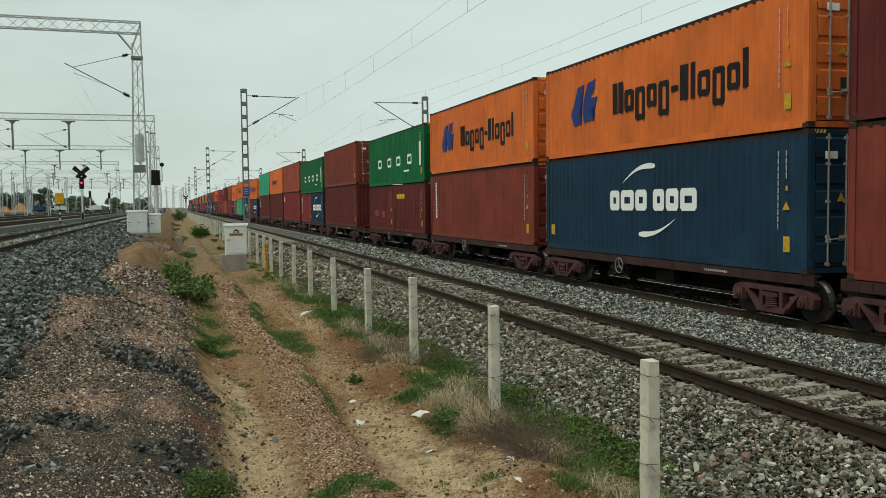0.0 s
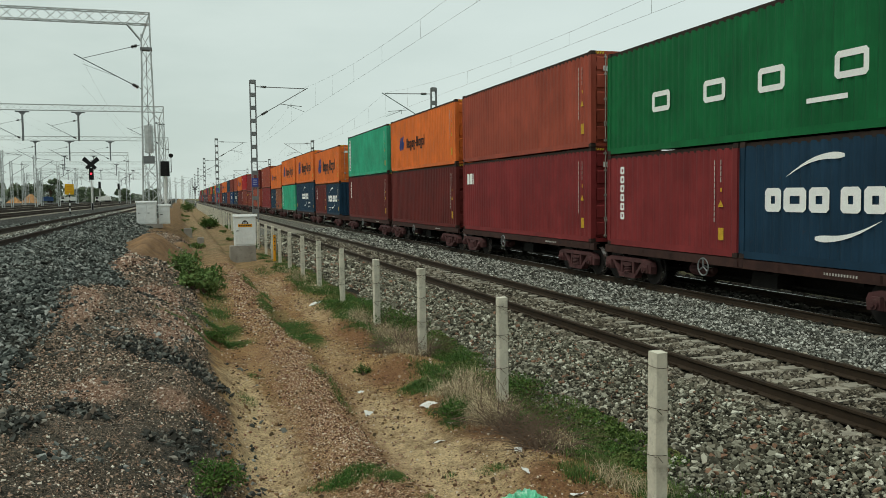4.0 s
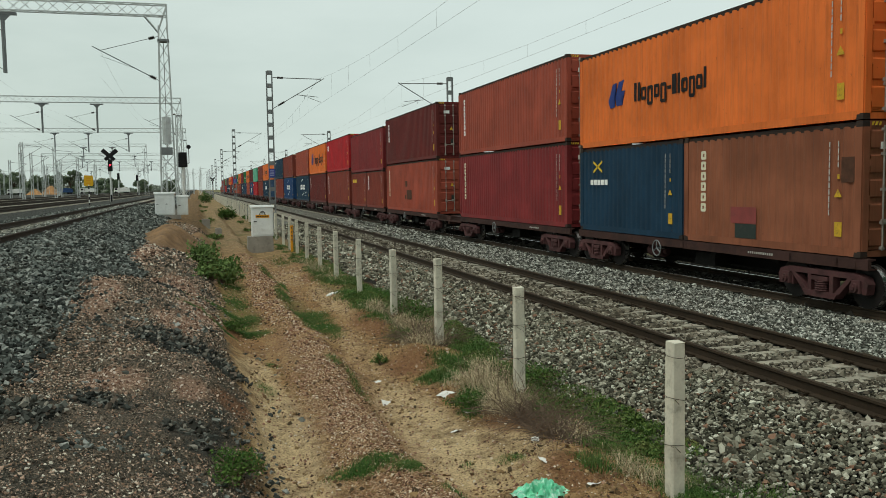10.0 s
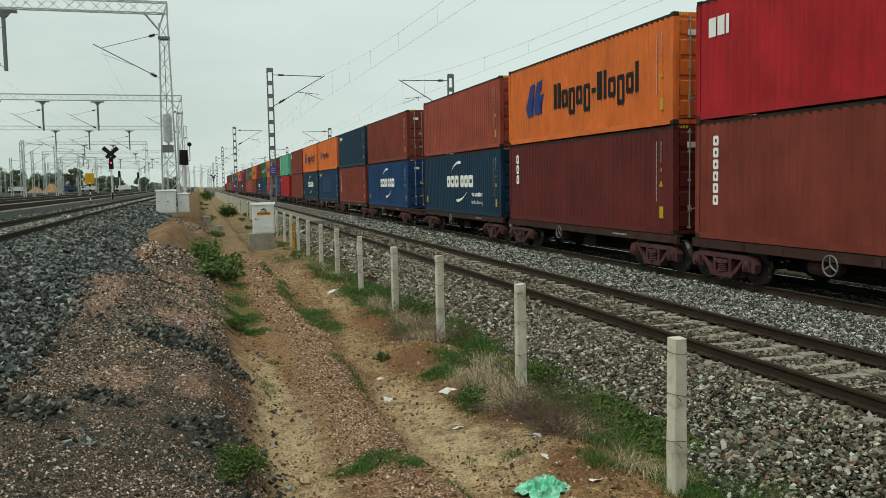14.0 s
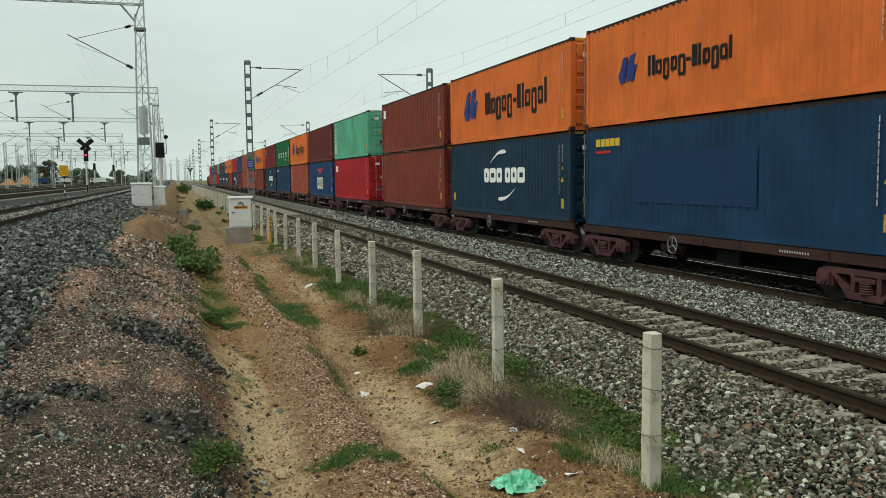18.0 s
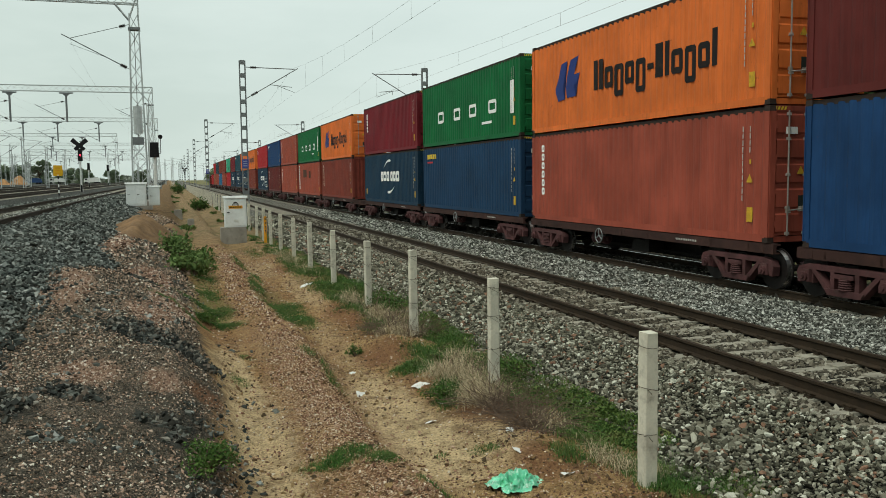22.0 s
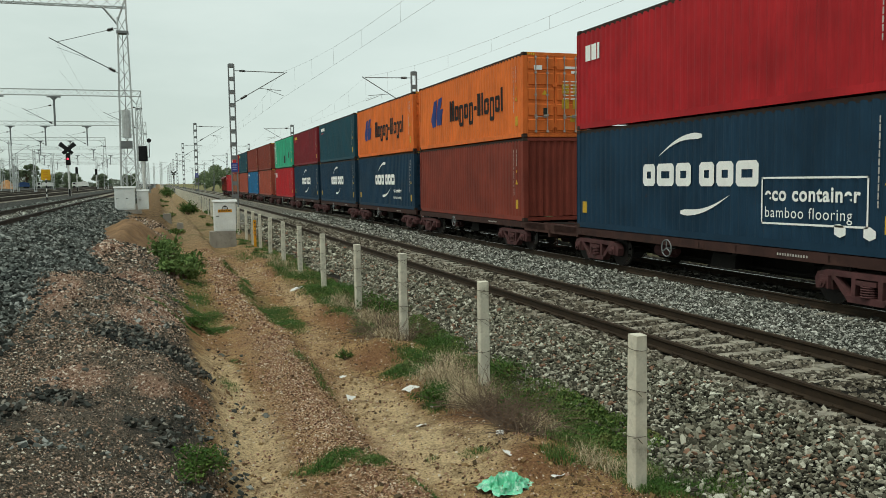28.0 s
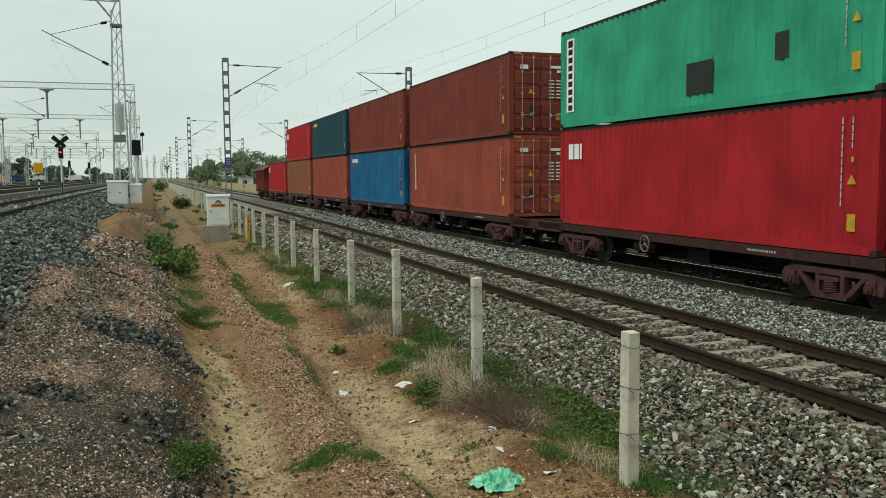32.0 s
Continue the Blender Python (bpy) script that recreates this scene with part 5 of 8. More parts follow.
def bolster_bm():
    bm = bmesh.new()
    box(bm, -1.05, 1.05, -0.2, 0.2, 0.45, 0.72, 0.02)
    box(bm, -0.3, 0.3, -0.3, 0.3, 0.7, 0.82, 0.02)
    return bm


def make_bogie_meshes():
    bm = bmesh.new()
    # side frame: an arched top chord, sloping struts and a spring seat, with two windows
    t0, t1 = -0.09, 0.09
    extrude_outline(bm, ((-1.27, 0.50), (-1.2, 0.62), (-0.95, 0.68), (0.95, 0.68), (1.2, 0.62), (1.27, 0.50), (1.1, 0.54), (0.9, 0.57), (-0.9, 0.57), (-1.1, 0.54)), "x", t0, t1)
    for s in (-1, 1):
        extrude_outline(bm, ((s * 1.27, 0.5), (s * 1.24, 0.3), (s * 1.14, 0.3), (s * 1.1, 0.55)), "x", t0, t1)
        extrude_outline(bm, ((s * 0.9, 0.6), (s * 0.78, 0.6), (s * 0.35, 0.2), (s * 0.48, 0.18)), "x", t0, t1)
        extrude_outline(bm, ((s * 0.36, 0.6), (s * 0.26, 0.6), (s * 0.26, 0.2), (s * 0.36, 0.2)), "x", t0, t1)
        extrude_outline(bm, ((s * 0.95, 0.58), (s * 0.84, 0.58), (s * 0.84, 0.3), (s * 0.93, 0.3)), "x", t0 + 0.03, t1 - 0.03)
    extrude_outline(bm, ((-0.5, 0.24), (0.5, 0.24), (0.42, 0.12), (-0.42, 0.12)), "x", t0 - 0.02, t1 + 0.02)
    frame = mesh_of("side_frame", bm, M["bogie"])
    bm = bmesh.new()
    for i in range(5):
        ring(bm, (0, 0, 0.26 + 0.045 * i), (0, 0, 1), 0.14, 0.018, 12, 5)
    tube(bm, (0, 0, 0.22), (0, 0, 0.5), 0.09, 8)
    box(bm, -0.1, 0.1, -0.24, 0.24, 0.46, 0.54)
    spring = mesh_of("spring", bm, M["bogie"])
    bm = bmesh.new()
    box(bm, -0.09, 0.07, -0.13, 0.13, -0.1, 0.14, 0.02)
    tube(bm, (0.0, 0, 0), (-0.13, 0, 0), 0.095, 10)
    tube(bm, (-0.12, 0, 0), (-0.16, 0, 0), 0.045, 8)
    axle_box = mesh_of("axle_box", bm, M["bogie"])
    bm = bmesh.new()
    tube(bm, (-1.1, 0, 0), (1.1, 0, 0), 0.075, 10)
    for s in (-1, 1):
        tube(bm, (s * 0.80, 0, 0), (s * 0.835, 0, 0), 0.45, 28)
        tube(bm, (s * 0.835, 0, 0), (s * 0.95, 0, 0), 0.422, 28)
        tube(bm, (s * 0.95, 0, 0), (s * 0.975, 0, 0), 0.2, 16)
    # the running treads are worn bright
    wheel_faces = [int(all(abs(math.hypot(v.co.y, v.co.z) - 0.422) < 0.002 for v in f.verts) and len(f.verts) == 4) for f in bm.faces]
    wheel = mesh_of("wheelset", bm, M["wheel"])
    wheel.materials.append(M["railtop"])
    for i, f in enumerate(wheel_faces):
        wheel.polygons[i].material_index = f
    return {"frame": frame, "spring": spring, "box": axle_box, "wheel": wheel}


BOG = make_bogie_meshes()
WAGON = {}


def wagon(ahead, behind):
    """A low container flat. Origin on the rail head under the rear end of its load; it runs forward along -y. ahead/behind: room to the couplings."""
    key = (ahead, behind)
    if key in WAGON:
        return copy_thing(WAGON[key], Matrix())
    w = thing("flat_wagon", "low maroon container flat wagon with dusty bogies", "wagon", "wagons of the train")
    z = DECK - TRAIN_Z
    f, r = -L40 - ahead, behind
    for s in (-1, 1):
        bm = bmesh.new()
        extrude_outline(bm, ((s * 1.2, z - 0.012), (s * 1.02, z - 0.012), (s * 1.02, z - 0.045), (s * 1.12, z - 0.055), (s * 1.12, z - 0.19), (s * 1.02, z - 0.2), (s * 1.02, z - 0.225), (s * 1.2, z - 0.225)), "y", f + 0.35, r - 0.35)
        for k in range(9):
            y = -0.6 - k * 1.37
            box(bm, min(s * 1.2, s * 1.13), max(s * 1.2, s * 1.13), y - 0.03, y + 0.03, z - 0.2, z - 0.05)
        part("side_sill", bm, M["sill"], w)
    bm = bmesh.new()
    extrude_outline(bm, ((f, z - 0.06), (r, z - 0.06), (r, z - 0.42), (-2.3, z - 0.42), (-3.0, z - 0.72), (-L40 + 3.0, z - 0.72), (-L40 + 2.3, z - 0.42), (f, z - 0.42)), "x", -0.26, 0.26)
    part("centre_sill", bm, M["under"], w)
    for k in range(4):
        y = -2.6 - k * 2.33
        bm = bmesh.new()
        box(bm, -1.1, 1.1, y - 0.09, y + 0.09, z - 0.3, z - 0.04, 0.01)
        part("cross_bearer", bm, M["under"], w)
    for y0, y1, room in ((f, -L40, ahead), (0.0, r, behind)):
        if room > 0.8:
            bm = bmesh.new()
            # end platform with upturned lips
            box(bm, -1.2, 1.2, y0, y1, z - 0.3, z - 0.22)
            part("end_platform", bm, M["platform"], w, "maroon end platform with raised lips")
            for xa, xb, hgt in ((-1.2, -1.13, 0.19), (1.13, 1.2, 0.19), (-0.5, -0.44, 0.17), (0.44, 0.5, 0.17)):
                bm = bmesh.new()
                box(bm, xa, xb, y0 + 0.09, y1 - 0.09, z - 0.22, z - 0.22 + hgt)
                part("lip", bm, M["platform"], w)
            e0, e1 = (y0, y0 + 0.08) if y0 < -1 else (y1 - 0.08, y1)
            bm = bmesh.new()
            box(bm, -1.2, 1.2, e0, e1, z - 0.42, z - 0.03)
            part("end_plate", bm, M["platform"], w)
            bm = bmesh.new()
            d = -1 if y0 < -1 else 1
            ye = y0 if d < 0 else y1
            box(bm, -0.13, 0.13, min(ye, ye + d * 0.45), max(ye, ye + d * 0.45), z - 0.4, z - 0.12, 0.02)
            box(bm, -0.2, 0.2, min(ye + d * 0.25, ye + d * 0.5), max(ye + d * 0.25, ye + d * 0.5), z - 0.42, z - 0.08, 0.03)
            part("coupler", bm, M["under"], w, "cast centre-buffer coupler")
            bm = bmesh.new()
            tube(bm, (-0.95, ye + d * 0.05, z - 0.35), (-0.95, ye + d * 0.1, z - 0.75), 0.02, 6)
            tube(bm, (-0.95, ye + d * 0.1, z - 0.75), (-0.6, ye + d * 0.1, z - 0.75), 0.02, 6)
            part("step", bm, M["sill"], w)
    for y in (-1.1, -L40 + 1.1):
        bogie_parts(w, y)
    # brake wheel, cylinder and rodding on the near side
    bm = bmesh.new()
    c = (-1.2, -4.75, z - 0.3)
    ring(bm, c, (1, 0, 0), 0.21, 0.018, 18, 6)
    for a in (90, 210, 330):
        tube(bm, c, (c[0], c[1] + 0.2 * math.cos(radians(a)), c[2] + 0.2 * math.sin(radians(a))), 0.018, 6)
    tube(bm, c, (c[0] + 0.25, c[1], c[2]), 0.03, 8)
    part("hand_brake_wheel", bm, M["mast"], w, "spoked hand brake wheel")
    bm = bmesh.new()
    tube(bm, (-0.75, -3.75, z - 0.42), (-0.75, -4.45, z - 0.42), 0.17, 14)
    tube(bm, (-0.75, -4.45, z - 0.42), (-0.75, -4.6, z - 0.42), 0.08, 10)
    part("brake_cylinder", bm, M["bogie"], w)
    bm = bmesh.new()
    tube(bm, (-0.55, -4.6, z - 0.55), (-0.55, -10.0, z - 0.6), 0.025, 6)
    tube(bm, (-0.35, -2.4, z - 0.6), (-0.35, -9.8, z - 0.6), 0.025, 6)
    part("brake_rod", bm, M["under"], w)
    bm = bmesh.new()
    box(bm, -0.95, -0.45, -7.1, -6.2, z - 0.62, z - 0.3, 0.04)
    part("valve_box", bm, M["under"], w)
    for y in (-0.2, -L40 / 2 - 0.1, -L40 / 2 + 0.1, -L40 + 0.2):
        bm = bmesh.new()
        box(bm, -1.21, -1.12, y - 0.07, y + 0.07, z - 0.2, z - 0.03, 0.01)
        part("twist_lock", bm, M["sill"], w)
    bm = bmesh.new()
    for i in range(12):
        box(bm, -1.204, -1.2, -8.8 - i * 0.075, -8.76 - i * 0.075, z - 0.15, z - 0.1)
    tagged(part("number_mark", bm, M["letter_faint"], w), "small white stencilled marks", kind="stuff")
    WAGON[key] = w
    return w


# load of every wagon, front to rear: upper, lower (or two short ones, rear then front); colour, livery, plain end
TRAIN = (
    ("maroon", "brown"), ("orange liner_big", "navy swoosh"), ("orange liner_big", "brown column_white"), ("green spaced", ("maroon patches_red", "maroon yellow_word")),
    ("brown", "maroon end"), ("green spaced", ("brownred column_white", "navy swoosh end")), ("brick", "brownred corner_white"), ("orange liner_small", "maroon"), ("mint panel_column", "maroon column_bold"),
    ("orange liner_big", ("maroon column_bold", "navy swoosh_eco end")), ("orange liner_big", "navy swoosh_eco"), ("orange liner_big", "mint panel_column"), ("orange liner_small", ("navy cross", "tan column_cream patch_tan")), ("brick column_white", "brownred column_cream"),
    ("maroon column_bold", "brick column_cream patch_squares"), ("brownred", ("brown yellow_word", "brown column_bold")), ("red corner_white", "brown column_white"), ("orange liner_big", "maroon column_bold"), ("brick", "navy swoosh_eco"),
    ("brown", "blue swoosh"), ("navy top_white", "brown column_cream"), ("orange liner_small", "denim top_yellow patch_area"), ("orange liner_big", "navy swoosh"), ("brown tag_white", "brown"),
    ("seafoam panel_column", "red corner_white"), ("maroon", "blue eagle"), ("orange liner_big", "brick column_white"), ("green spaced", "denim top_yellow"), ("crimson column_bold", "navy swoosh"),
    ("orange liner_big", "brown column_cream end"), ("green spaced", "brick patches_dark panel_column"), ("brick column_white", "brick column_white"), ("blue top_white", "maroon column_bold"), ("red corner_white", "navy swoosh_eco_box"),
    ("orange liner_big", "brown end"), ("orange liner_big", "navy swoosh_eco"), ("teal top_white", "navy swoosh"), ("crimson top_yellow", "navy swoosh"), ("mint panel_column patches_mint", "red corner_white"),
    ("brown", "brick column_cream"), ("brown", "skyblue top_white"), ("teal top_yellow", "brick"), ("red corner_white", "tan"), (None, "red corner_white"),
)
UNIT, PITCH, FIRST = 69.117, 13.24, 68.478     # five-wagon unit, wagon to wagon within it, rear end of the fifth wagon's load at the start
MOVING = []                                    # every rolling thing and its place along the line at the start


def rear_of(k):
    j, i = divmod(k - 4, 5)
    return FIRST + j * UNIT + i * PITCH


def load(spec, length, k, z, back):
    colour, *kinds = spec.split()
    doors = "end" not in kinds
    kinds = [q for q in kinds if q != "end"]
    c = container(colour, length, doors, z)
    add_marks(c, kinds, length, doors)
    MOVING.append((c, rear_of(k) - back - length, z))


def make_train():
    half = (PITCH - L40) / 2
    wide = (UNIT - 4 * PITCH - L40) / 2
    for k, (upper, lower) in enumerate(TRAIN):
        place = (k - 4) % 5
        w = wagon(wide if place == 0 else half, wide if place == 4 else half)
        MOVING.append((w, rear_of(k), TRAIN_Z))
        if isinstance(lower, tuple):
            load(lower[0], L20, k, DECK, 0.0)
            load(lower[1], L20, k, DECK, L40 - L20)
        else:
            load(lower, L40, k, DECK, 0.0)
        if upper:
            load(upper, L40, k, DECK + tall(L20 if isinstance(lower, tuple) else L40) + 0.02, 0.0)
    v = brake_van()
    MOVING.append((v, rear_of(43) + 1.3, TRAIN_Z))


def brake_van():
    """Guard's van: a small red house with open end platforms, railings and a ladder."""
    v = thing("brake_van", "dusty red guard's brake van with open end platforms", "brake van")
    z = 1.0
    bm = bmesh.new()
    box(bm, -1.35, 1.35, 0, 9.6, z - 0.25, z, 0.02)
    part("underframe", bm, M["under"], v)
    bm = bmesh.new()
    box(bm, -1.4, 1.4, 1.7, 7.9, z, z + 2.25)
    body = part("body", bm, PAINT["brown"], v)
    for y in np.arange(1.9, 7.8, 0.6):
        bm = bmesh.new()
        box(bm, -1.44, -1.4, y, y + 0.06, z, z + 2.25)
        part("rib", bm, PAINT["brown"], body)
    bm = bmesh.new()
    extrude_outline(bm, [(1.55 * math.cos(radians(a)), z + 2.2 + 0.5 * math.sin(radians(a))) for a in range(0, 181, 15)], "y", 0.1, 9.5)
    part("roof", bm, PAINT["maroon"], v)
    for y in (0.15, 9.35):
        for x in (-1.3, -0.5, 0.5, 1.3):
            bm = bmesh.new()
            tube(bm, (x, y, z), (x, y, z + (2.3 if abs(x) > 1 else 1.0)), 0.035, 6)
            part("post", bm, PAINT["brown"], v)
        bm = bmesh.new()
        for h in (0.5, 1.0):
            tube(bm, (-1.3, y, z + h), (1.3, y, z + h), 0.025, 6)
        part("handrail", bm, PAINT["brown"], v)
    for y in (3.4, 5.4):
        bm = bmesh.new()
        box(bm, -1.46, -1.44, y, y + 0.7, z + 1.1, z + 1.8)
        part("window", bm, M["black"], v)
    for y in (1.9, 7.7):
        b = bogie_parts(v, y)
    bm = bmesh.new()
    box(bm, -0.15, 0.15, -0.5, 0.0, z - 0.3, z - 0.05, 0.02)
    part("coupler", bm, M["under"], v)
    return v


make_train()
# seconds and metres run since the start
TRAVEL = (
    (0, -0.13), (0.5, 7.30), (1, 14.81), (1.5, 22.07), (2, 29.92), (2.5, 37.47), (3, 44.93), (3.5, 51.89), (4.25, 63.50), (5, 74.88), (6, 90.34), (7, 105.15), (8, 120.26), (8.5, 128.76), (9, 136.40), (9.5, 144.03), (10, 151.97), (10.5, 159.40), (11, 167.12), (12, 183.19), (12.5, 191.18), (13, 199.07), (13.5, 207.09), (14, 214.44), (14.5, 222.51), (15.5, 238.57), (16.5, 254.62), (17, 262.82), (18, 278.82), (18.5, 287.25), (19, 295.22), (19.5, 303.25), (20, 311.45), (20.5, 319.50), (21, 327.51), (21.5, 335.77), (22, 344.30), (22.5, 352.38), (23, 360.70), (23.5, 368.96), (24, 376.80), (24.5, 385.15), (25, 393.98), (25.5, 402.34), (26.5, 418.84), (27.5, 435.27), (28, 443.98), (28.5, 452.65), (29, 461.12), (29.5, 469.59), (30, 478.15), (30.5, 486.90), (31, 494.85), (31.5, 503.73), (32, 512.40),
)


def motions():
    for ob, y, z in MOVING:
        walk(ob, [(t, pose(TRAIN_X, y - s, z)) for t, s in TRAVEL])

# ---------------------------------------------------------------- fence
def make_fence_post(kind):
    """A cast concrete post with chamfered edges, a weathered top and wire holes."""
    bm = bmesh.new()
    w, c = 0.068, 0.014
    ring8 = [(-w + c, -w), (w - c, -w), (w, -w + c), (w, w - c), (w - c, w), (-w + c, w), (-w, w - c), (-w, -w + c)]
    levels = ((-0.4, 1.0), (0.25, 0.99), (0.5, 1.0), (0.8, 0.975), (1.02, 0.985), (1.3, 0.955), (1.469, 0.96), (1.475, 0.93))
    rows = [[bm.verts.new((x * k + random.uniform(-0.003, 0.003), y * k + random.uniform(-0.004, 0.004), z + (random.uniform(-0.006, 0.004) if z > 1.4 else 0))) for x, y in ring8] for z, k in levels]
    for a, b in zip(rows, rows[1:]):
        for i in range(8):
            bm.faces.new((a[i], a[(i + 1) % 8], b[(i + 1) % 8], b[i]))
    bm.faces.new(rows[-1])
    return mesh_of("fence_post", bm, M["post"])


POSTS = (6.5, 10.36, 14.2, 17.87, 21.7, 25.67, 29.22, 32.78, 36.18, 38.9)
POST_X = 4.0


def make_fence():
    group = "concrete posts along the track"
    kinds = [make_fence_post(i) for i in range(4)]
    rng = random.Random(3)
    ys = list(POSTS) + [42.6 + 3.75 * i for i in range(52)]
    ends = []
    for i, y in enumerate(ys):
        x = POST_X + rng.uniform(-0.03, 0.03) + max(0, (y - 40) * 0.002)
        base = land1(x, y)
        top = 1.06 + rng.uniform(-0.03, 0.05) if y > 20 else (1.025, 1.072, 1.14, 1.05, 1.07)[min(i, 4)]
        m = pose(x, y, top - 1.475, rng.uniform(-1.2, 1.2), rng.uniform(-0.8, 0.8), rng.uniform(-6, 6))
        ob = hang("fence_post", kinds[i % 4], None, m)
        tagged(ob, "weathered grey concrete fence post in thin grass", "fence post", group)
        ends.append((x, y, top))
        if i < 9:
            for drop in (0.12, 0.5, 0.92):
                bm = bmesh.new()
                ring(bm, (0, 0, 1.475 - drop), (rng.uniform(-0.2, 0.2), rng.uniform(-0.2, 0.2), 1), 0.089, 0.0026, 10, 4)
                for k in range(2):
                    a = rng.uniform(2.2, 5.2)
                    tube(bm, (0.085 * math.cos(a), 0.085 * math.sin(a), 1.475 - drop), (0.13 * math.cos(a + 0.3), 0.13 * math.sin(a + 0.3), 1.475 - drop + rng.uniform(-0.04, 0.03)), 0.0028, 4)
                part("wire_tie", bm, M["rail"], ob, "rusty twist of wire")
    for drop, sag in ((0.12, 0.05), (0.5, 0.08), (0.92, 0.1)):
        bm = bmesh.new()
        for (x0, y0, z0), (x1, y1, z1) in zip(ends[:24], ends[1:25]):
            prev = None
            for k in range(7):
                u = k / 6
                p = Vector((x0 + (x1 - x0) * u - 0.07, y0 + (y1 - y0) * u, z0 + (z1 - z0) * u - drop - sag * 4 * u * (1 - u)))
                if prev:
                    tube(bm, prev, p, 0.0022, 3)
                prev = p
        tagged(part("fence_wire", bm, M["rail"]), "slack rusty wire strand between concrete posts", "fence wire")
    # two striped posts and a leaning yellow one beside the cabinet
    y, x = 37.2, 3.88
    t = thing("marker_post", "short ochre-yellow marker post with dark marks", "marker post", m=pose(x, y, land1(x, y)))
    bm = bmesh.new()
    tube(bm, (0, 0, -0.1), (0, 0, 1.15), 0.06, 10)
    part("post", bm, M["orange_sign"], t)
    bm = bmesh.new()
    for i in range(4):
        box(bm, -0.022, 0.022, -0.078, -0.06, 0.5 + 0.17 * i, 0.56 + 0.17 * i)
    part("text_marks", bm, M["insul"], t)


make_fence()


# ---------------------------------------------------------------- cabinets
def make_cabinet(name, label, x0, x1, y0, depth, z0, z1, doors, sign=False, plinth=None):
    c = thing(name, label, "signal cabinet", m=pose((x0 + x1) / 2, y0, z0))
    w, h = (x1 - x0) / 2, z1 - z0
    bm = bmesh.new()
    box(bm, -w + 0.02, w - 0.02, 0, depth, 0, h - 0.09)
    bmesh.ops.bevel(bm, geom=bm.edges[:], offset=0.012, segments=2, affect="EDGES")
    part("body", bm, M["cab"], c)
    bm = bmesh.new()
    vs = box(bm, -w - 0.03, w + 0.03, -0.06, depth + 0.06, h - 0.09, h, 0.0)
    for v in vs[4:]:
        v.co.y = v.co.y * 0.9 + depth * 0.05
    part("lid", bm, M["cab"], c, "overhanging sloped lid")
    for i in range(doors):
        a = -w + 0.06 + i * (2 * w - 0.1) / doors
        b = a + (2 * w - 0.1) / doors - 0.03
        bm = bmesh.new()
        box(bm, a, b, -0.022, 0.0, 0.06, h - 0.16)
        bmesh.ops.bevel(bm, geom=bm.edges[:], offset=0.006, segments=1, affect="EDGES")
        d = part("door", bm, M["cab"], c)
        for z in (0.28, h - 0.42):
            bm = bmesh.new()
            for j in range(3):
                box(bm, (a + b) / 2 - 0.09, (a + b) / 2 + 0.09, -0.036, -0.022, z + j * 0.035, z + 0.02 + j * 0.035)
            part("louvre", bm, M["cab"], d)
        bm = bmesh.new()
        tube(bm, (a + 0.07, -0.022, h * 0.48), (a + 0.07, -0.05, h * 0.48), 0.025, 10)
        box(bm, a + 0.05, a + 0.17, -0.06, -0.045, h * 0.47, h * 0.49)
        part("handle", bm, M["black"], d)
        for z in (0.2, h - 0.3):
            bm = bmesh.new()
            tube(bm, (b, -0.03, z), (b, -0.03, z + 0.1), 0.014, 8)
            part("hinge", bm, M["cab"], d)
    if sign:
        bm = bmesh.new()
        box(bm, -0.3, 0.3, -0.03, -0.024, h * 0.6, h * 0.6 + 0.13)
        s = part("warning_sign", bm, M["orange_sign"], c, "orange warning plate with dark marks")
        bm = bmesh.new()
        extrude_outline(bm, [(0.14 * math.cos(radians(a)), h * 0.6 + 0.13 + 0.17 * math.sin(radians(a))) for a in range(0, 181, 20)], "y", -0.034, -0.024)
        part("emblem", bm, M["insul"], s)
        bm = bmesh.new()
        for i in range(7):
            box(bm, -0.26 + i * 0.075, -0.21 + i * 0.075, -0.034, -0.03, h * 0.6 + 0.04, h * 0.6 + 0.09)
        part("text_marks", bm, M["black"], s)
    if plinth:
        px0, px1, ph = plinth
        bm = bmesh.new()
        box(bm, px0, px1, -0.12, depth + 0.12, -ph - 0.3, 0, 0.02)
        bmesh.ops.bevel(bm, geom=bm.edges[:], offset=0.02, segments=2, affect="EDGES")
        part("plinth", bm, M["plinth"], c, "rough cast concrete base")
    return c


make_cabinet("location_cabinet", "silver-grey steel signalling cabinet on a concrete plinth beside the path", 2.26, 3.24, 38.5, 0.55, 0.28, 1.66, 1, True, (-0.68, 0.46, 0.66))
make_cabinet("location_cabinet", "wide silver-grey signalling cabinet at the foot of the gantry", -2.41, -1.27, 52.0, 0.6, 0.93, 2.28, 2)
make_cabinet("location_cabinet", "narrow silver-grey signalling cabinet beside a larger one", -1.19, -0.53, 52.3, 0.55, 0.93, 2.08, 1)
for x0, x1, y, h in ((0.2, 0.75, 57.5, 0.5), (0.95, 1.35, 52.5, 0.35)):
    bm = bmesh.new()
    z = land1((x0 + x1) / 2, y)
    box(bm, x0, x1, y, y + 0.9, z - 0.2, z + h, 0.02)
    bmesh.ops.bevel(bm, geom=bm.edges[:], offset=0.03, segments=2, affect="EDGES")
    tagged(part("concrete_block", bm, M["plinth"]), "low rough concrete block on sandy ground", "concrete block")


# ---------------------------------------------------------------- overhead line over the two main tracks
def wire_curve(points, r):
    bm = bmesh.new()
    for a, b in zip(points, points[1:]):
        tube(bm, a, b, r, 5)
    return bm


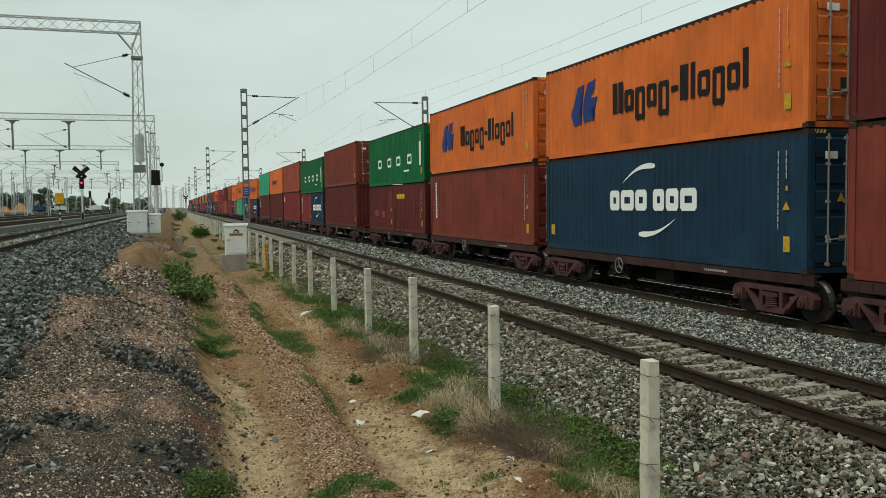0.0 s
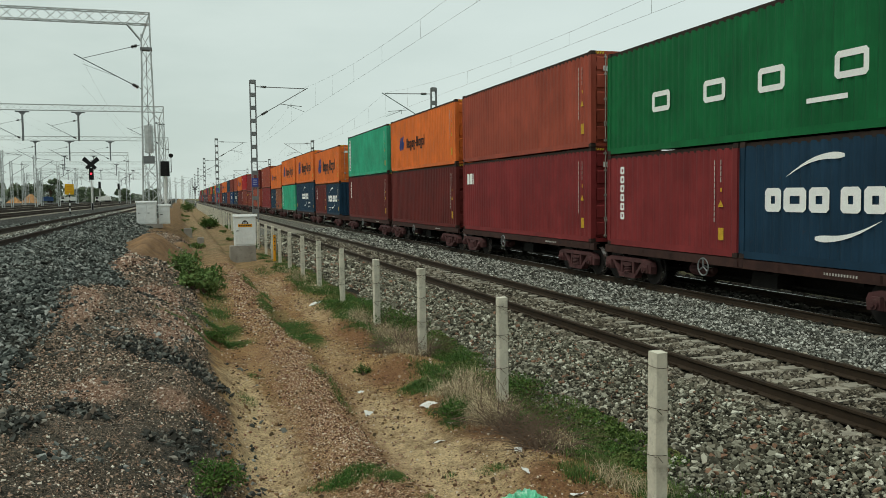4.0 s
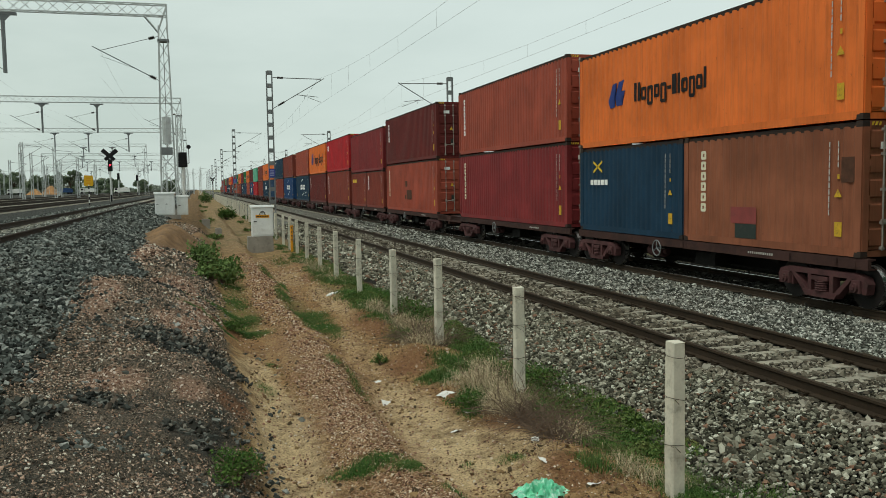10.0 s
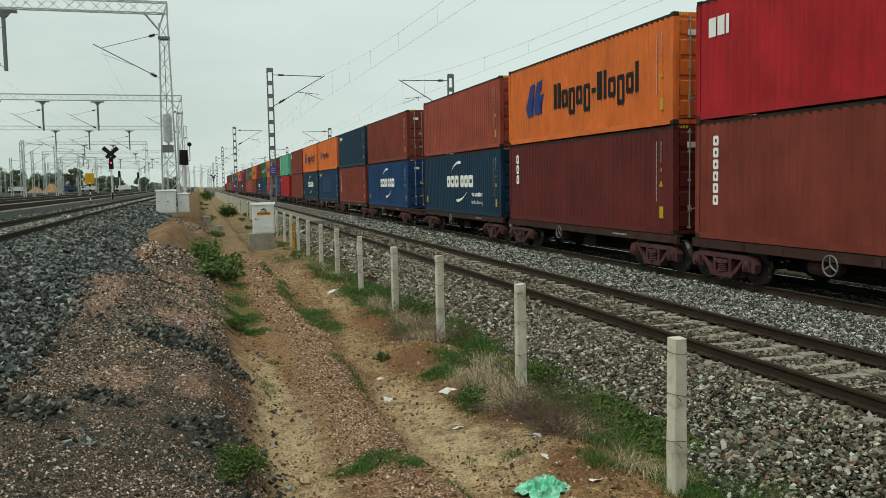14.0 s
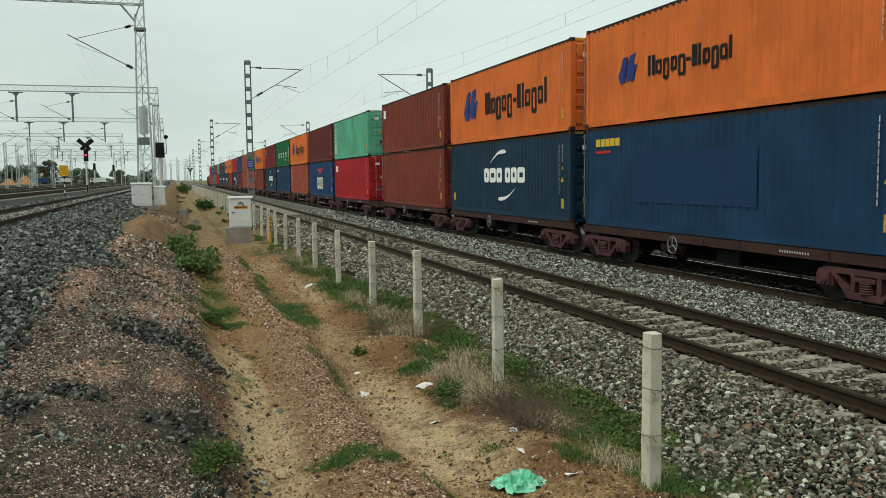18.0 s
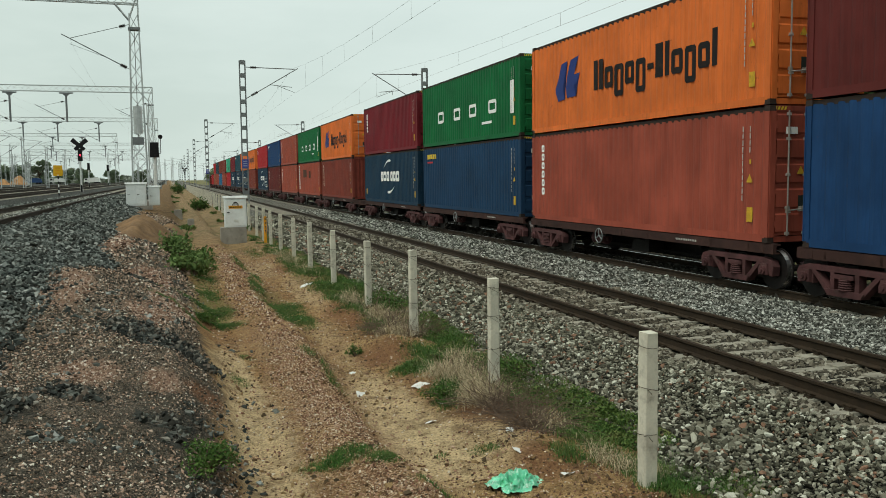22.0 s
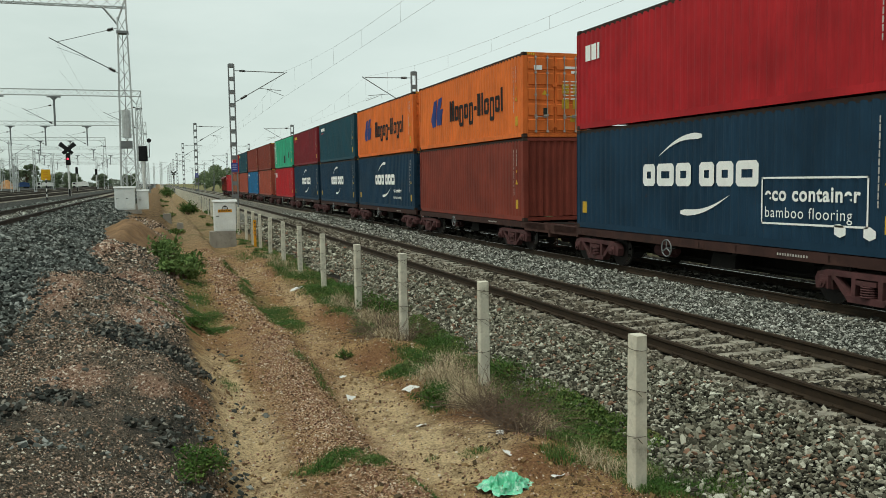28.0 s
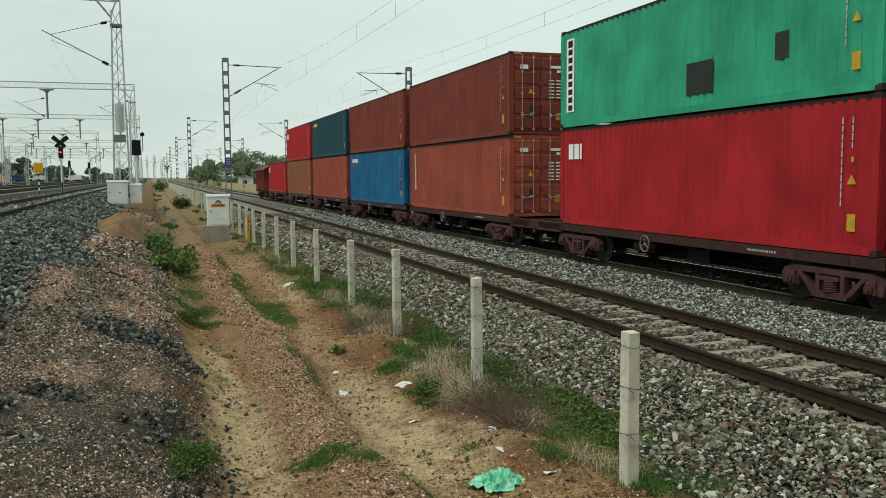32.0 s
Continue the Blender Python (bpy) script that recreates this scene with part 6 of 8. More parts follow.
def insulator(bm, p, q, r=0.085):
    p, q = Vector(p), Vector(q)
    n = 6
    for i in range(n):
        a, b = p.lerp(q, i / n), p.lerp(q, (i + 0.75) / n)
        tube(bm, a, b, r, 8, r * 0.6)
    tube(bm, p, q, r * 0.45, 6)


def make_mast(x, y, side, top, flat=True, sign=False):
    """Battened twin-channel mast with its cantilever; side +1 reaches to the right."""
    z0 = land1(x, y) - 0.1
    m = thing("overhead_line_mast", "grey battened steel mast carrying the overhead line bracket", "mast", "masts of the overhead line", m=pose(x, y, 0))
    for s in (-1, 1):
        bm = bmesh.new()
        box(bm, s * 0.17 - 0.035, s * 0.17 + 0.035, -0.1, 0.1, z0, top)
        part("channel", bm, M["mast"], m)
    n = int((top - z0) / 0.86)
    me = None
    for i in range(n + 1):
        z = z0 + 0.4 + i * (top - z0 - 0.5) / n
        if me is None:
            bm = bmesh.new()
            box(bm, -0.14, 0.14, -0.105, 0.105, -0.13, 0.13)
            me = mesh_of("batten", bm, M["mast"])
        hang("batten", me, m, pose(0, 0, z))
    bm = bmesh.new()
    box(bm, -0.5, 0.5, -0.5, 0.5, z0 - 0.3, z0 + 0.35, 0.05)
    part("footing", bm, M["plinth"], m)
    reach = 3.3
    tip = Vector((side * reach, 0, top - 0.45))
    for za, zb, name in ((top - 0.4, None, "stay_tube"), (top - 2.36, None, "bracket_tube")):
        bm = bmesh.new()
        a = Vector((side * 0.2, 0, za))
        end = tip + Vector((side * 0.2, 0, 0.05)) if name == "bracket_tube" else tip
        tube(bm, a + (end - a) * 0.22, end, 0.028, 6)
        tube(bm, a, a + (end - a) * 0.1, 0.025, 6)
        t = part(name, bm, M["mast"], m)
        bm = bmesh.new()
        insulator(bm, a + (end - a) * 0.1, a + (end - a) * 0.22)
        part("insulator", bm, M["insul"], m, "dark ribbed insulator")
    bm = bmesh.new()
    zc = top - 1.95
    tube(bm, (side * 1.7, 0, zc + 0.48), (side * 3.1, 0, zc + 0.35), 0.018, 6)
    tube(bm, (side * 2.2, 0, zc + 0.42), (side * 3.25, 0, zc + 0.02), 0.014, 6)
    tube(bm, (side * 2.2, 0, zc + 0.44), (side * 2.2, 0, zc + 0.2), 0.014, 6)
    part("steady_arm", bm, M["mast"], m)
    if sign:
        bm = bmesh.new()
        box(bm, -0.2, 0.2, -0.125, -0.115, 3.1, 3.65)
        s = part("number_plate", bm, M["blue_sign"], m, "blue enamel mast plate")
        bm = bmesh.new()
        for i in range(3):
            box(bm, -0.13, 0.13, -0.13, -0.125, 3.2 + i * 0.14, 3.27 + i * 0.14)
        part("text_marks", bm, M["plate_text"], s)
    return m


SPAN = 55.3
for k in range(1, 9):
    make_mast(4.66 + (k > 4) * 0.1, 55.6 + (k - 1) * SPAN, 1, 9.85, sign=(k < 3))
    make_mast(16.26, 54.2 + (k - 1) * 53.6, -1, 9.5, sign=False)


def make_wires(x, mast_y, span, top, contact, stagger):
    """Contact wire, catenary and droppers of one track."""
    knots = [mast_y + span * i for i in range(-1, 7)]
    pts, low = [], []
    for i, y0 in enumerate(knots[:-1]):
        for k in range(10):
            u = k / 10
            xs = x + stagger * ((-1) ** i) * (1 - 2 * u)
            pts.append((xs, y0 + span * u, top - 1.05 * 4 * u * (1 - u)))
            low.append((xs, y0 + span * u, contact - 0.04 * 4 * u * (1 - u)))
    w = thing("overhead_wires", "thin dark overhead contact line above the track", "overhead line")
    part("catenary_wire", wire_curve(pts, 0.004), M["wire"], w)
    part("contact_wire", wire_curve(low, 0.004), M["wire"], w)
    for a, b in list(zip(pts, low))[:56]:
        if a[2] - b[2] < 1.55:
            bm = bmesh.new()
            tube(bm, a, b, 0.004, 4)
            part("dropper", bm, M["wire"], w)


make_wires(7.95, 55.6, SPAN, 9.4, 7.75, 0.2)
make_wires(13.2, 54.2, 53.6, 9.1, 7.65, 0.2)


# ---------------------------------------------------------------- yard gantries
def lattice(bm, a, b, wide, deep, bay, r=0.035, pr=0.022, flare=1.0):
    """A four-boom lattice girder from a to b; wide runs along the line (y), deep across it."""
    a, b = Vector(a), Vector(b)
    d = (b - a).normalized()
    u = Vector((0, 1, 0))
    v = d.cross(u).normalized()
    n = max(2, round((b - a).length / bay))
    cs = [(sx * wide / 2, sy * deep / 2) for sx, sy in ((-1, -1), (1, -1), (1, 1), (-1, 1))]
    for p, q in cs:
        off = u * p + v * q
        tube(bm, a + off * flare, b + off, r, 4)
    for i in range(n):
        for j in range(4):
            k = (j + 1) % 4
            o0, o1 = u * cs[j][0] + v * cs[j][1], u * cs[k][0] + v * cs[k][1]
            if (i + j) % 2:
                o0, o1 = o1, o0
            k0, k1 = flare + (1 - flare) * i / n, flare + (1 - flare) * (i + 1) / n
            tube(bm, a.lerp(b, i / n) + o0 * k0, a.lerp(b, (i + 1) / n) + o1 * k1, pr, 4)


def cantilever(m, x, z_hi, z_lo, reach, z_tip, s):
    """Bracket arm of the yard wires, from a leg or a drop arm."""
    for za, name, ext in ((z_hi, "stay_tube", 0.0), (z_lo, "bracket_tube", 0.5)):
        a, e = Vector((x, 0, za)), Vector((x + s * reach, 0, z_tip))
        e2 = e + (e - a).normalized() * ext
        bm = bmesh.new()
        tube(bm, a, a.lerp(e, 0.08), 0.02, 5)
        tube(bm, a.lerp(e, 0.18), e2, 0.03 if ext else 0.018, 5)
        part(name, bm, M["mast"], m)
        bm = bmesh.new()
        insulator(bm, a.lerp(e, 0.08), a.lerp(e, 0.18), 0.12)
        part("insulator", bm, M["insul"], m, "dark ribbed insulator")
    bm = bmesh.new()
    a, e = Vector((x, 0, z_lo)), Vector((x + s * reach, 0, z_tip))
    tube(bm, a.lerp(e, 0.4), e + Vector((0, 0, -0.32)), 0.014, 4)
    part("steady_arm", bm, M["mast"], m)


def make_gantry(y, x0, x1, drops, near):
    """Lattice portal over the yard tracks, with hanging drop arms and brackets."""
    g = thing("overhead_line_gantry", "pale galvanised lattice portal spanning the yard tracks", "gantry", "gantries over the yard", m=pose(0, y, 0))
    bay = 0.75 if near else 1.5
    for x in (x0, x1):
        bm = bmesh.new()
        lattice(bm, (x, 0, 0.7), (x, 0, 12.4), 0.5, 0.5, 1.0 if near else 1.6, 0.055 if near else 0.05, 0.028, 1.9)
        leg = part("leg", bm, M["galv"], g)
        s = -1 if x == x0 else 1
        bm = bmesh.new()
        for yy in (-0.25, 0.25):
            tube(bm, (x + s * 0.25, yy, 12.0), (x + s * 1.1, yy, 13.05), 0.045, 5)
            tube(bm, (x - s * 0.25, yy, 12.0), (x - s * 0.25, yy, 13.7), 0.045, 5)
            tube(bm, (x + s * 0.25, yy, 12.2), (x - s * 0.25, yy, 13.6), 0.03, 5)
        part("knee_brace", bm, M["galv"], g)
        bm = bmesh.new()
        box(bm, x - 0.34, x + 0.34, -0.34, 0.34, 11.45, 11.6)
        part("collar", bm, M["mast"], leg)
        bm = bmesh.new()
        box(bm, x - 0.65, x + 0.65, -0.65, 0.65, 0.6, 1.15, 0.05)
        part("footing", bm, M["plinth"], leg)
    bm = bmesh.new()
    lattice(bm, (x0 + 0.25, 0, 13.35), (x1 - 0.25, 0, 13.35), 0.5, 0.68, bay, 0.045 if near else 0.05, 0.022)
    part("girder", bm, M["galv"], g)
    cantilever(g, x0 - 0.25, 11.8, 9.07, 3.4, 10.85, -1)
    for x in drops:
        bm = bmesh.new()
        box(bm, x - 0.75, x + 0.75, -0.12, 0.12, 12.75, 12.9)
        extrude_outline(bm, ((x - 0.4, 12.75), (x + 0.4, 12.75), (x + 0.12, 12.45), (x - 0.12, 12.45)), "y", -0.1, 0.1)
        tube(bm, (x, 0, 12.5), (x, 0, 9.4), 0.115, 8)
        part("drop_arm", bm, M["mast"], g, "dark steel drop arm")
        cantilever(g, x - 0.1, 11.9, 9.6, 2.9, 11.2, -1)
    return g


G = [55.5 + 55.4 * i for i in range(9)]
make_gantry(G[0], -1.67, -34.0, (-10.56, -16.2, -21.6, -27.0), True)
make_gantry(G[1], -1.8, -34.0, (-11.3, -17.4, -22.6, -28.0), True)
make_gantry(G[2], -1.9, -36.0, (-11.75, -18.6, -24.2), False)
make_gantry(G[3], -11.9, -40.0, (-19.5, -26.0), False)
make_gantry(G[4], -9.5, -44.0, (-18.0, -25.5, -33.0), False)
make_gantry(G[5], -7.0, -48.0, (-16.0, -27.0, -38.0), False)
make_gantry(G[6], -5.0, -60.0, (-20.0, -36.0), False)
make_gantry(G[7], -5.0, -75.0, (-25.0, -45.0), False)
make_gantry(G[8], -5.0, -90.0, (-30.0, -55.0), False)
for tx, z in ((-5.35, 10.9), (-13.4, 11.2), (-19.0, 11.2), (-24.5, 11.2)):
    w = thing("overhead_wires", "thin dark overhead contact line above the yard", "overhead line")
    pts, low = [], []
    for i in range(0, 6):
        for k in range(8):
            u = k / 8
            pts.append((tx, G[0] + 55.4 * (i + u), z - 1.0 * 4 * u * (1 - u)))
            low.append((tx, G[0] + 55.4 * (i + u), z - 1.65))
    part("catenary_wire", wire_curve(pts, 0.004), M["wire"], w)
    part("contact_wire", wire_curve(low, 0.004), M["wire"], w)


def make_yard_mast(x, y, top, arm=True, stout=0.4):
    m = thing("yard_mast", "thin grey lattice mast far across the yard", "mast", "far masts of the yard", m=pose(x, y, 0))
    bm = bmesh.new()
    lattice(bm, (0, 0, 0.6), (0, 0, top), stout, stout, 1.2, 0.05, 0.03)
    part("lattice_column", bm, M["galv"], m)
    if not arm:
        return
    bm = bmesh.new()
    tube(bm, (0.2, 0, top - 0.5), (3.0, 0, top - 0.8), 0.03, 5)
    tube(bm, (0.2, 0, top - 2.6), (3.0, 0, top - 0.8), 0.03, 5)
    part("bracket", bm, M["mast"], m)


yrng = random.Random(11)
for i in range(40):
    make_yard_mast(yrng.uniform(-130, -8) if i < 33 else yrng.uniform(-6, 2), yrng.uniform(200, 520), yrng.uniform(8.5, 11.5))

for x, y, top in ((-34.4, 180, 8.6), (-26.8, 150, 10.4), (-28.9, 170, 9.5), (-23.5, 160, 10.0), (-29.6, 210, 9.5), (-21.1, 170, 8.9), (-25.4, 240, 10.6), (-15.0, 240, 9.8), (-8.6, 265, 10.4)):
    make_yard_mast(x, y, top, True, 0.36)

# equipment on and behind the first gantry leg
t = thing("balance_weight", "grey cylindrical tension weight hanging on the gantry leg", "tension weight", m=pose(-1.66, 55.0, 0))
bm = bmesh.new()
tube(bm, (0, 0, 5.2), (0, 0, 6.85), 0.26, 14)
part("weight", bm, M["galv"], t)
bm = bmesh.new()
tube(bm, (0, 0, 6.85), (0, 0, 11.3), 0.02, 5)
tube(bm, (0, 0, 5.2), (0, 0, 4.2), 0.02, 5)
part("rope", bm, M["wire"], t)
bm = bmesh.new()
box(bm, -0.35, 0.3, -0.15, 0.2, 4.55, 5.0)
part("guide_frame", bm, M["mast"], t)


def make_signal(x, y, z, head_z, cross, lit, scale=1.0, half=0.75, label="colour-light signal on a white and black post"):
    s = thing("railway_signal", label, "signal", "signals of the yard", m=pose(x, y, z))
    bm = bmesh.new()
    tube(bm, (0, 0, -0.2), (0, 0, head_z - 0.5), 0.085 * scale, 8)
    part("post", bm, M["white"], s)
    bm = bmesh.new()
    tube(bm, (0, 0, -0.2), (0, 0, 0.9), 0.1 * scale, 8)
    part("post_base", bm, M["black"], s, "black-painted foot")
    bm = bmesh.new()
    box(bm, -0.28 * scale, 0.28 * scale, -0.12, 0.16, head_z - half, head_z + half, 0.03)
    head = part("signal_head", bm, M["black"], s, "black signal head")
    for i, dz in enumerate((-0.6 * half, 0.0, 0.6 * half)):
        bm = bmesh.new()
        tube(bm, (0, -0.12, head_z + dz), (0, -0.32, head_z + dz), 0.15 * scale, 10, 0.16 * scale)
        part("hood", bm, M["black"], head)
        if lit and i == 1:
            bm = bmesh.new()
            tube(bm, (0, -0.325, head_z + dz), (0, -0.33, head_z + dz), 0.12 * scale, 12)
            part("lens", bm, M["red_light"], head, "lit red lens")
    if cross:
        for a in (41, 139):
            bm = bmesh.new()
            d = Vector((math.cos(radians(a)), 0, math.sin(radians(a))))
            c = Vector((0, -0.2, head_z + 1.15))
            n = Vector((-d.z, 0, d.x)) * 0.25
            pts = [c + d * 1.15 + n * 1.1, c + d * 1.15 - n * 1.1, c - d * 0.75 - n * 0.8, c - d * 0.75 + n * 0.8]
            lo = [bm.verts.new(p + Vector((0, 0.03 if a > 90 else 0.08, 0))) for p in pts]
            hi = [bm.verts.new(p - Vector((0, 0.02 if a > 90 else -0.03, 0))) for p in pts]
            for i in range(4):
                bm.faces.new((lo[i], lo[(i + 1) % 4], hi[(i + 1) % 4], hi[i]))
            bm.faces.new(lo)
            bm.faces.new(hi[::-1])
            part("cross_board", bm, M["black"], s, "black crossed board")
    bm = bmesh.new()
    for dx in (-0.14, 0.14):
        tube(bm, (dx, 0.25, 0), (dx, 0.25, head_z + 0.2), 0.02, 5)
    for i in range(int(head_z / 0.45)):
        tube(bm, (-0.14, 0.25, 0.3 + i * 0.45), (0.14, 0.25, 0.3 + i * 0.45), 0.014, 4)
    part("ladder", bm, M["galv"], s)
    return s


make_signal(-10.45, 115.0, 1.0, 4.6, True, True, label="red-lit signal under a black crossed board on a white post")
make_signal(5.65, 330.0, -0.4, 5.2, True, False, label="dark signal with a crossed board beside the far fence")
make_signal(-17.0, 205.0, 0.95, 4.6, False, False)
make_signal(-14.6, 230.0, 0.95, 4.6, False, False)
s2 = make_signal(-0.95, 66.0, 0.85, 3.75, False, False, 1.15, 0.55, "tall signal seen edge-on behind the gantry leg")
bm = bmesh.new()
tube(bm, (0.45, 0, 3.5), (0.45, 0, 4.7), 0.03, 6)
tube(bm, (0.1, 0, 3.5), (0.45, 0, 3.5), 0.03, 6)
part("lamp_arm", bm, M["mast"], s2)
bm = bmesh.new()
tube(bm, (0.45, -0.12, 4.7), (0.45, 0.2, 4.75), 0.16, 12, 0.13)
part("route_lamp", bm, M["black"], s2)
make_yard_mast(-1.35, 76.0, 8.8, False)

# yellow shunting board
t = thing("shunting_board", "yellow board on a black and white banded post", "track sign", m=pose(-10.0, 88.0, 1.0))
bm = bmesh.new()
tube(bm, (0, 0, -0.2), (0, 0, 2.0), 0.06, 8)
part("post", bm, M["white"], t)
for z in (0.0, 0.55, 1.1, 1.6):
    bm = bmesh.new()
    tube(bm, (0, 0, z), (0, 0, z + 0.27), 0.064, 8)
    part("band", bm, M["black"], t, "black band")
bm = bmesh.new()
extrude_outline(bm, ((-0.4, 1.88), (0.36, 1.88), (0.42, 2.1), (0.4, 2.88), (-0.38, 2.9), (-0.42, 2.1)), "y", -0.02, 0.02)
b = part("board", bm, M["yellow"], t)
bm = bmesh.new()
for i in range(3):
    box(bm, -0.25, 0.22, -0.026, -0.02, 2.1 + i * 0.24, 2.2 + i * 0.24)
part("text_marks", bm, M["orange_sign"], b)


# ---------------------------------------------------------------- sand heaps
def make_heap(name, x, y, rx, ry, h, seed, material, label):
    bm = bmesh.new()
    n, m = 44, 18
    rings = []
    for j in range(m + 1):
        k = j / m
        row = []
        angles = [2 * math.pi * i / n for i in range(n)]
        out = [1 + 0.16 * math.sin(3 * a + seed) + 0.08 * math.sin(7 * a + seed * 2) for a in angles]
        px = [x + rx * k * w * math.cos(a) for a, w in zip(angles, out)]
        py = [y + ry * k * w * math.sin(a) for a, w in zip(angles, out)]
        base = land(np.array(px), np.array(py))
        for i, a in enumerate(angles):
            top = h * (math.cos(math.pi * k) + 1) / 2 * (1 + 0.12 * k * math.sin(5 * a + k * 6 + seed))
            lumps = 0.05 * noise.noise(Vector((px[i] * 2.2, py[i] * 1.2, seed))) + 0.03 * noise.noise(Vector((px[i] * 6, py[i] * 4, seed)))
            row.append(bm.verts.new((px[i], py[i], float(base[i]) + top + lumps * (1 - k) - 0.06 * k)))
        rings.append(row)
    for a, b in zip(rings, rings[1:]):
        for i in range(n):
            bm.faces.new((a[i], a[(i + 1) % n], b[(i + 1) % n], b[i]))
    tagged(part(name, bm, M[material], smooth=True), label, "heap")


make_heap("sand_mound", -0.98, 33.0, 1.35, 5.4, 0.62, 1.0, "sand", "heap of brown sand dumped before the cabinets")
make_heap("sand_mound", 0.2, 40.0, 0.9, 3.2, 0.3, 2.3, "sand", "low spread of brown sand at the path's edge")

# ---------------------------------------------------------------- loose stone
def scatter(seed, n, x0, x1, ys, keep=None):
    """Random points on the land; ys: (near, far, bias) where bias over 1 crowds them near."""
    rng = np.random.RandomState(seed)
    x = rng.uniform(x0, x1, n)
    y = ys[0] + (ys[1] - ys[0]) * rng.uniform(0, 1, n) ** ys[2]
    if keep is not None:
        k = keep(x, y, rng)
        x, y = x[k], y[k]
    return x, y, rng


def not_on_rail(cx):
    def keep(x, y, rng):
        d = np.abs(np.abs(x - cx) - 0.872)
        on_sleeper = (np.abs((y - 3.0) / 0.61 - np.round((y - 3.0) / 0.61)) < 0.13) & (np.abs(x - cx) < 1.22)
        return (d > 0.1) & (~on_sleeper | (rng.uniform(0, 1, len(x)) < 0.13))
    return keep


def packed(seed, x0, x1, bands, keep=None):
    """Points set side by side with jitter; bands of (y0, y1, spacing)."""
    rng = np.random.RandomState(seed)
    xs, ys, sp = [], [], []
    for y0, y1, s in bands:
        gx, gy = np.meshgrid(np.arange(x0, x1, s), np.arange(y0, y1, s * 0.87), indexing="ij")
        gx = gx + (np.round((gy - y0) / (s * 0.87)) % 2) * s * 0.5
        gx, gy = (gx + rng.uniform(-0.36, 0.36, gx.shape) * s).ravel(), (gy + rng.uniform(-0.36, 0.36, gy.shape) * s).ravel()
        xs.append(gx)
        ys.append(gy)
        sp.append(np.full(len(gx), s))
    x, y, s = np.concatenate(xs), np.concatenate(ys), np.concatenate(sp)
    if keep is not None:
        k = keep(x, y, rng)
        x, y, s = x[k], y[k], s[k]
    return x, y, s, rng


def lay(name, label, x, y, size, material, seed, lift=0.0, shape="knob", rough=0.35):
    """Stones on the land, some riding on their neighbours."""
    rng = np.random.RandomState(seed + 500)
    z = land(x, y) + size * (0.1 + rough * rng.uniform(-0.6, 1.0, len(x))) + lift
    ob = new(name, stone_cloud(name, np.stack([x, y, z], -1), size, M[material], seed, shape=shape))
    tagged(ob, label, "ballast" if "ballast" in name else "gravel", kind="stuff")
    return ob


def sizes_of(s, rng, lo=0.42, hi=0.92):
    return s * (lo + (hi - lo) * rng.uniform(0, 1, len(s)) ** 1.7)


def single_stone(x, y):
    """Where the stones before the nearest posts are pieces of their own."""
    return (x > 4.75) & (x < 5.75) & (y > 7.0) & (y < 7.82)


def yard_edge(x, y):
    """Where the yard's fresh ballast ends on the bank."""
    return -1.68 + 0.2 * smooth_noise(x, y, 22) - 0.2 * np.exp(-((y - 14.2) / 1.8) ** 2) + 0.45 * np.exp(-((y - 20.0) / 1.8) ** 2) - 0.5 * np.exp(-((y - 7.0) / 1.0) ** 2)


def within(x, y, patches, seed):
    """How deep points lie in ragged patches: 1 at a centre, 0 at the rim and outside."""
    rag = 0.35 * smooth_noise(x * 2.4, y * 2.0, seed)
    d = np.zeros(len(x))
    for cx, cy, rx, ry in patches:
        d = np.maximum(d, 1 - ((x - cx) / rx) ** 2 - ((y - cy) / ry) ** 2 + rag)
    return np.clip(d, 0, 1)


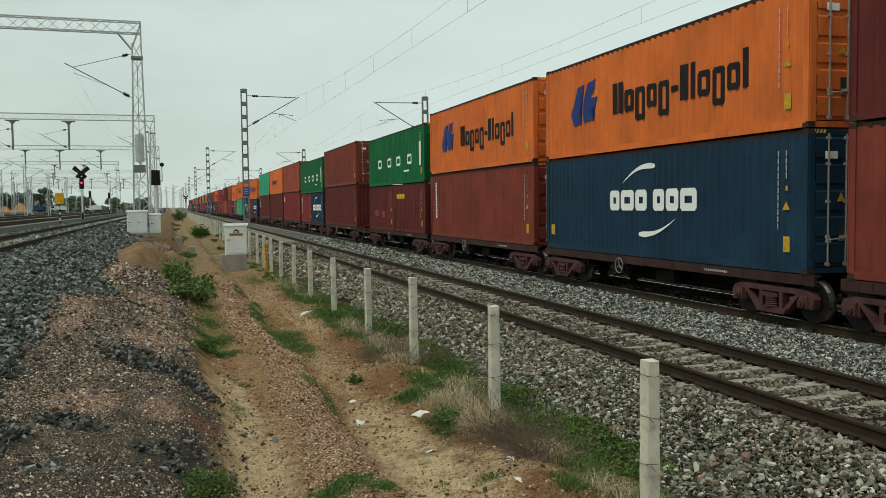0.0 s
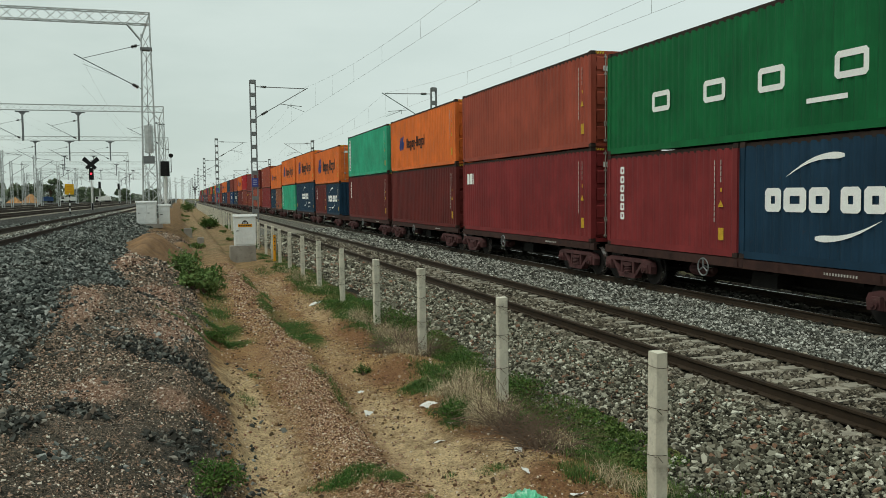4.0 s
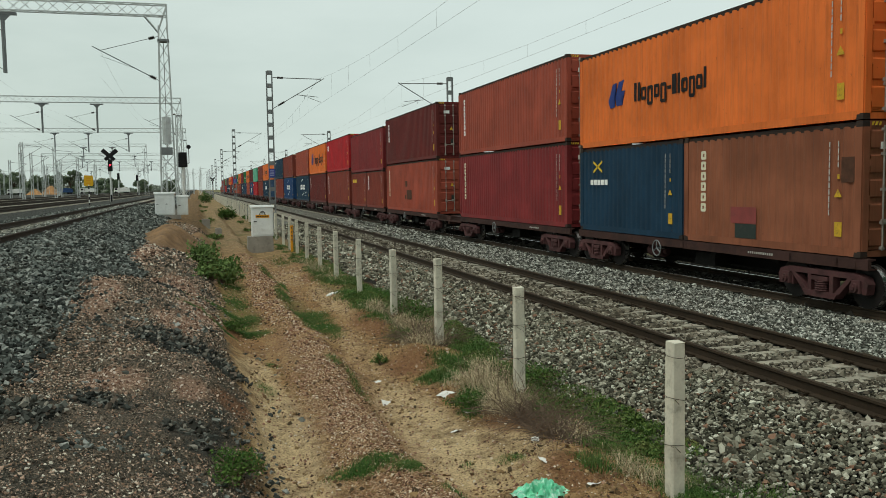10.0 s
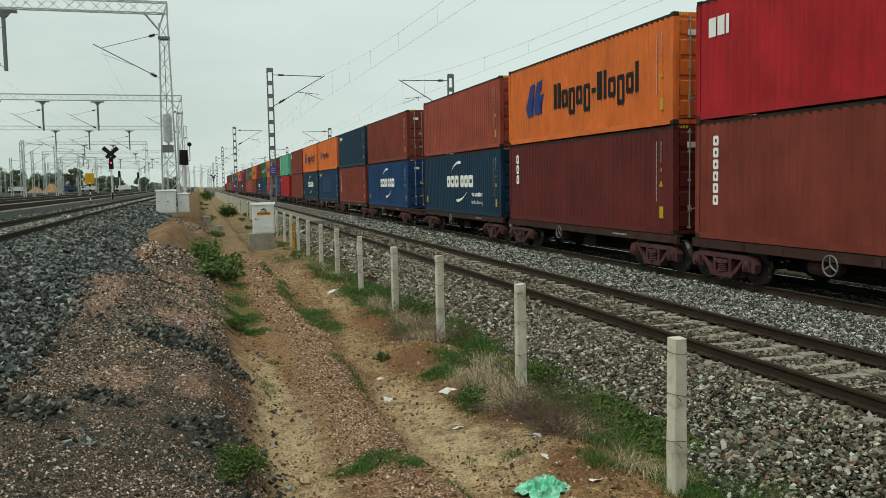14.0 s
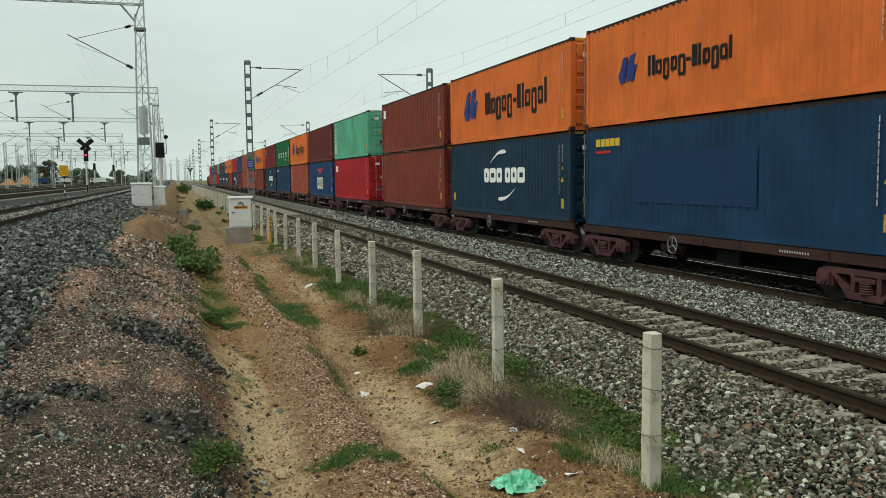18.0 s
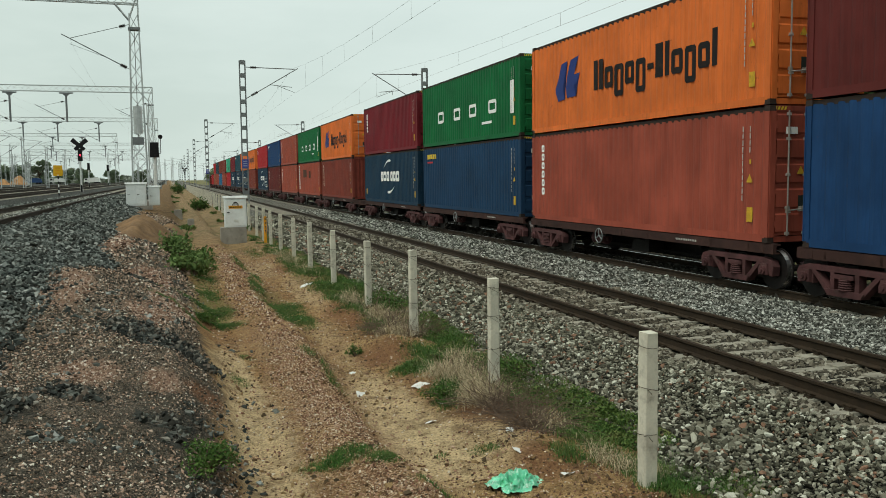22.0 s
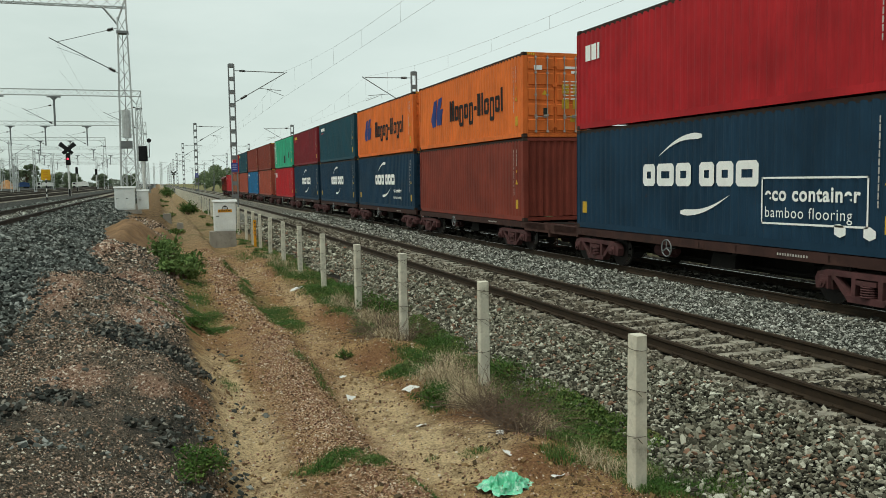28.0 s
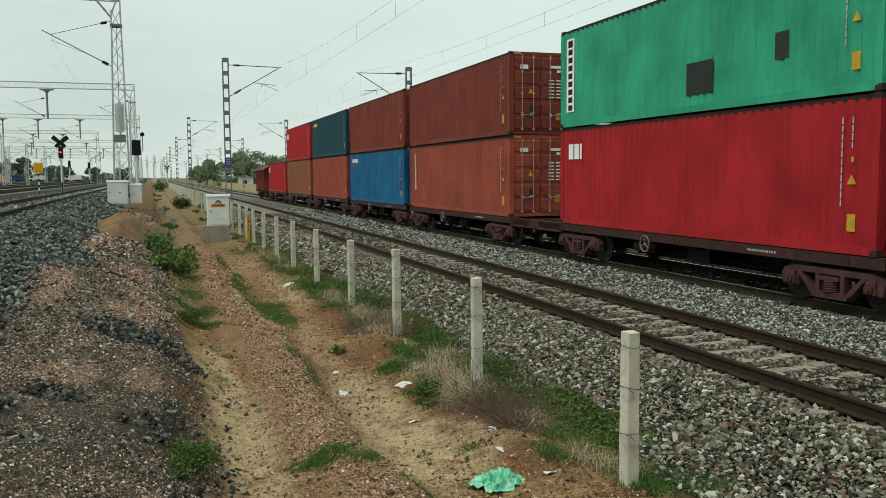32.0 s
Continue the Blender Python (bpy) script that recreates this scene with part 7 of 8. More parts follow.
def make_stone():
    # shoulder between fence and free track
    edge = lambda x, y: x > 4.62 + 0.3 * smooth_noise(x, y, 21) - 0.3 * np.clip((8.0 - y) / 1.2, 0, 1)
    x, y, s, rng = packed(1, 4.35, 6.62, ((-6, 5.2, 0.12), (5.2, 15, 0.043), (15, 30, 0.06), (30, 60, 0.1)), lambda x, y, r: edge(x, y) & ~single_stone(x, y))
    lay("ballast_shoulder", "loose grey and rust-tinged granite ballast beside the rails", x, y, sizes_of(s, rng, 0.33, 0.76), "ballast", 1, 0.012, rough=0.95)
    x, y, s, rng = packed(2, 6.5, 9.4, ((-6, 5, 0.13), (5, 14, 0.062), (14, 30, 0.085), (30, 60, 0.12)), not_on_rail(RAIL_X))
    lay("ballast_track", "dusty dark ballast packed between pale sleepers", x, y, sizes_of(s, rng, 0.4, 0.75), "bed_ballast", 2, np.where(np.abs(x - RAIL_X) > 1.05, 0.012, -0.008), "lump")
    x, y, s, rng = packed(3, 9.3, 12.2, ((-6, 7, 0.13), (7, 18, 0.046), (18, 40, 0.066), (40, 70, 0.1)))
    lay("ballast_between", "clean pale granite ballast between two tracks", x, y, sizes_of(s, rng, 0.34, 0.72), "pale_ballast", 3, 0.01, "lump", 0.95)
    # near-black stones carry the shade beneath the wagons in their colour
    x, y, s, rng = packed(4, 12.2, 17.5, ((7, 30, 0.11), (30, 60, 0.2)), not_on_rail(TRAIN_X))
    lay("ballast_under_train", "dark ballast under the train's track, shade painted into its tones", x, y, sizes_of(s, rng), "shade_toned_ballast", 4, -0.02, "lump")
    # dark ballast of the yard side
    x, y, s, rng = packed(5, -5.0, -1.2, ((-6, 5.5, 0.14), (5.5, 18, 0.05), (18, 36, 0.062), (36, 75, 0.1)), lambda x, y, r: x < yard_edge(x, y) + r.normal(0, 0.09, len(x)))
    lay("ballast_yard", "fresh blue-grey ballast sloping down from the yard", x, y, sizes_of(s, rng, 0.36, 0.85), "dark_ballast", 5, 0.0, "lump", 0.95)
    x, y, s, rng = packed(6, -9.0, -4.55, ((14, 40, 0.11), (40, 90, 0.17)), lambda x, y, r: (np.abs(np.abs(x - LEFT_X) - 0.872) > 0.14) & (np.abs(x - LEFT_X) > 0.8))
    lay("ballast_yard_bed", "dark ballast beyond the yard rails", x, y, sizes_of(s, rng, 0.3, 0.6), "dark_ballast", 6, -0.04, "lump")
    x, y, s, rng = packed(16, LEFT_X - 0.78, LEFT_X + 0.78, ((14, 40, 0.1), (40, 90, 0.16)))
    lay("ballast_yard_middle", "pale dusty ballast between the rails of the yard track", x, y, sizes_of(s, rng, 0.25, 0.5), "pale_ballast", 16, -0.02, "lump")
    # mixed gravel of the bank
    on_bank = lambda x, y, r: (x > yard_edge(x, y) - 0.1) & (x < 0.5 + 0.2 * smooth_noise(x * 1.2, y * 0.7, 23)) & (r.uniform(0, 1, len(x)) < 0.72 + 0.45 * smooth_noise(x * 1.5, y * 1.5, 27) - within(x, y, SPILL, 61))
    x, y, s, rng = packed(7, -2.6, 0.8, ((-6, 5, 0.09), (5.0, 10, 0.022), (10, 15, 0.028), (15, 22, 0.04), (22, 48, 0.075)), on_bank)
    pink = within(x, y, PINK, 62) > rng.uniform(0.0, 0.5, len(x))
    size = s * (0.26 + 0.55 * rng.uniform(0, 1, len(x)) ** 2.6)
    lay("gravel_bank", "brown and grey crushed gravel spread over the bank", x[~pink], y[~pink], size[~pink], "gravel", 7, 0.0, "chip")
    lay("gravel_pink", "pinkish crushed gravel in patches on the bank", x[pink], y[pink], size[pink] * 1.15, "pink_gravel", 47, 0.0, "chip")
    x, y, rng = scatter(17, 4200, -2.4, 0.7, (6.5, 30, 1.6), lambda x, y, r: smooth_noise(x * 1.3, y * 1.1, 28) > 0.05)
    lay("ballast_strewn", "odd dark and pale stones lying in the gravel", x, y, 0.011 + 0.026 * rng.uniform(0, 1, len(x)) ** 2, "dark_ballast", 17, 0.0, "lump")
    # tongues of dark stone spilled down the bank to the path, and the few that rolled on
    x, y, s, rng = packed(8, -2.2, 1.2, ((6.2, 13.5, 0.04), (13.5, 20, 0.06)), lambda x, y, r: within(x, y, SPILL, 61) + 0.12 * smooth_noise(x * 5, y * 4, 64) > r.uniform(0.1, 0.85, len(x)))
    lay("ballast_spill", "dark ballast spilled down the bank to the path", x, y, sizes_of(s, rng, 0.25, 0.95), "spill_ballast", 8, 0.0, "lump", 0.8)
    x, y, rng = scatter(18, 650, 0.1, 1.25, (7.0, 13.6, 1.2), lambda x, y, r: (smooth_noise(x * 2.2, y * 1.8, 63) > 0.1) & (r.uniform(0, 1, len(x)) < 1.25 - x))
    lay("ballast_rolled", "dark stones lying loose on pale sand", x, y, 0.008 + 0.03 * rng.uniform(0, 1, len(x)) ** 2.5, "spill_ballast", 18, 0.0, "knob")
    # gravel crown, pebbles and clods of the path
    x, y, s, rng = packed(19, 1.0, 2.2, ((6.2, 14, 0.03), (14, 30, 0.055)), lambda x, y, r: (np.abs(x - 1.64 - 0.12 * smooth_noise(x, y, 25)) < 0.32 + 0.25 * smooth_noise(x * 2, y * 2, 24)) & (r.uniform(0, 1, len(x)) < 0.75))
    lay("gravel_strip", "reddish gravel along the crown of the path", x, y, s * (0.2 + 0.4 * rng.uniform(0, 1, len(x)) ** 2), "path_gravel", 19, 0.0, "chip")
    x, y, rng = scatter(9, 26000, 0.6, 4.3, (6.2, 35, 1.7))
    lay("path_pebbles", "small stones and clods strewn on the sandy path", x, y, (0.004 + 0.014 * rng.uniform(0, 1, len(x)) ** 3) * (1 + 0.025 * y), "path_gravel", 9, 0.0, "chip")
    x, y, rng = scatter(29, 9000, 0.6, 4.2, (6.2, 30, 1.6), lambda x, y, r: smooth_noise(x * 1.6, y * 1.3, 29) > r.uniform(-0.5, 0.4, len(x)))
    lay("soil_clods", "dark clods of earth on the sandy path", x, y, 0.006 + 0.024 * rng.uniform(0, 1, len(x)) ** 3, "clod", 29, 0.0, "lump")


make_stone()


def nearest_stones():
    """The stones before the nearest fence posts, each its own piece."""
    bed = thing("ballast_front", "angular granite ballast stones beside a concrete fence post", "ballast", kind="structure", m=Matrix())
    kinds = [stone_cloud("stone", np.zeros((1, 3)), np.ones(1), M["ballast"], 100 + i) for i in range(10)]
    x, y, s, rng = packed(31, 4.7, 5.8, ((6.95, 8.1, 0.0575),), lambda x, y, r: single_stone(x, y))
    for i in range(min(300, len(x))):
        r = float(s[i]) * rng.uniform(0.38, 0.84)
        m = Matrix.LocRotScale((x[i], y[i], land1(x[i], y[i]) + r * rng.uniform(-0.1, 0.6)), Euler((rng.uniform(-0.4, 0.4), rng.uniform(-0.4, 0.4), rng.uniform(0, 6.28))), (r, r * rng.uniform(0.8, 1.2), r))
        hang("stone", kinds[i % 10], bed, m)


# ---------------------------------------------------------------- plants
def grass_patch(rng, cx, cy, rx, ry, n, hmin, hmax):
    n, hmin, hmax = int(n * 1.7), hmin * 0.7, hmax * 0.72
    a, r = rng.uniform(0, 6.283, n), np.sqrt(rng.uniform(0, 1, n)) * rng.uniform(0.5, 1.25, n)
    x, y = cx + rx * r * np.cos(a) + rng.normal(0, rx * 0.15, n), cy + ry * r * np.sin(a) + rng.normal(0, ry * 0.15, n)
    k = smooth_noise(x * 3.1, y * 2.3, 33) + 0.35 * smooth_noise(x * 9, y * 9, 34) > rng.uniform(-0.9, 0.35, n)
    x, y, r, n = x[k], y[k], r[k], int(k.sum())
    h = rng.uniform(hmin, hmax, n) * (1.15 - 0.6 * np.minimum(r, 1.2))
    return np.stack([x, y, land(x, y) - 0.01], -1), h


def make_grass():
    rng = np.random.RandomState(40)
    roots, hs = [], []
    # low mats in the ruts and tufts on the path
    for p in ((1.45, 7.85, 0.34, 0.26, 5200, 0.03, 0.1), (1.8, 7.6, 0.2, 0.2, 1700, 0.03, 0.08), (2.36, 17.0, 0.34, 1.0, 9000, 0.03, 0.11), (2.32, 18.8, 0.42, 1.3, 12000, 0.03, 0.12), (1.95, 21.6, 0.22, 1.6, 4500, 0.03, 0.1), (2.2, 24.6, 0.2, 1.5, 2600, 0.04, 0.12), (2.05, 28.0, 0.22, 2.0, 1600, 0.04, 0.12), (2.05, 11.5, 0.12, 0.9, 700, 0.03, 0.1), (1.9, 12.6, 0.12, 0.8, 400, 0.03, 0.08),
              (0.95, 16.4, 0.34, 0.45, 4200, 0.03, 0.09), (0.9, 18.2, 0.36, 0.9, 4200, 0.03, 0.1), (0.75, 20.8, 0.45, 1.4, 4200, 0.03, 0.1), (0.45, 18.8, 0.4, 0.5, 2400, 0.04, 0.12), (0.1, 15.3, 0.45, 0.3, 2600, 0.04, 0.12), (0.8, 23.5, 0.4, 1.6, 1800, 0.04, 0.14), (0.55, 16.8, 0.4, 0.3, 1500, 0.04, 0.14), (0.75, 26.5, 0.4, 2.0, 1200, 0.05, 0.18), (0.8, 11.4, 0.16, 0.5, 900, 0.02, 0.08),
              (1.35, 30, 0.2, 3.0, 600, 0.05, 0.12), (1.0, 12.9, 0.12, 0.4, 300, 0.03, 0.08), (2.55, 8.0, 0.1, 0.2, 160, 0.03, 0.08), (2.95, 33, 0.5, 2.5, 900, 0.08, 0.2), (-0.45, 18.5, 0.3, 0.25, 700, 0.04, 0.12), (2.15, 6.9, 0.3, 0.18, 500, 0.02, 0.07)):
        r, h = grass_patch(rng, *p)
        roots.append(r)
        hs.append(h)
    ob = new("grass_tufts", blades("grass_tufts", np.concatenate(roots), np.concatenate(hs), 0.95, 0.003, M["grass"], 1))
    tagged(ob, "low green grass growing in the ruts of the path", "grass", kind="stuff")
    roots, hs = [], []
    for i in range(60):
        y = 6.4 + 0.62 * i + rng.uniform(-0.3, 0.3)
        r, h = grass_patch(rng, rng.uniform(3.9, 4.85) if y < 15 else rng.uniform(3.5, 4.7), y, rng.uniform(0.2, 0.45), rng.uniform(0.4, 0.8), int(700 / (1 + 0.02 * y)), 0.05, 0.22)
        roots.append(r)
        hs.append(h)
    for p in ((4.35, 6.9, 0.35, 0.6, 3000, 0.04, 0.18), (4.6, 7.5, 0.25, 0.5, 1500, 0.04, 0.16), (4.7, 6.3, 0.35, 0.5, 1500, 0.04, 0.16), (4.05, 28.5, 0.5, 2.0, 2600, 0.08, 0.3), (3.95, 24.6, 0.55, 1.8, 3400, 0.08, 0.3), (3.75, 18.9, 0.45, 1.2, 3200, 0.06, 0.25), (4.4, 21.2, 0.5, 1.8, 3400, 0.08, 0.32), (4.45, 14.2, 0.4, 1.3, 4200, 0.1, 0.36), (3.25, 11.5, 0.35, 0.4, 2200, 0.06, 0.2), (2.98, 7.9, 0.22, 0.15, 500, 0.03, 0.09), (3.6, 7.35, 0.25, 0.3, 900, 0.05, 0.2), (4.6, 8.3, 0.3, 0.7, 1300, 0.05, 0.16), (4.5, 11.6, 0.4, 1.0, 1800, 0.06, 0.22), (4.5, 15.4, 0.4, 1.0, 1400, 0.06, 0.25), (3.1, 9.6, 0.16, 0.25, 500, 0.06, 0.2), (3.35, 10.2, 0.25, 0.35, 1200, 0.08, 0.26), (3.2, 11.3, 0.35, 0.5, 700, 0.05, 0.16), (3.7, 12.4, 0.35, 0.8, 1200, 0.06, 0.24), (3.9, 9.3, 0.3, 0.7, 900, 0.05, 0.2), (3.6, 15.2, 0.35, 0.8, 900, 0.06, 0.22), (4.1, 7.6, 0.25, 0.6, 700, 0.05, 0.18), (3.75, 10.6, 0.3, 0.6, 1000, 0.08, 0.28), (3.6, 20.5, 0.4, 2.6, 2400, 0.06, 0.25), (3.5, 26.0, 0.35, 2.6, 2000, 0.06, 0.25)):
        r, h = grass_patch(rng, *p)
        roots.append(r)
        hs.append(h)
    ob = new("verge_grass", blades("verge_grass", np.concatenate(roots), np.concatenate(hs), 0.95, 0.0032, M["grass"], 2))
    tagged(ob, "rank green grass along the concrete fence posts", "grass", kind="stuff")
    # leafy creeping weeds over the edge of the ballast
    pts, ls = [], []
    for i in range(95):
        y = 7.7 + 26 * rng.uniform(0, 1) ** 1.5
        cx = 4.42 + 0.2 * np.sin(y * 0.9) + rng.normal(0, 0.26) - (0.35 if y > 19 else 0)
        cx = min(cx, 4.78)
        n = int(620 / (1 + 0.03 * y))
        r, w = rng.uniform(0.14, 0.32), rng.uniform(0.06, 0.2)
        a, q = rng.uniform(0, 6.283, n), np.sqrt(rng.uniform(0, 1, n))
        x, yy = cx + r * q * np.cos(a), y + 1.5 * r * q * np.sin(a)
        pts.append(np.stack([x, yy, land(x, yy) + 0.01 + w * (1 - q * q) * rng.uniform(0.3, 1.0, n)], -1))
        ls.append(rng.uniform(0.011, 0.022, n) * (1 + 0.02 * y))
    ob = new("verge_weeds", leaf_cloud("verge_weeds", np.concatenate(pts), np.concatenate(ls), M["vergeleaf"], 6))
    tagged(ob, "small-leaved green weeds creeping over the ballast edge", "weeds", kind="stuff")
    roots, hs = [], []
    for p in ((3.5, 10.45, 0.38, 0.65, 900, 0.2, 0.68), (4.15, 11.8, 0.3, 0.7, 450, 0.2, 0.6), (3.35, 9.3, 0.2, 0.3, 300, 0.15, 0.4), (4.3, 16.4, 0.4, 0.8, 500, 0.2, 0.55), (3.55, 9.6, 0.25, 0.4, 260, 0.2, 0.6), (3.9, 8.3, 0.2, 0.4, 140, 0.15, 0.5), (3.75, 10.9, 0.25, 0.6, 260, 0.2, 0.65), (4.1, 14.6, 0.35, 0.8, 380, 0.2, 0.65), (3.6, 14.0, 0.3, 0.6, 300, 0.2, 0.5), (3.95, 7.2, 0.2, 0.4, 220, 0.12, 0.4), (3.95, 16.2, 0.3, 0.7, 700, 0.2, 0.6),
              (4.15, 6.9, 0.2, 0.4, 160, 0.15, 0.4), (3.75, 18.4, 0.3, 0.8, 500, 0.2, 0.6), (3.8, 28, 0.4, 6, 900, 0.2, 0.6)):
        r, h = grass_patch(rng, *p)
        roots.append(r)
        hs.append(h)
    ob = new("dry_grass", blades("dry_grass", np.concatenate(roots), np.concatenate(hs), 1.3, 0.0026, M["drygrass"], 3))
    tagged(ob, "pale dry grass matted round the fence posts", "dry grass", kind="stuff")


make_grass()


def make_brush(name, cx, cy, rx, ry, n, length, seed, label):
    """A tangle of dead twigs."""
    rng = random.Random(seed)
    bm = bmesh.new()
    for i in range(n):
        a, r = rng.uniform(0, 6.283), math.sqrt(rng.random())
        p = Vector((cx + rx * r * math.cos(a), cy + ry * r * math.sin(a), 0))
        p.z = floor_z = land1(p.x, p.y)
        d = Vector((rng.uniform(-1, 1), rng.uniform(-1, 1), rng.uniform(0.0, 0.55))).normalized()
        rad = rng.uniform(0.0025, 0.006)
        for k in range(4):
            q = p + d * length * rng.uniform(0.2, 0.4)
            q.z = max(q.z, floor_z + 0.01)
            tube(bm, p, q, rad, 4, rad * 0.75)
            p, rad = q, rad * 0.75
            d = (d + Vector((rng.uniform(-0.6, 0.6), rng.uniform(-0.6, 0.6), rng.uniform(-0.5, 0.25)))).normalized()
    tagged(part(name, bm, M["twig"]), label, "dead brush", kind="stuff")


make_brush("dead_brush", 3.66, 8.75, 0.3, 0.75, 460, 0.55, 4, "tangle of dead thorny twigs at a fence post")
make_brush("dead_brush", 3.85, 14.6, 0.5, 0.9, 480, 0.55, 5, "tangle of dead thorny twigs beside the path")


make_brush("dead_brush", 3.75, 11.0, 0.25, 0.9, 150, 0.45, 6, "dry twigs caught between the fence posts")
make_brush("dead_brush", 3.95, 17.6, 0.3, 1.2, 120, 0.5, 7, "dry twigs lying along the fence")


def make_bush(name, x, y, rx, ry, h, n, leaf, seed, label, material="leaf"):
    """A leafy weed: stems that fork from the root, with leaves about their ends."""
    rng = random.Random(seed)
    nr = np.random.RandomState(seed)
    b = thing(name, label, "bush", m=pose(x, y, land1(x, y)))
    tips = []
    bm = bmesh.new()
    for i in range(max(6, n // 60)):
        a = rng.uniform(0, 6.283)
        r = math.sqrt(rng.random())
        tip = Vector((rx * r * math.cos(a), ry * r * math.sin(a), h * rng.uniform(0.35, 1.0) * (1 - 0.45 * r)))
        mid = tip * 0.5 + Vector((0, 0, h * 0.12))
        tube(bm, (0, 0, -0.02), mid, 0.012, 5, 0.008)
        tube(bm, mid, tip, 0.008, 5, 0.004)
        tips += [tip, mid.lerp(tip, 0.5), mid]
    part("stem", bm, M["twig"], b)
    t = np.array([p[:] for p in tips])[nr.randint(0, len(tips), n)]
    c = t + nr.normal(0, 1, (n, 3)) * np.array([rx, ry, h]) * 0.13
    c[:, 2] = np.maximum(c[:, 2], 0.03)
    ob = hang("leaves", leaf_cloud("leaves", c, nr.uniform(0.6, 1.3, n) * leaf, M[material], seed), b)
    return b


for i, (x, y, rx, ry, h, n) in enumerate(((0.15, 25.6, 0.55, 0.9, 0.95, 900), (0.55, 24.2, 0.55, 0.8, 0.7, 900), (0.25, 23.0, 0.45, 0.6, 0.5, 600), (0.75, 26.0, 0.4, 0.9, 0.55, 600))):
    make_bush("weed_bush", x, y, rx, ry, h, n, 0.06, 61 + i, "broad-leaved green weed bush on the bank", "broadleaf")
make_bush("weed_bush", 0.6, 28.5, 0.6, 1.2, 0.7, 600, 0.07, 2, "green weed bush on the bank by the path")
make_bush("weed_bush", 0.05, 31.5, 0.5, 1.4, 0.4, 400, 0.05, 8, "green weed bush low on the gravel bank")
make_bush("weed_bush", 1.5, 170.0, 1.3, 2.5, 2.4, 1400, 0.12, 3, "dark rounded bush beside the far fence")
make_bush("weed_bush", 0.2, 7.35, 0.27, 0.4, 0.22, 2000, 0.016, 5, "low green weed at the foot of the gravel bank")
make_bush("weed_bush", 0.55, 16.4, 0.5, 0.4, 0.18, 1300, 0.022, 6, "low green weed in a hollow of the bank")
make_bush("weed_bush", 2.78, 13.4, 0.16, 0.2, 0.2, 450, 0.016, 7, "small green weed seedling on the path")
make_bush("weed_bush", 3.15, 9.8, 0.3, 0.35, 0.26, 1900, 0.015, 9, "small green shrub by a fence post")
make_bush("weed_bush", 4.5, 11.2, 0.45, 0.8, 0.3, 2600, 0.02, 10, "green creeper at the ballast's edge")
make_bush("weed_bush", 4.4, 17.5, 0.5, 1.5, 0.4, 2600, 0.025, 11, "green creeper at the ballast's edge")
make_bush("weed_bush", 2.5, 80.0, 0.8, 0.9, 1.4, 1500, 0.08, 12, "rounded dark green bush before the far fence")
for i, y in enumerate((48, 56, 66, 78)):
    make_bush("weed_bush", 3.8 + 0.1 * i, y, 0.35, 3.0, 0.35, 500, 0.06, 20 + i, "green scrub under the far fence")


srng = random.Random(44)
for i in range(14):
    y = 44 + 6.5 * i + srng.uniform(-2, 2)
    make_bush("weed_bush", srng.choice((0.5, 0.9, 3.3, 3.5)) + srng.uniform(-0.3, 0.3), y, srng.uniform(0.3, 0.6), srng.uniform(0.8, 2.0), srng.uniform(0.15, 0.5), 260, 0.07, 300 + i, "low green scrub beside the far path", "vergeleaf")


def make_tree(name, x, y, h, r, n, leaf, seed, label, material="treeleaf", low=0.25):
    """A tapered trunk with forking limbs and a ragged crown of small leaves in clumps."""
    rng = random.Random(seed)
    nr = np.random.RandomState(seed)
    t = thing(name, label, "tree", m=pose(x, y, land1(x, y)))
    bm = bmesh.new()
    tube(bm, (0, 0, -0.3), (0.1 * r, 0, h * 0.28), 0.035 * h, 9, 0.024 * h)
    tube(bm, (0.1 * r, 0, h * 0.28), (0, 0.1 * r, h * 0.6), 0.024 * h, 8, 0.012 * h)
    clumps = []
    for i in range(26):
        a = rng.uniform(0, 6.283)
        e = rng.uniform(low, 1.0)
        rr = r * math.sqrt(rng.random()) * (1.05 - 0.5 * abs(e - 0.55) * 1.6)
        p = Vector((rr * math.cos(a), rr * math.sin(a), h * e))
        tube(bm, (0.05 * r, 0.03 * r, h * rng.uniform(0.25, 0.55)), p * 0.9, 0.009 * h, 5, 0.003 * h)
        clumps.append((p, rng.uniform(0.16, 0.34) * r))
    part("trunk", bm, M["bark"], t)
    cc = np.array([c[0][:] for c in clumps])
    cr = np.array([c[1] for c in clumps])
    k = nr.randint(0, len(cc), n)
    d = nr.normal(0, 1, (n, 3))
    d = d / np.linalg.norm(d, axis=1)[:, None] * (nr.uniform(0, 1, (n, 1)) ** 0.45)
    c = cc[k] + d * cr[k][:, None] * np.array([1, 1, 0.75])
    ob = hang("crown", leaf_cloud("crown", c, nr.uniform(0.6, 1.3, n) * leaf, M[material], seed), t)
    return t


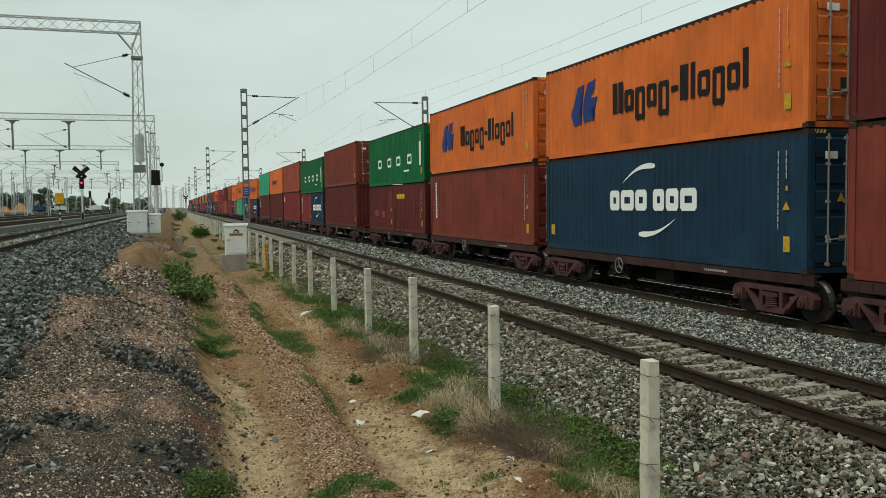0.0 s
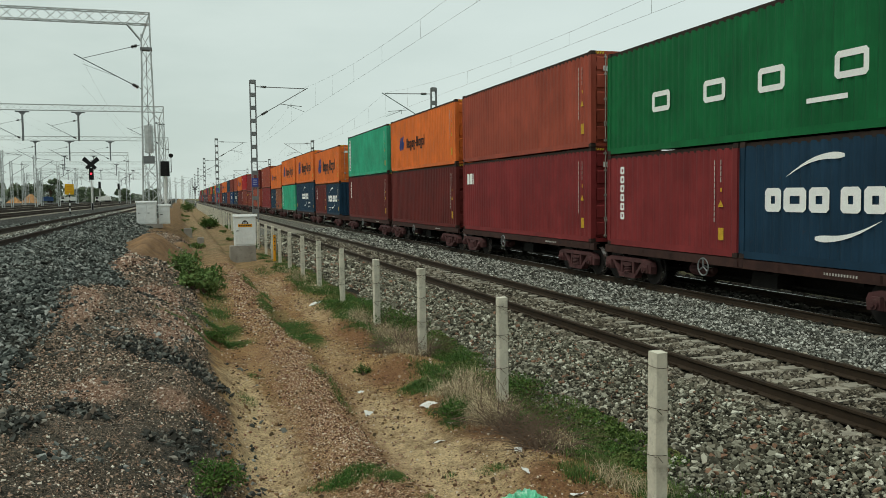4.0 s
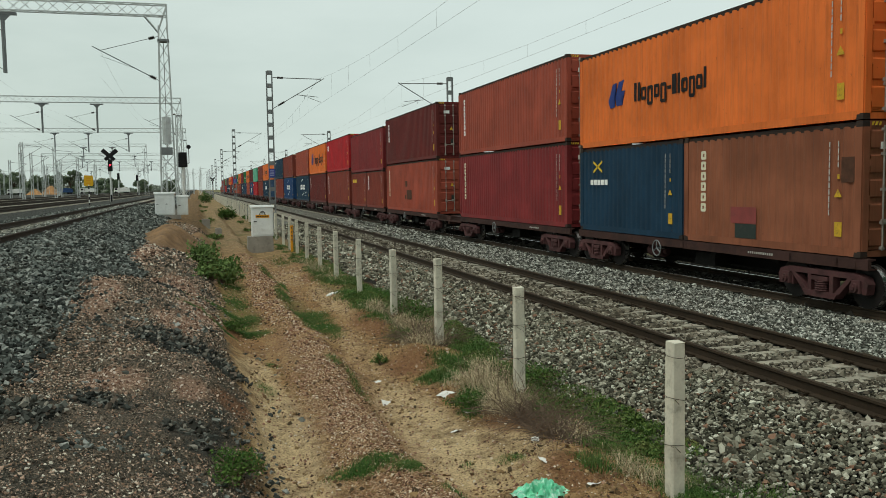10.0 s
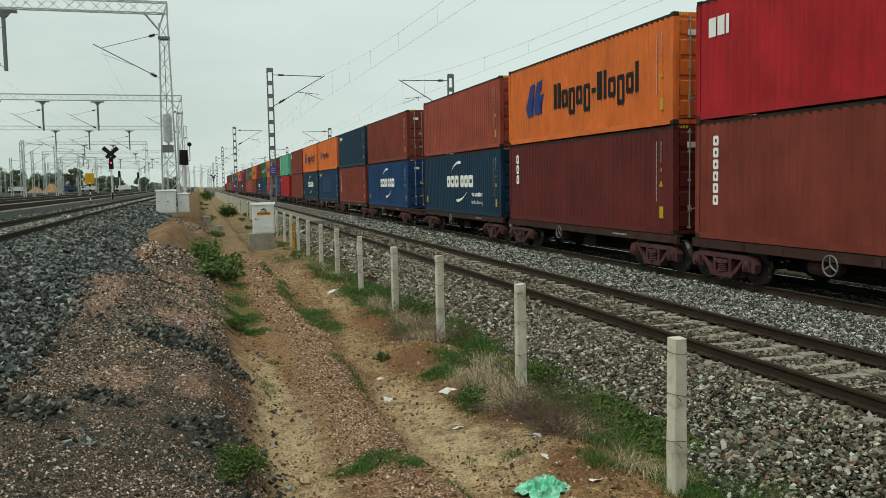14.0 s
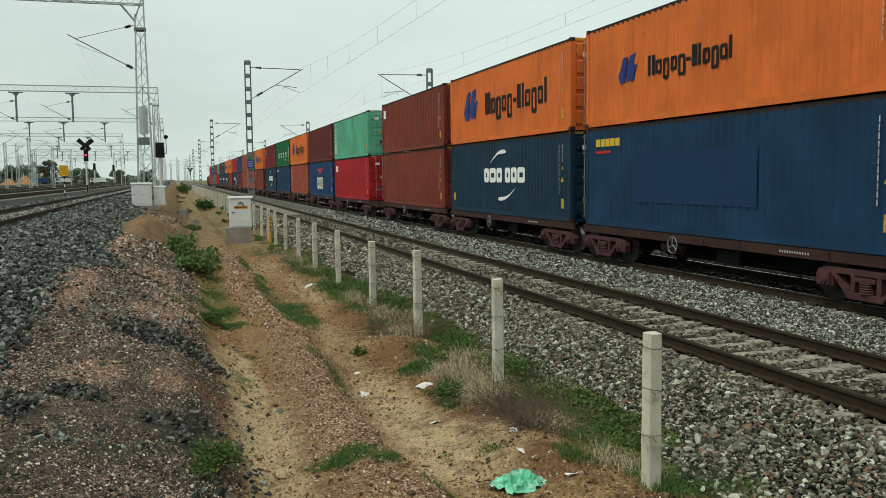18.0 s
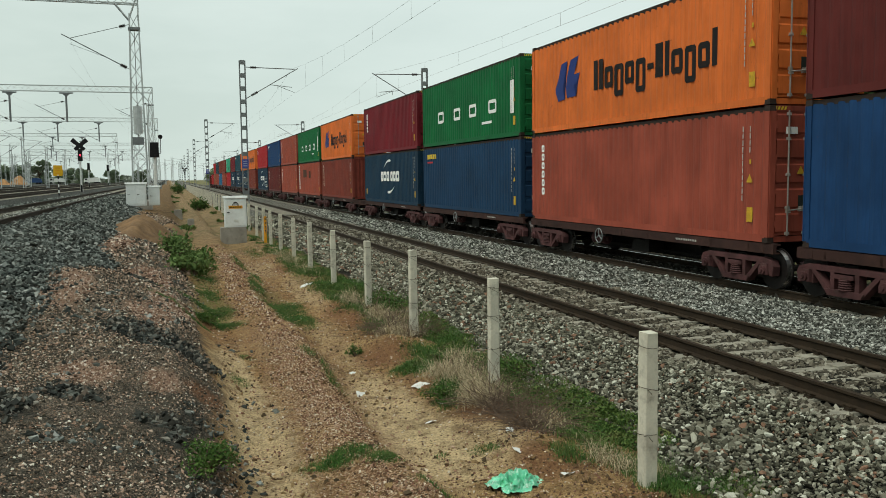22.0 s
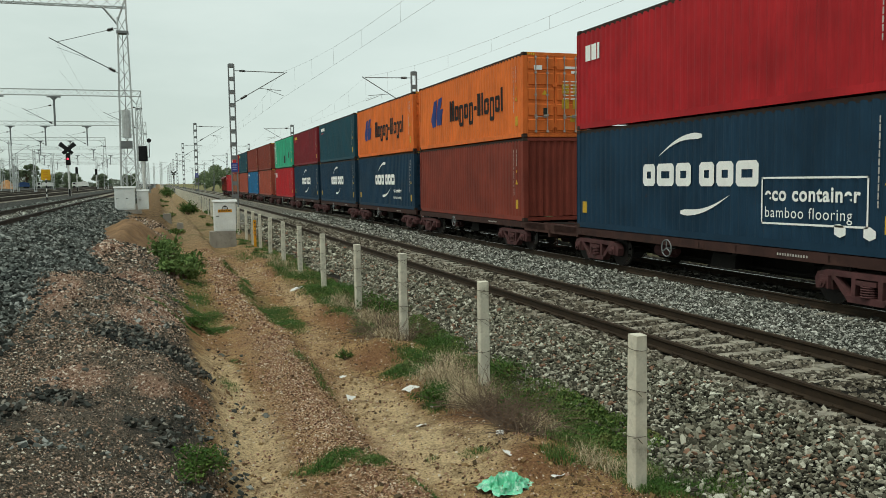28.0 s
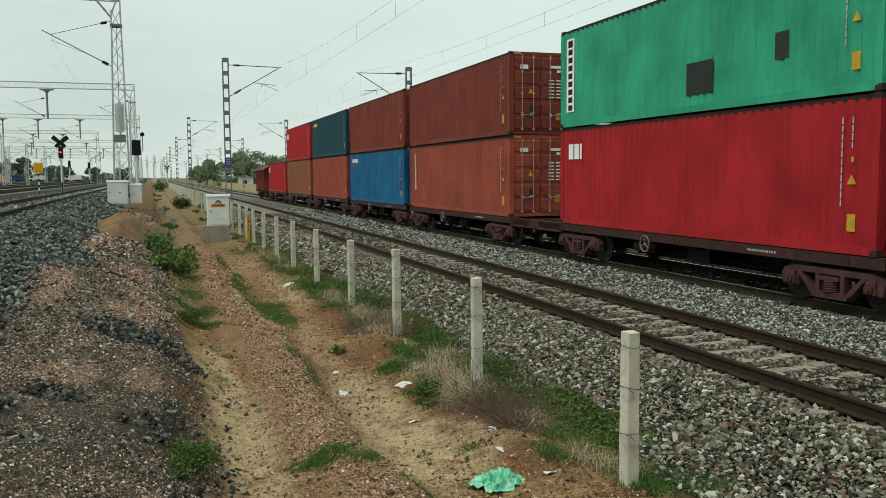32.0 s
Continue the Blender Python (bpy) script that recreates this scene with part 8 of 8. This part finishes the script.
make_tree("roadside_tree", 32.0, 32.5, 15.0, 7.8, 30000, 0.2, 1, "tall dark-leaved tree standing beyond the railway", "treeleaf", 0.08)
make_tree("roadside_tree", 34.0, 20.0, 14.0, 6.5, 9000, 0.22, 2, "dark-leaved tree standing beyond the railway")
trng = random.Random(21)
for i in range(9):
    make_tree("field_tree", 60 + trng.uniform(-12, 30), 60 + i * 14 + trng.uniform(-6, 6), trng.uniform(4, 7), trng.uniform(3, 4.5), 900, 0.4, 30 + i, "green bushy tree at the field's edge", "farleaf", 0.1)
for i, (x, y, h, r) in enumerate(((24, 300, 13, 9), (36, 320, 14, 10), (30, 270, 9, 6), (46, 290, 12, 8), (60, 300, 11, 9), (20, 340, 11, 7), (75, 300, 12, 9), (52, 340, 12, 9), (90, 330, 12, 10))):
    make_tree("far_tree", x, y, h * 0.8, r, 5200, 0.4, 50 + i, "green tree beyond the far end of the line, haze painted into its leaves", "farleaf", 0.1)
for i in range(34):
    make_tree("far_tree", trng.uniform(-330, -35), trng.uniform(430, 620), trng.uniform(7, 12), trng.uniform(5, 9), 1500, 0.5, 80 + i, "green tree on the skyline beyond the yard, haze painted into its leaves", "hazeleaf", 0.05)


# ---------------------------------------------------------------- far things and litter
def make_house(x, y, w, d, h, mat, label):
    b = thing("house", label, "building", m=pose(x, y, land1(x, y)))
    bm = bmesh.new()
    box(bm, -w / 2, w / 2, -d / 2, d / 2, -0.3, h)
    part("wall", bm, M[mat], b)
    bm = bmesh.new()
    box(bm, -w / 2 - 0.3, w / 2 + 0.3, -d / 2 - 0.3, d / 2 + 0.3, h, h + 0.25)
    part("roof", bm, M["plinth"], b)
    for i in range(int(w / 3)):
        bm = bmesh.new()
        box(bm, -w / 2 + 1 + i * 3, -w / 2 + 2.1 + i * 3, -d / 2 - 0.03, -d / 2 + 0.1, 0.9, 2.1)
        part("window", bm, M["black"], b)


make_house(38, 250, 5, 5, 3.2, "house", "small white hut beyond the railway")
make_house(27, 262, 4, 4, 3.0, "house", "small white hut beyond the railway")
bm = bmesh.new()
box(bm, 19.5, 19.8, 150, 260, -1.2, 0.9)
tagged(part("boundary_wall", bm, M["wallwash"]), "long low ochre boundary wall beyond the railway", "wall")


make_house(-150, 520, 26, 8, 4, "house", "long whitewashed shed far beyond the yard")
make_house(-215, 500, 20, 8, 5, "wallwash", "ochre low building far beyond the yard")


def make_truck(x, y, turn, cab, body, label):
    """A parked lorry: cab with windscreen, flat bed with a tarpaulined load, and wheels."""
    t = thing("truck", label, "truck", "vehicles beyond the yard", m=pose(x, y, land1(x, y), 0, 0, turn))
    bm = bmesh.new()
    extrude_outline(bm, ((-3.0, 0.6), (-1.2, 0.6), (-1.2, 2.5), (-2.7, 2.5), (-3.0, 1.6)), "y", -1.1, 1.1)
    c = part("cab", bm, M[cab], t)
    bm = bmesh.new()
    box(bm, -2.6, -1.5, -1.12, -1.1, 1.55, 2.3)
    part("side_window", bm, M["black"], c)
    bm = bmesh.new()
    box(bm, -1.1, 3.6, -1.15, 1.15, 0.75, 1.4, 0.02)
    part("bed", bm, M[body], t)
    bm = bmesh.new()
    extrude_outline(bm, [(-1.0, 1.4), (3.5, 1.4), (3.4, 2.3), (1.2, 2.75), (-0.9, 2.4)], "y", -1.05, 1.05)
    part("tarpaulin", bm, M[body], t)
    for wx in (-2.2, 1.6, 2.8):
        for wy in (-1.0, 1.0):
            bm = bmesh.new()
            tube(bm, (wx, wy - 0.14, 0.48), (wx, wy + 0.14, 0.48), 0.48, 12)
            part("wheel", bm, M["black"], t)


make_truck(-55.5, 400.0, 4.0, "blue_sign", "tarp_blue", "parked lorry with a dark blue cab and load")
for x, y, turn in ((-77.0, 410, 10), (-48.0, 415, 5), (-33.0, 410, -8), (-92.0, 405, 20)):
    make_truck(x, y, turn, "white", "white", "white lorry parked far beyond the yard tracks")
make_heap("earth_mound", -59.5, 392.0, 4.4, 5.0, 3.6, 3.1, "clay", "heap of orange-brown earth beyond the yard tracks")
make_heap("earth_mound", -66.0, 394.0, 3.6, 4.0, 2.4, 4.2, "clay", "low heap of orange-brown earth beyond the yard tracks")
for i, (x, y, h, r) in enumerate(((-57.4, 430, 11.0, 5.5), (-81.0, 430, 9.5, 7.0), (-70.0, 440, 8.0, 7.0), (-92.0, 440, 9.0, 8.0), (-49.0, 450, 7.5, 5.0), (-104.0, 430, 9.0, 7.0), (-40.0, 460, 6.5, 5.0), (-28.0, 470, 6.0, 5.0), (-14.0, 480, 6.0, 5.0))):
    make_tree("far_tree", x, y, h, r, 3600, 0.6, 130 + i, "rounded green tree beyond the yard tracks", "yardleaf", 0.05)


def skyline_scrub():
    """The belt of trees and scrub along the yard's far side, its haze held in the leaf colour."""
    rng = np.random.RandomState(77)
    n = 26000
    x = rng.uniform(-520, -12, n)
    top = 3.5 + 2.5 * smooth_noise(x * 0.06, x * 0, 41) + 1.5 * smooth_noise(x * 0.4, x * 0, 42)
    y = 600 + 60 * rng.uniform(-1, 1, n)
    z = 0.9 + np.maximum(top, 0.8) * rng.uniform(0, 1, n) ** 0.8
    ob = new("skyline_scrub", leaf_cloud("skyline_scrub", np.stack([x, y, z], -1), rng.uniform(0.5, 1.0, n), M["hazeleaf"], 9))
    tagged(ob, "belt of scrub and trees along the skyline, haze painted into its leaves", "far woods", kind="stuff")


skyline_scrub()


def make_bag(x, y):
    """A crumpled plastic sheet: a flat bag folded over itself, creased and pulled into peaks."""
    rng = np.random.RandomState(12)
    bm = bmesh.new()
    n = 44
    grid = []
    for i in range(n):
        row = []
        for j in range(n):
            u, w = i / (n - 1) * 2 - 1, j / (n - 1) * 2 - 1
            p = Vector((u * 2.1, w * 2.1, 0))
            edge = 1 + 0.3 * noise.noise(p * 0.9 + Vector((2, 9, 4))) - 0.12 * (abs(u * w))
            crease = 1 - 2.4 * abs(noise.noise(p * 0.8 + Vector((7, 1, 3)))) - 1.4 * abs(noise.noise(p * 1.9 + Vector((1, 5, 8)))) - 0.8 * abs(noise.noise(p * 4.2 + Vector((3, 2, 6))))
            lift = max(0.0, 1 - 0.8 * (u * u + w * w)) * 0.055 + 0.08 * crease * max(0.0, 1 - 0.62 * (u * u + w * w)) + 0.05 * max(0.0, noise.noise(p * 0.7 + Vector((5, 3, 1))))
            shift = 0.045 * noise.noise_vector(p * 1.8)
            row.append(bm.verts.new((u * 0.25 * edge + shift.x, w * 0.21 * edge + shift.y, max(0.004 + 0.004 * (i % 2), lift))))
        grid.append(row)
    for i in range(n - 1):
        for j in range(n - 1):
            bm.faces.new((grid[i][j], grid[i + 1][j], grid[i + 1][j + 1], grid[i][j + 1]))
    ob = part("plastic_bag", bm, M["plastic"], m=pose(x, y, land1(x, y) + 0.01, 0, 0, 25))
    tagged(ob, "crumpled green and white plastic bag lying on the path", "plastic bag")


make_bag(2.93, 7.03)
lrng = random.Random(9)
for x, y, s in ((2.452, 12.08, 0.05), (2.32, 10.85, 0.07), (3.2, 7.6, 0.05), (3.35, 8.2, 0.04), (3.05, 9.6, 0.04), (2.75, 9.1, 0.05), (3.4, 6.9, 0.05), (2.5, 17.3, 0.05), (3.05, 10.5, 0.09), (2.4, 6.6, 0.04), (3.3, 22.0, 0.12)):
    bm = bmesh.new()
    bmesh.ops.create_grid(bm, x_segments=4, y_segments=4, size=s)
    for v in bm.verts:
        v.co.z = 0.012 + 0.4 * s * noise.noise(v.co * 9 / s * 0.1 + Vector((x, y, 0)))
        v.co.x += s * 0.4 * noise.noise(v.co * 20 + Vector((y, x, 2)))
    bmesh.ops.solidify(bm, geom=bm.faces[:], thickness=0.003)
    ob = part("litter", bm, M["paper"], m=pose(x, y, land1(x, y), lrng.uniform(-20, 20), lrng.uniform(-20, 20), lrng.uniform(0, 180)))
    tagged(ob, "scrap of white litter on the sandy ground", "litter", "litter on the path")

nearest_stones()


motions()
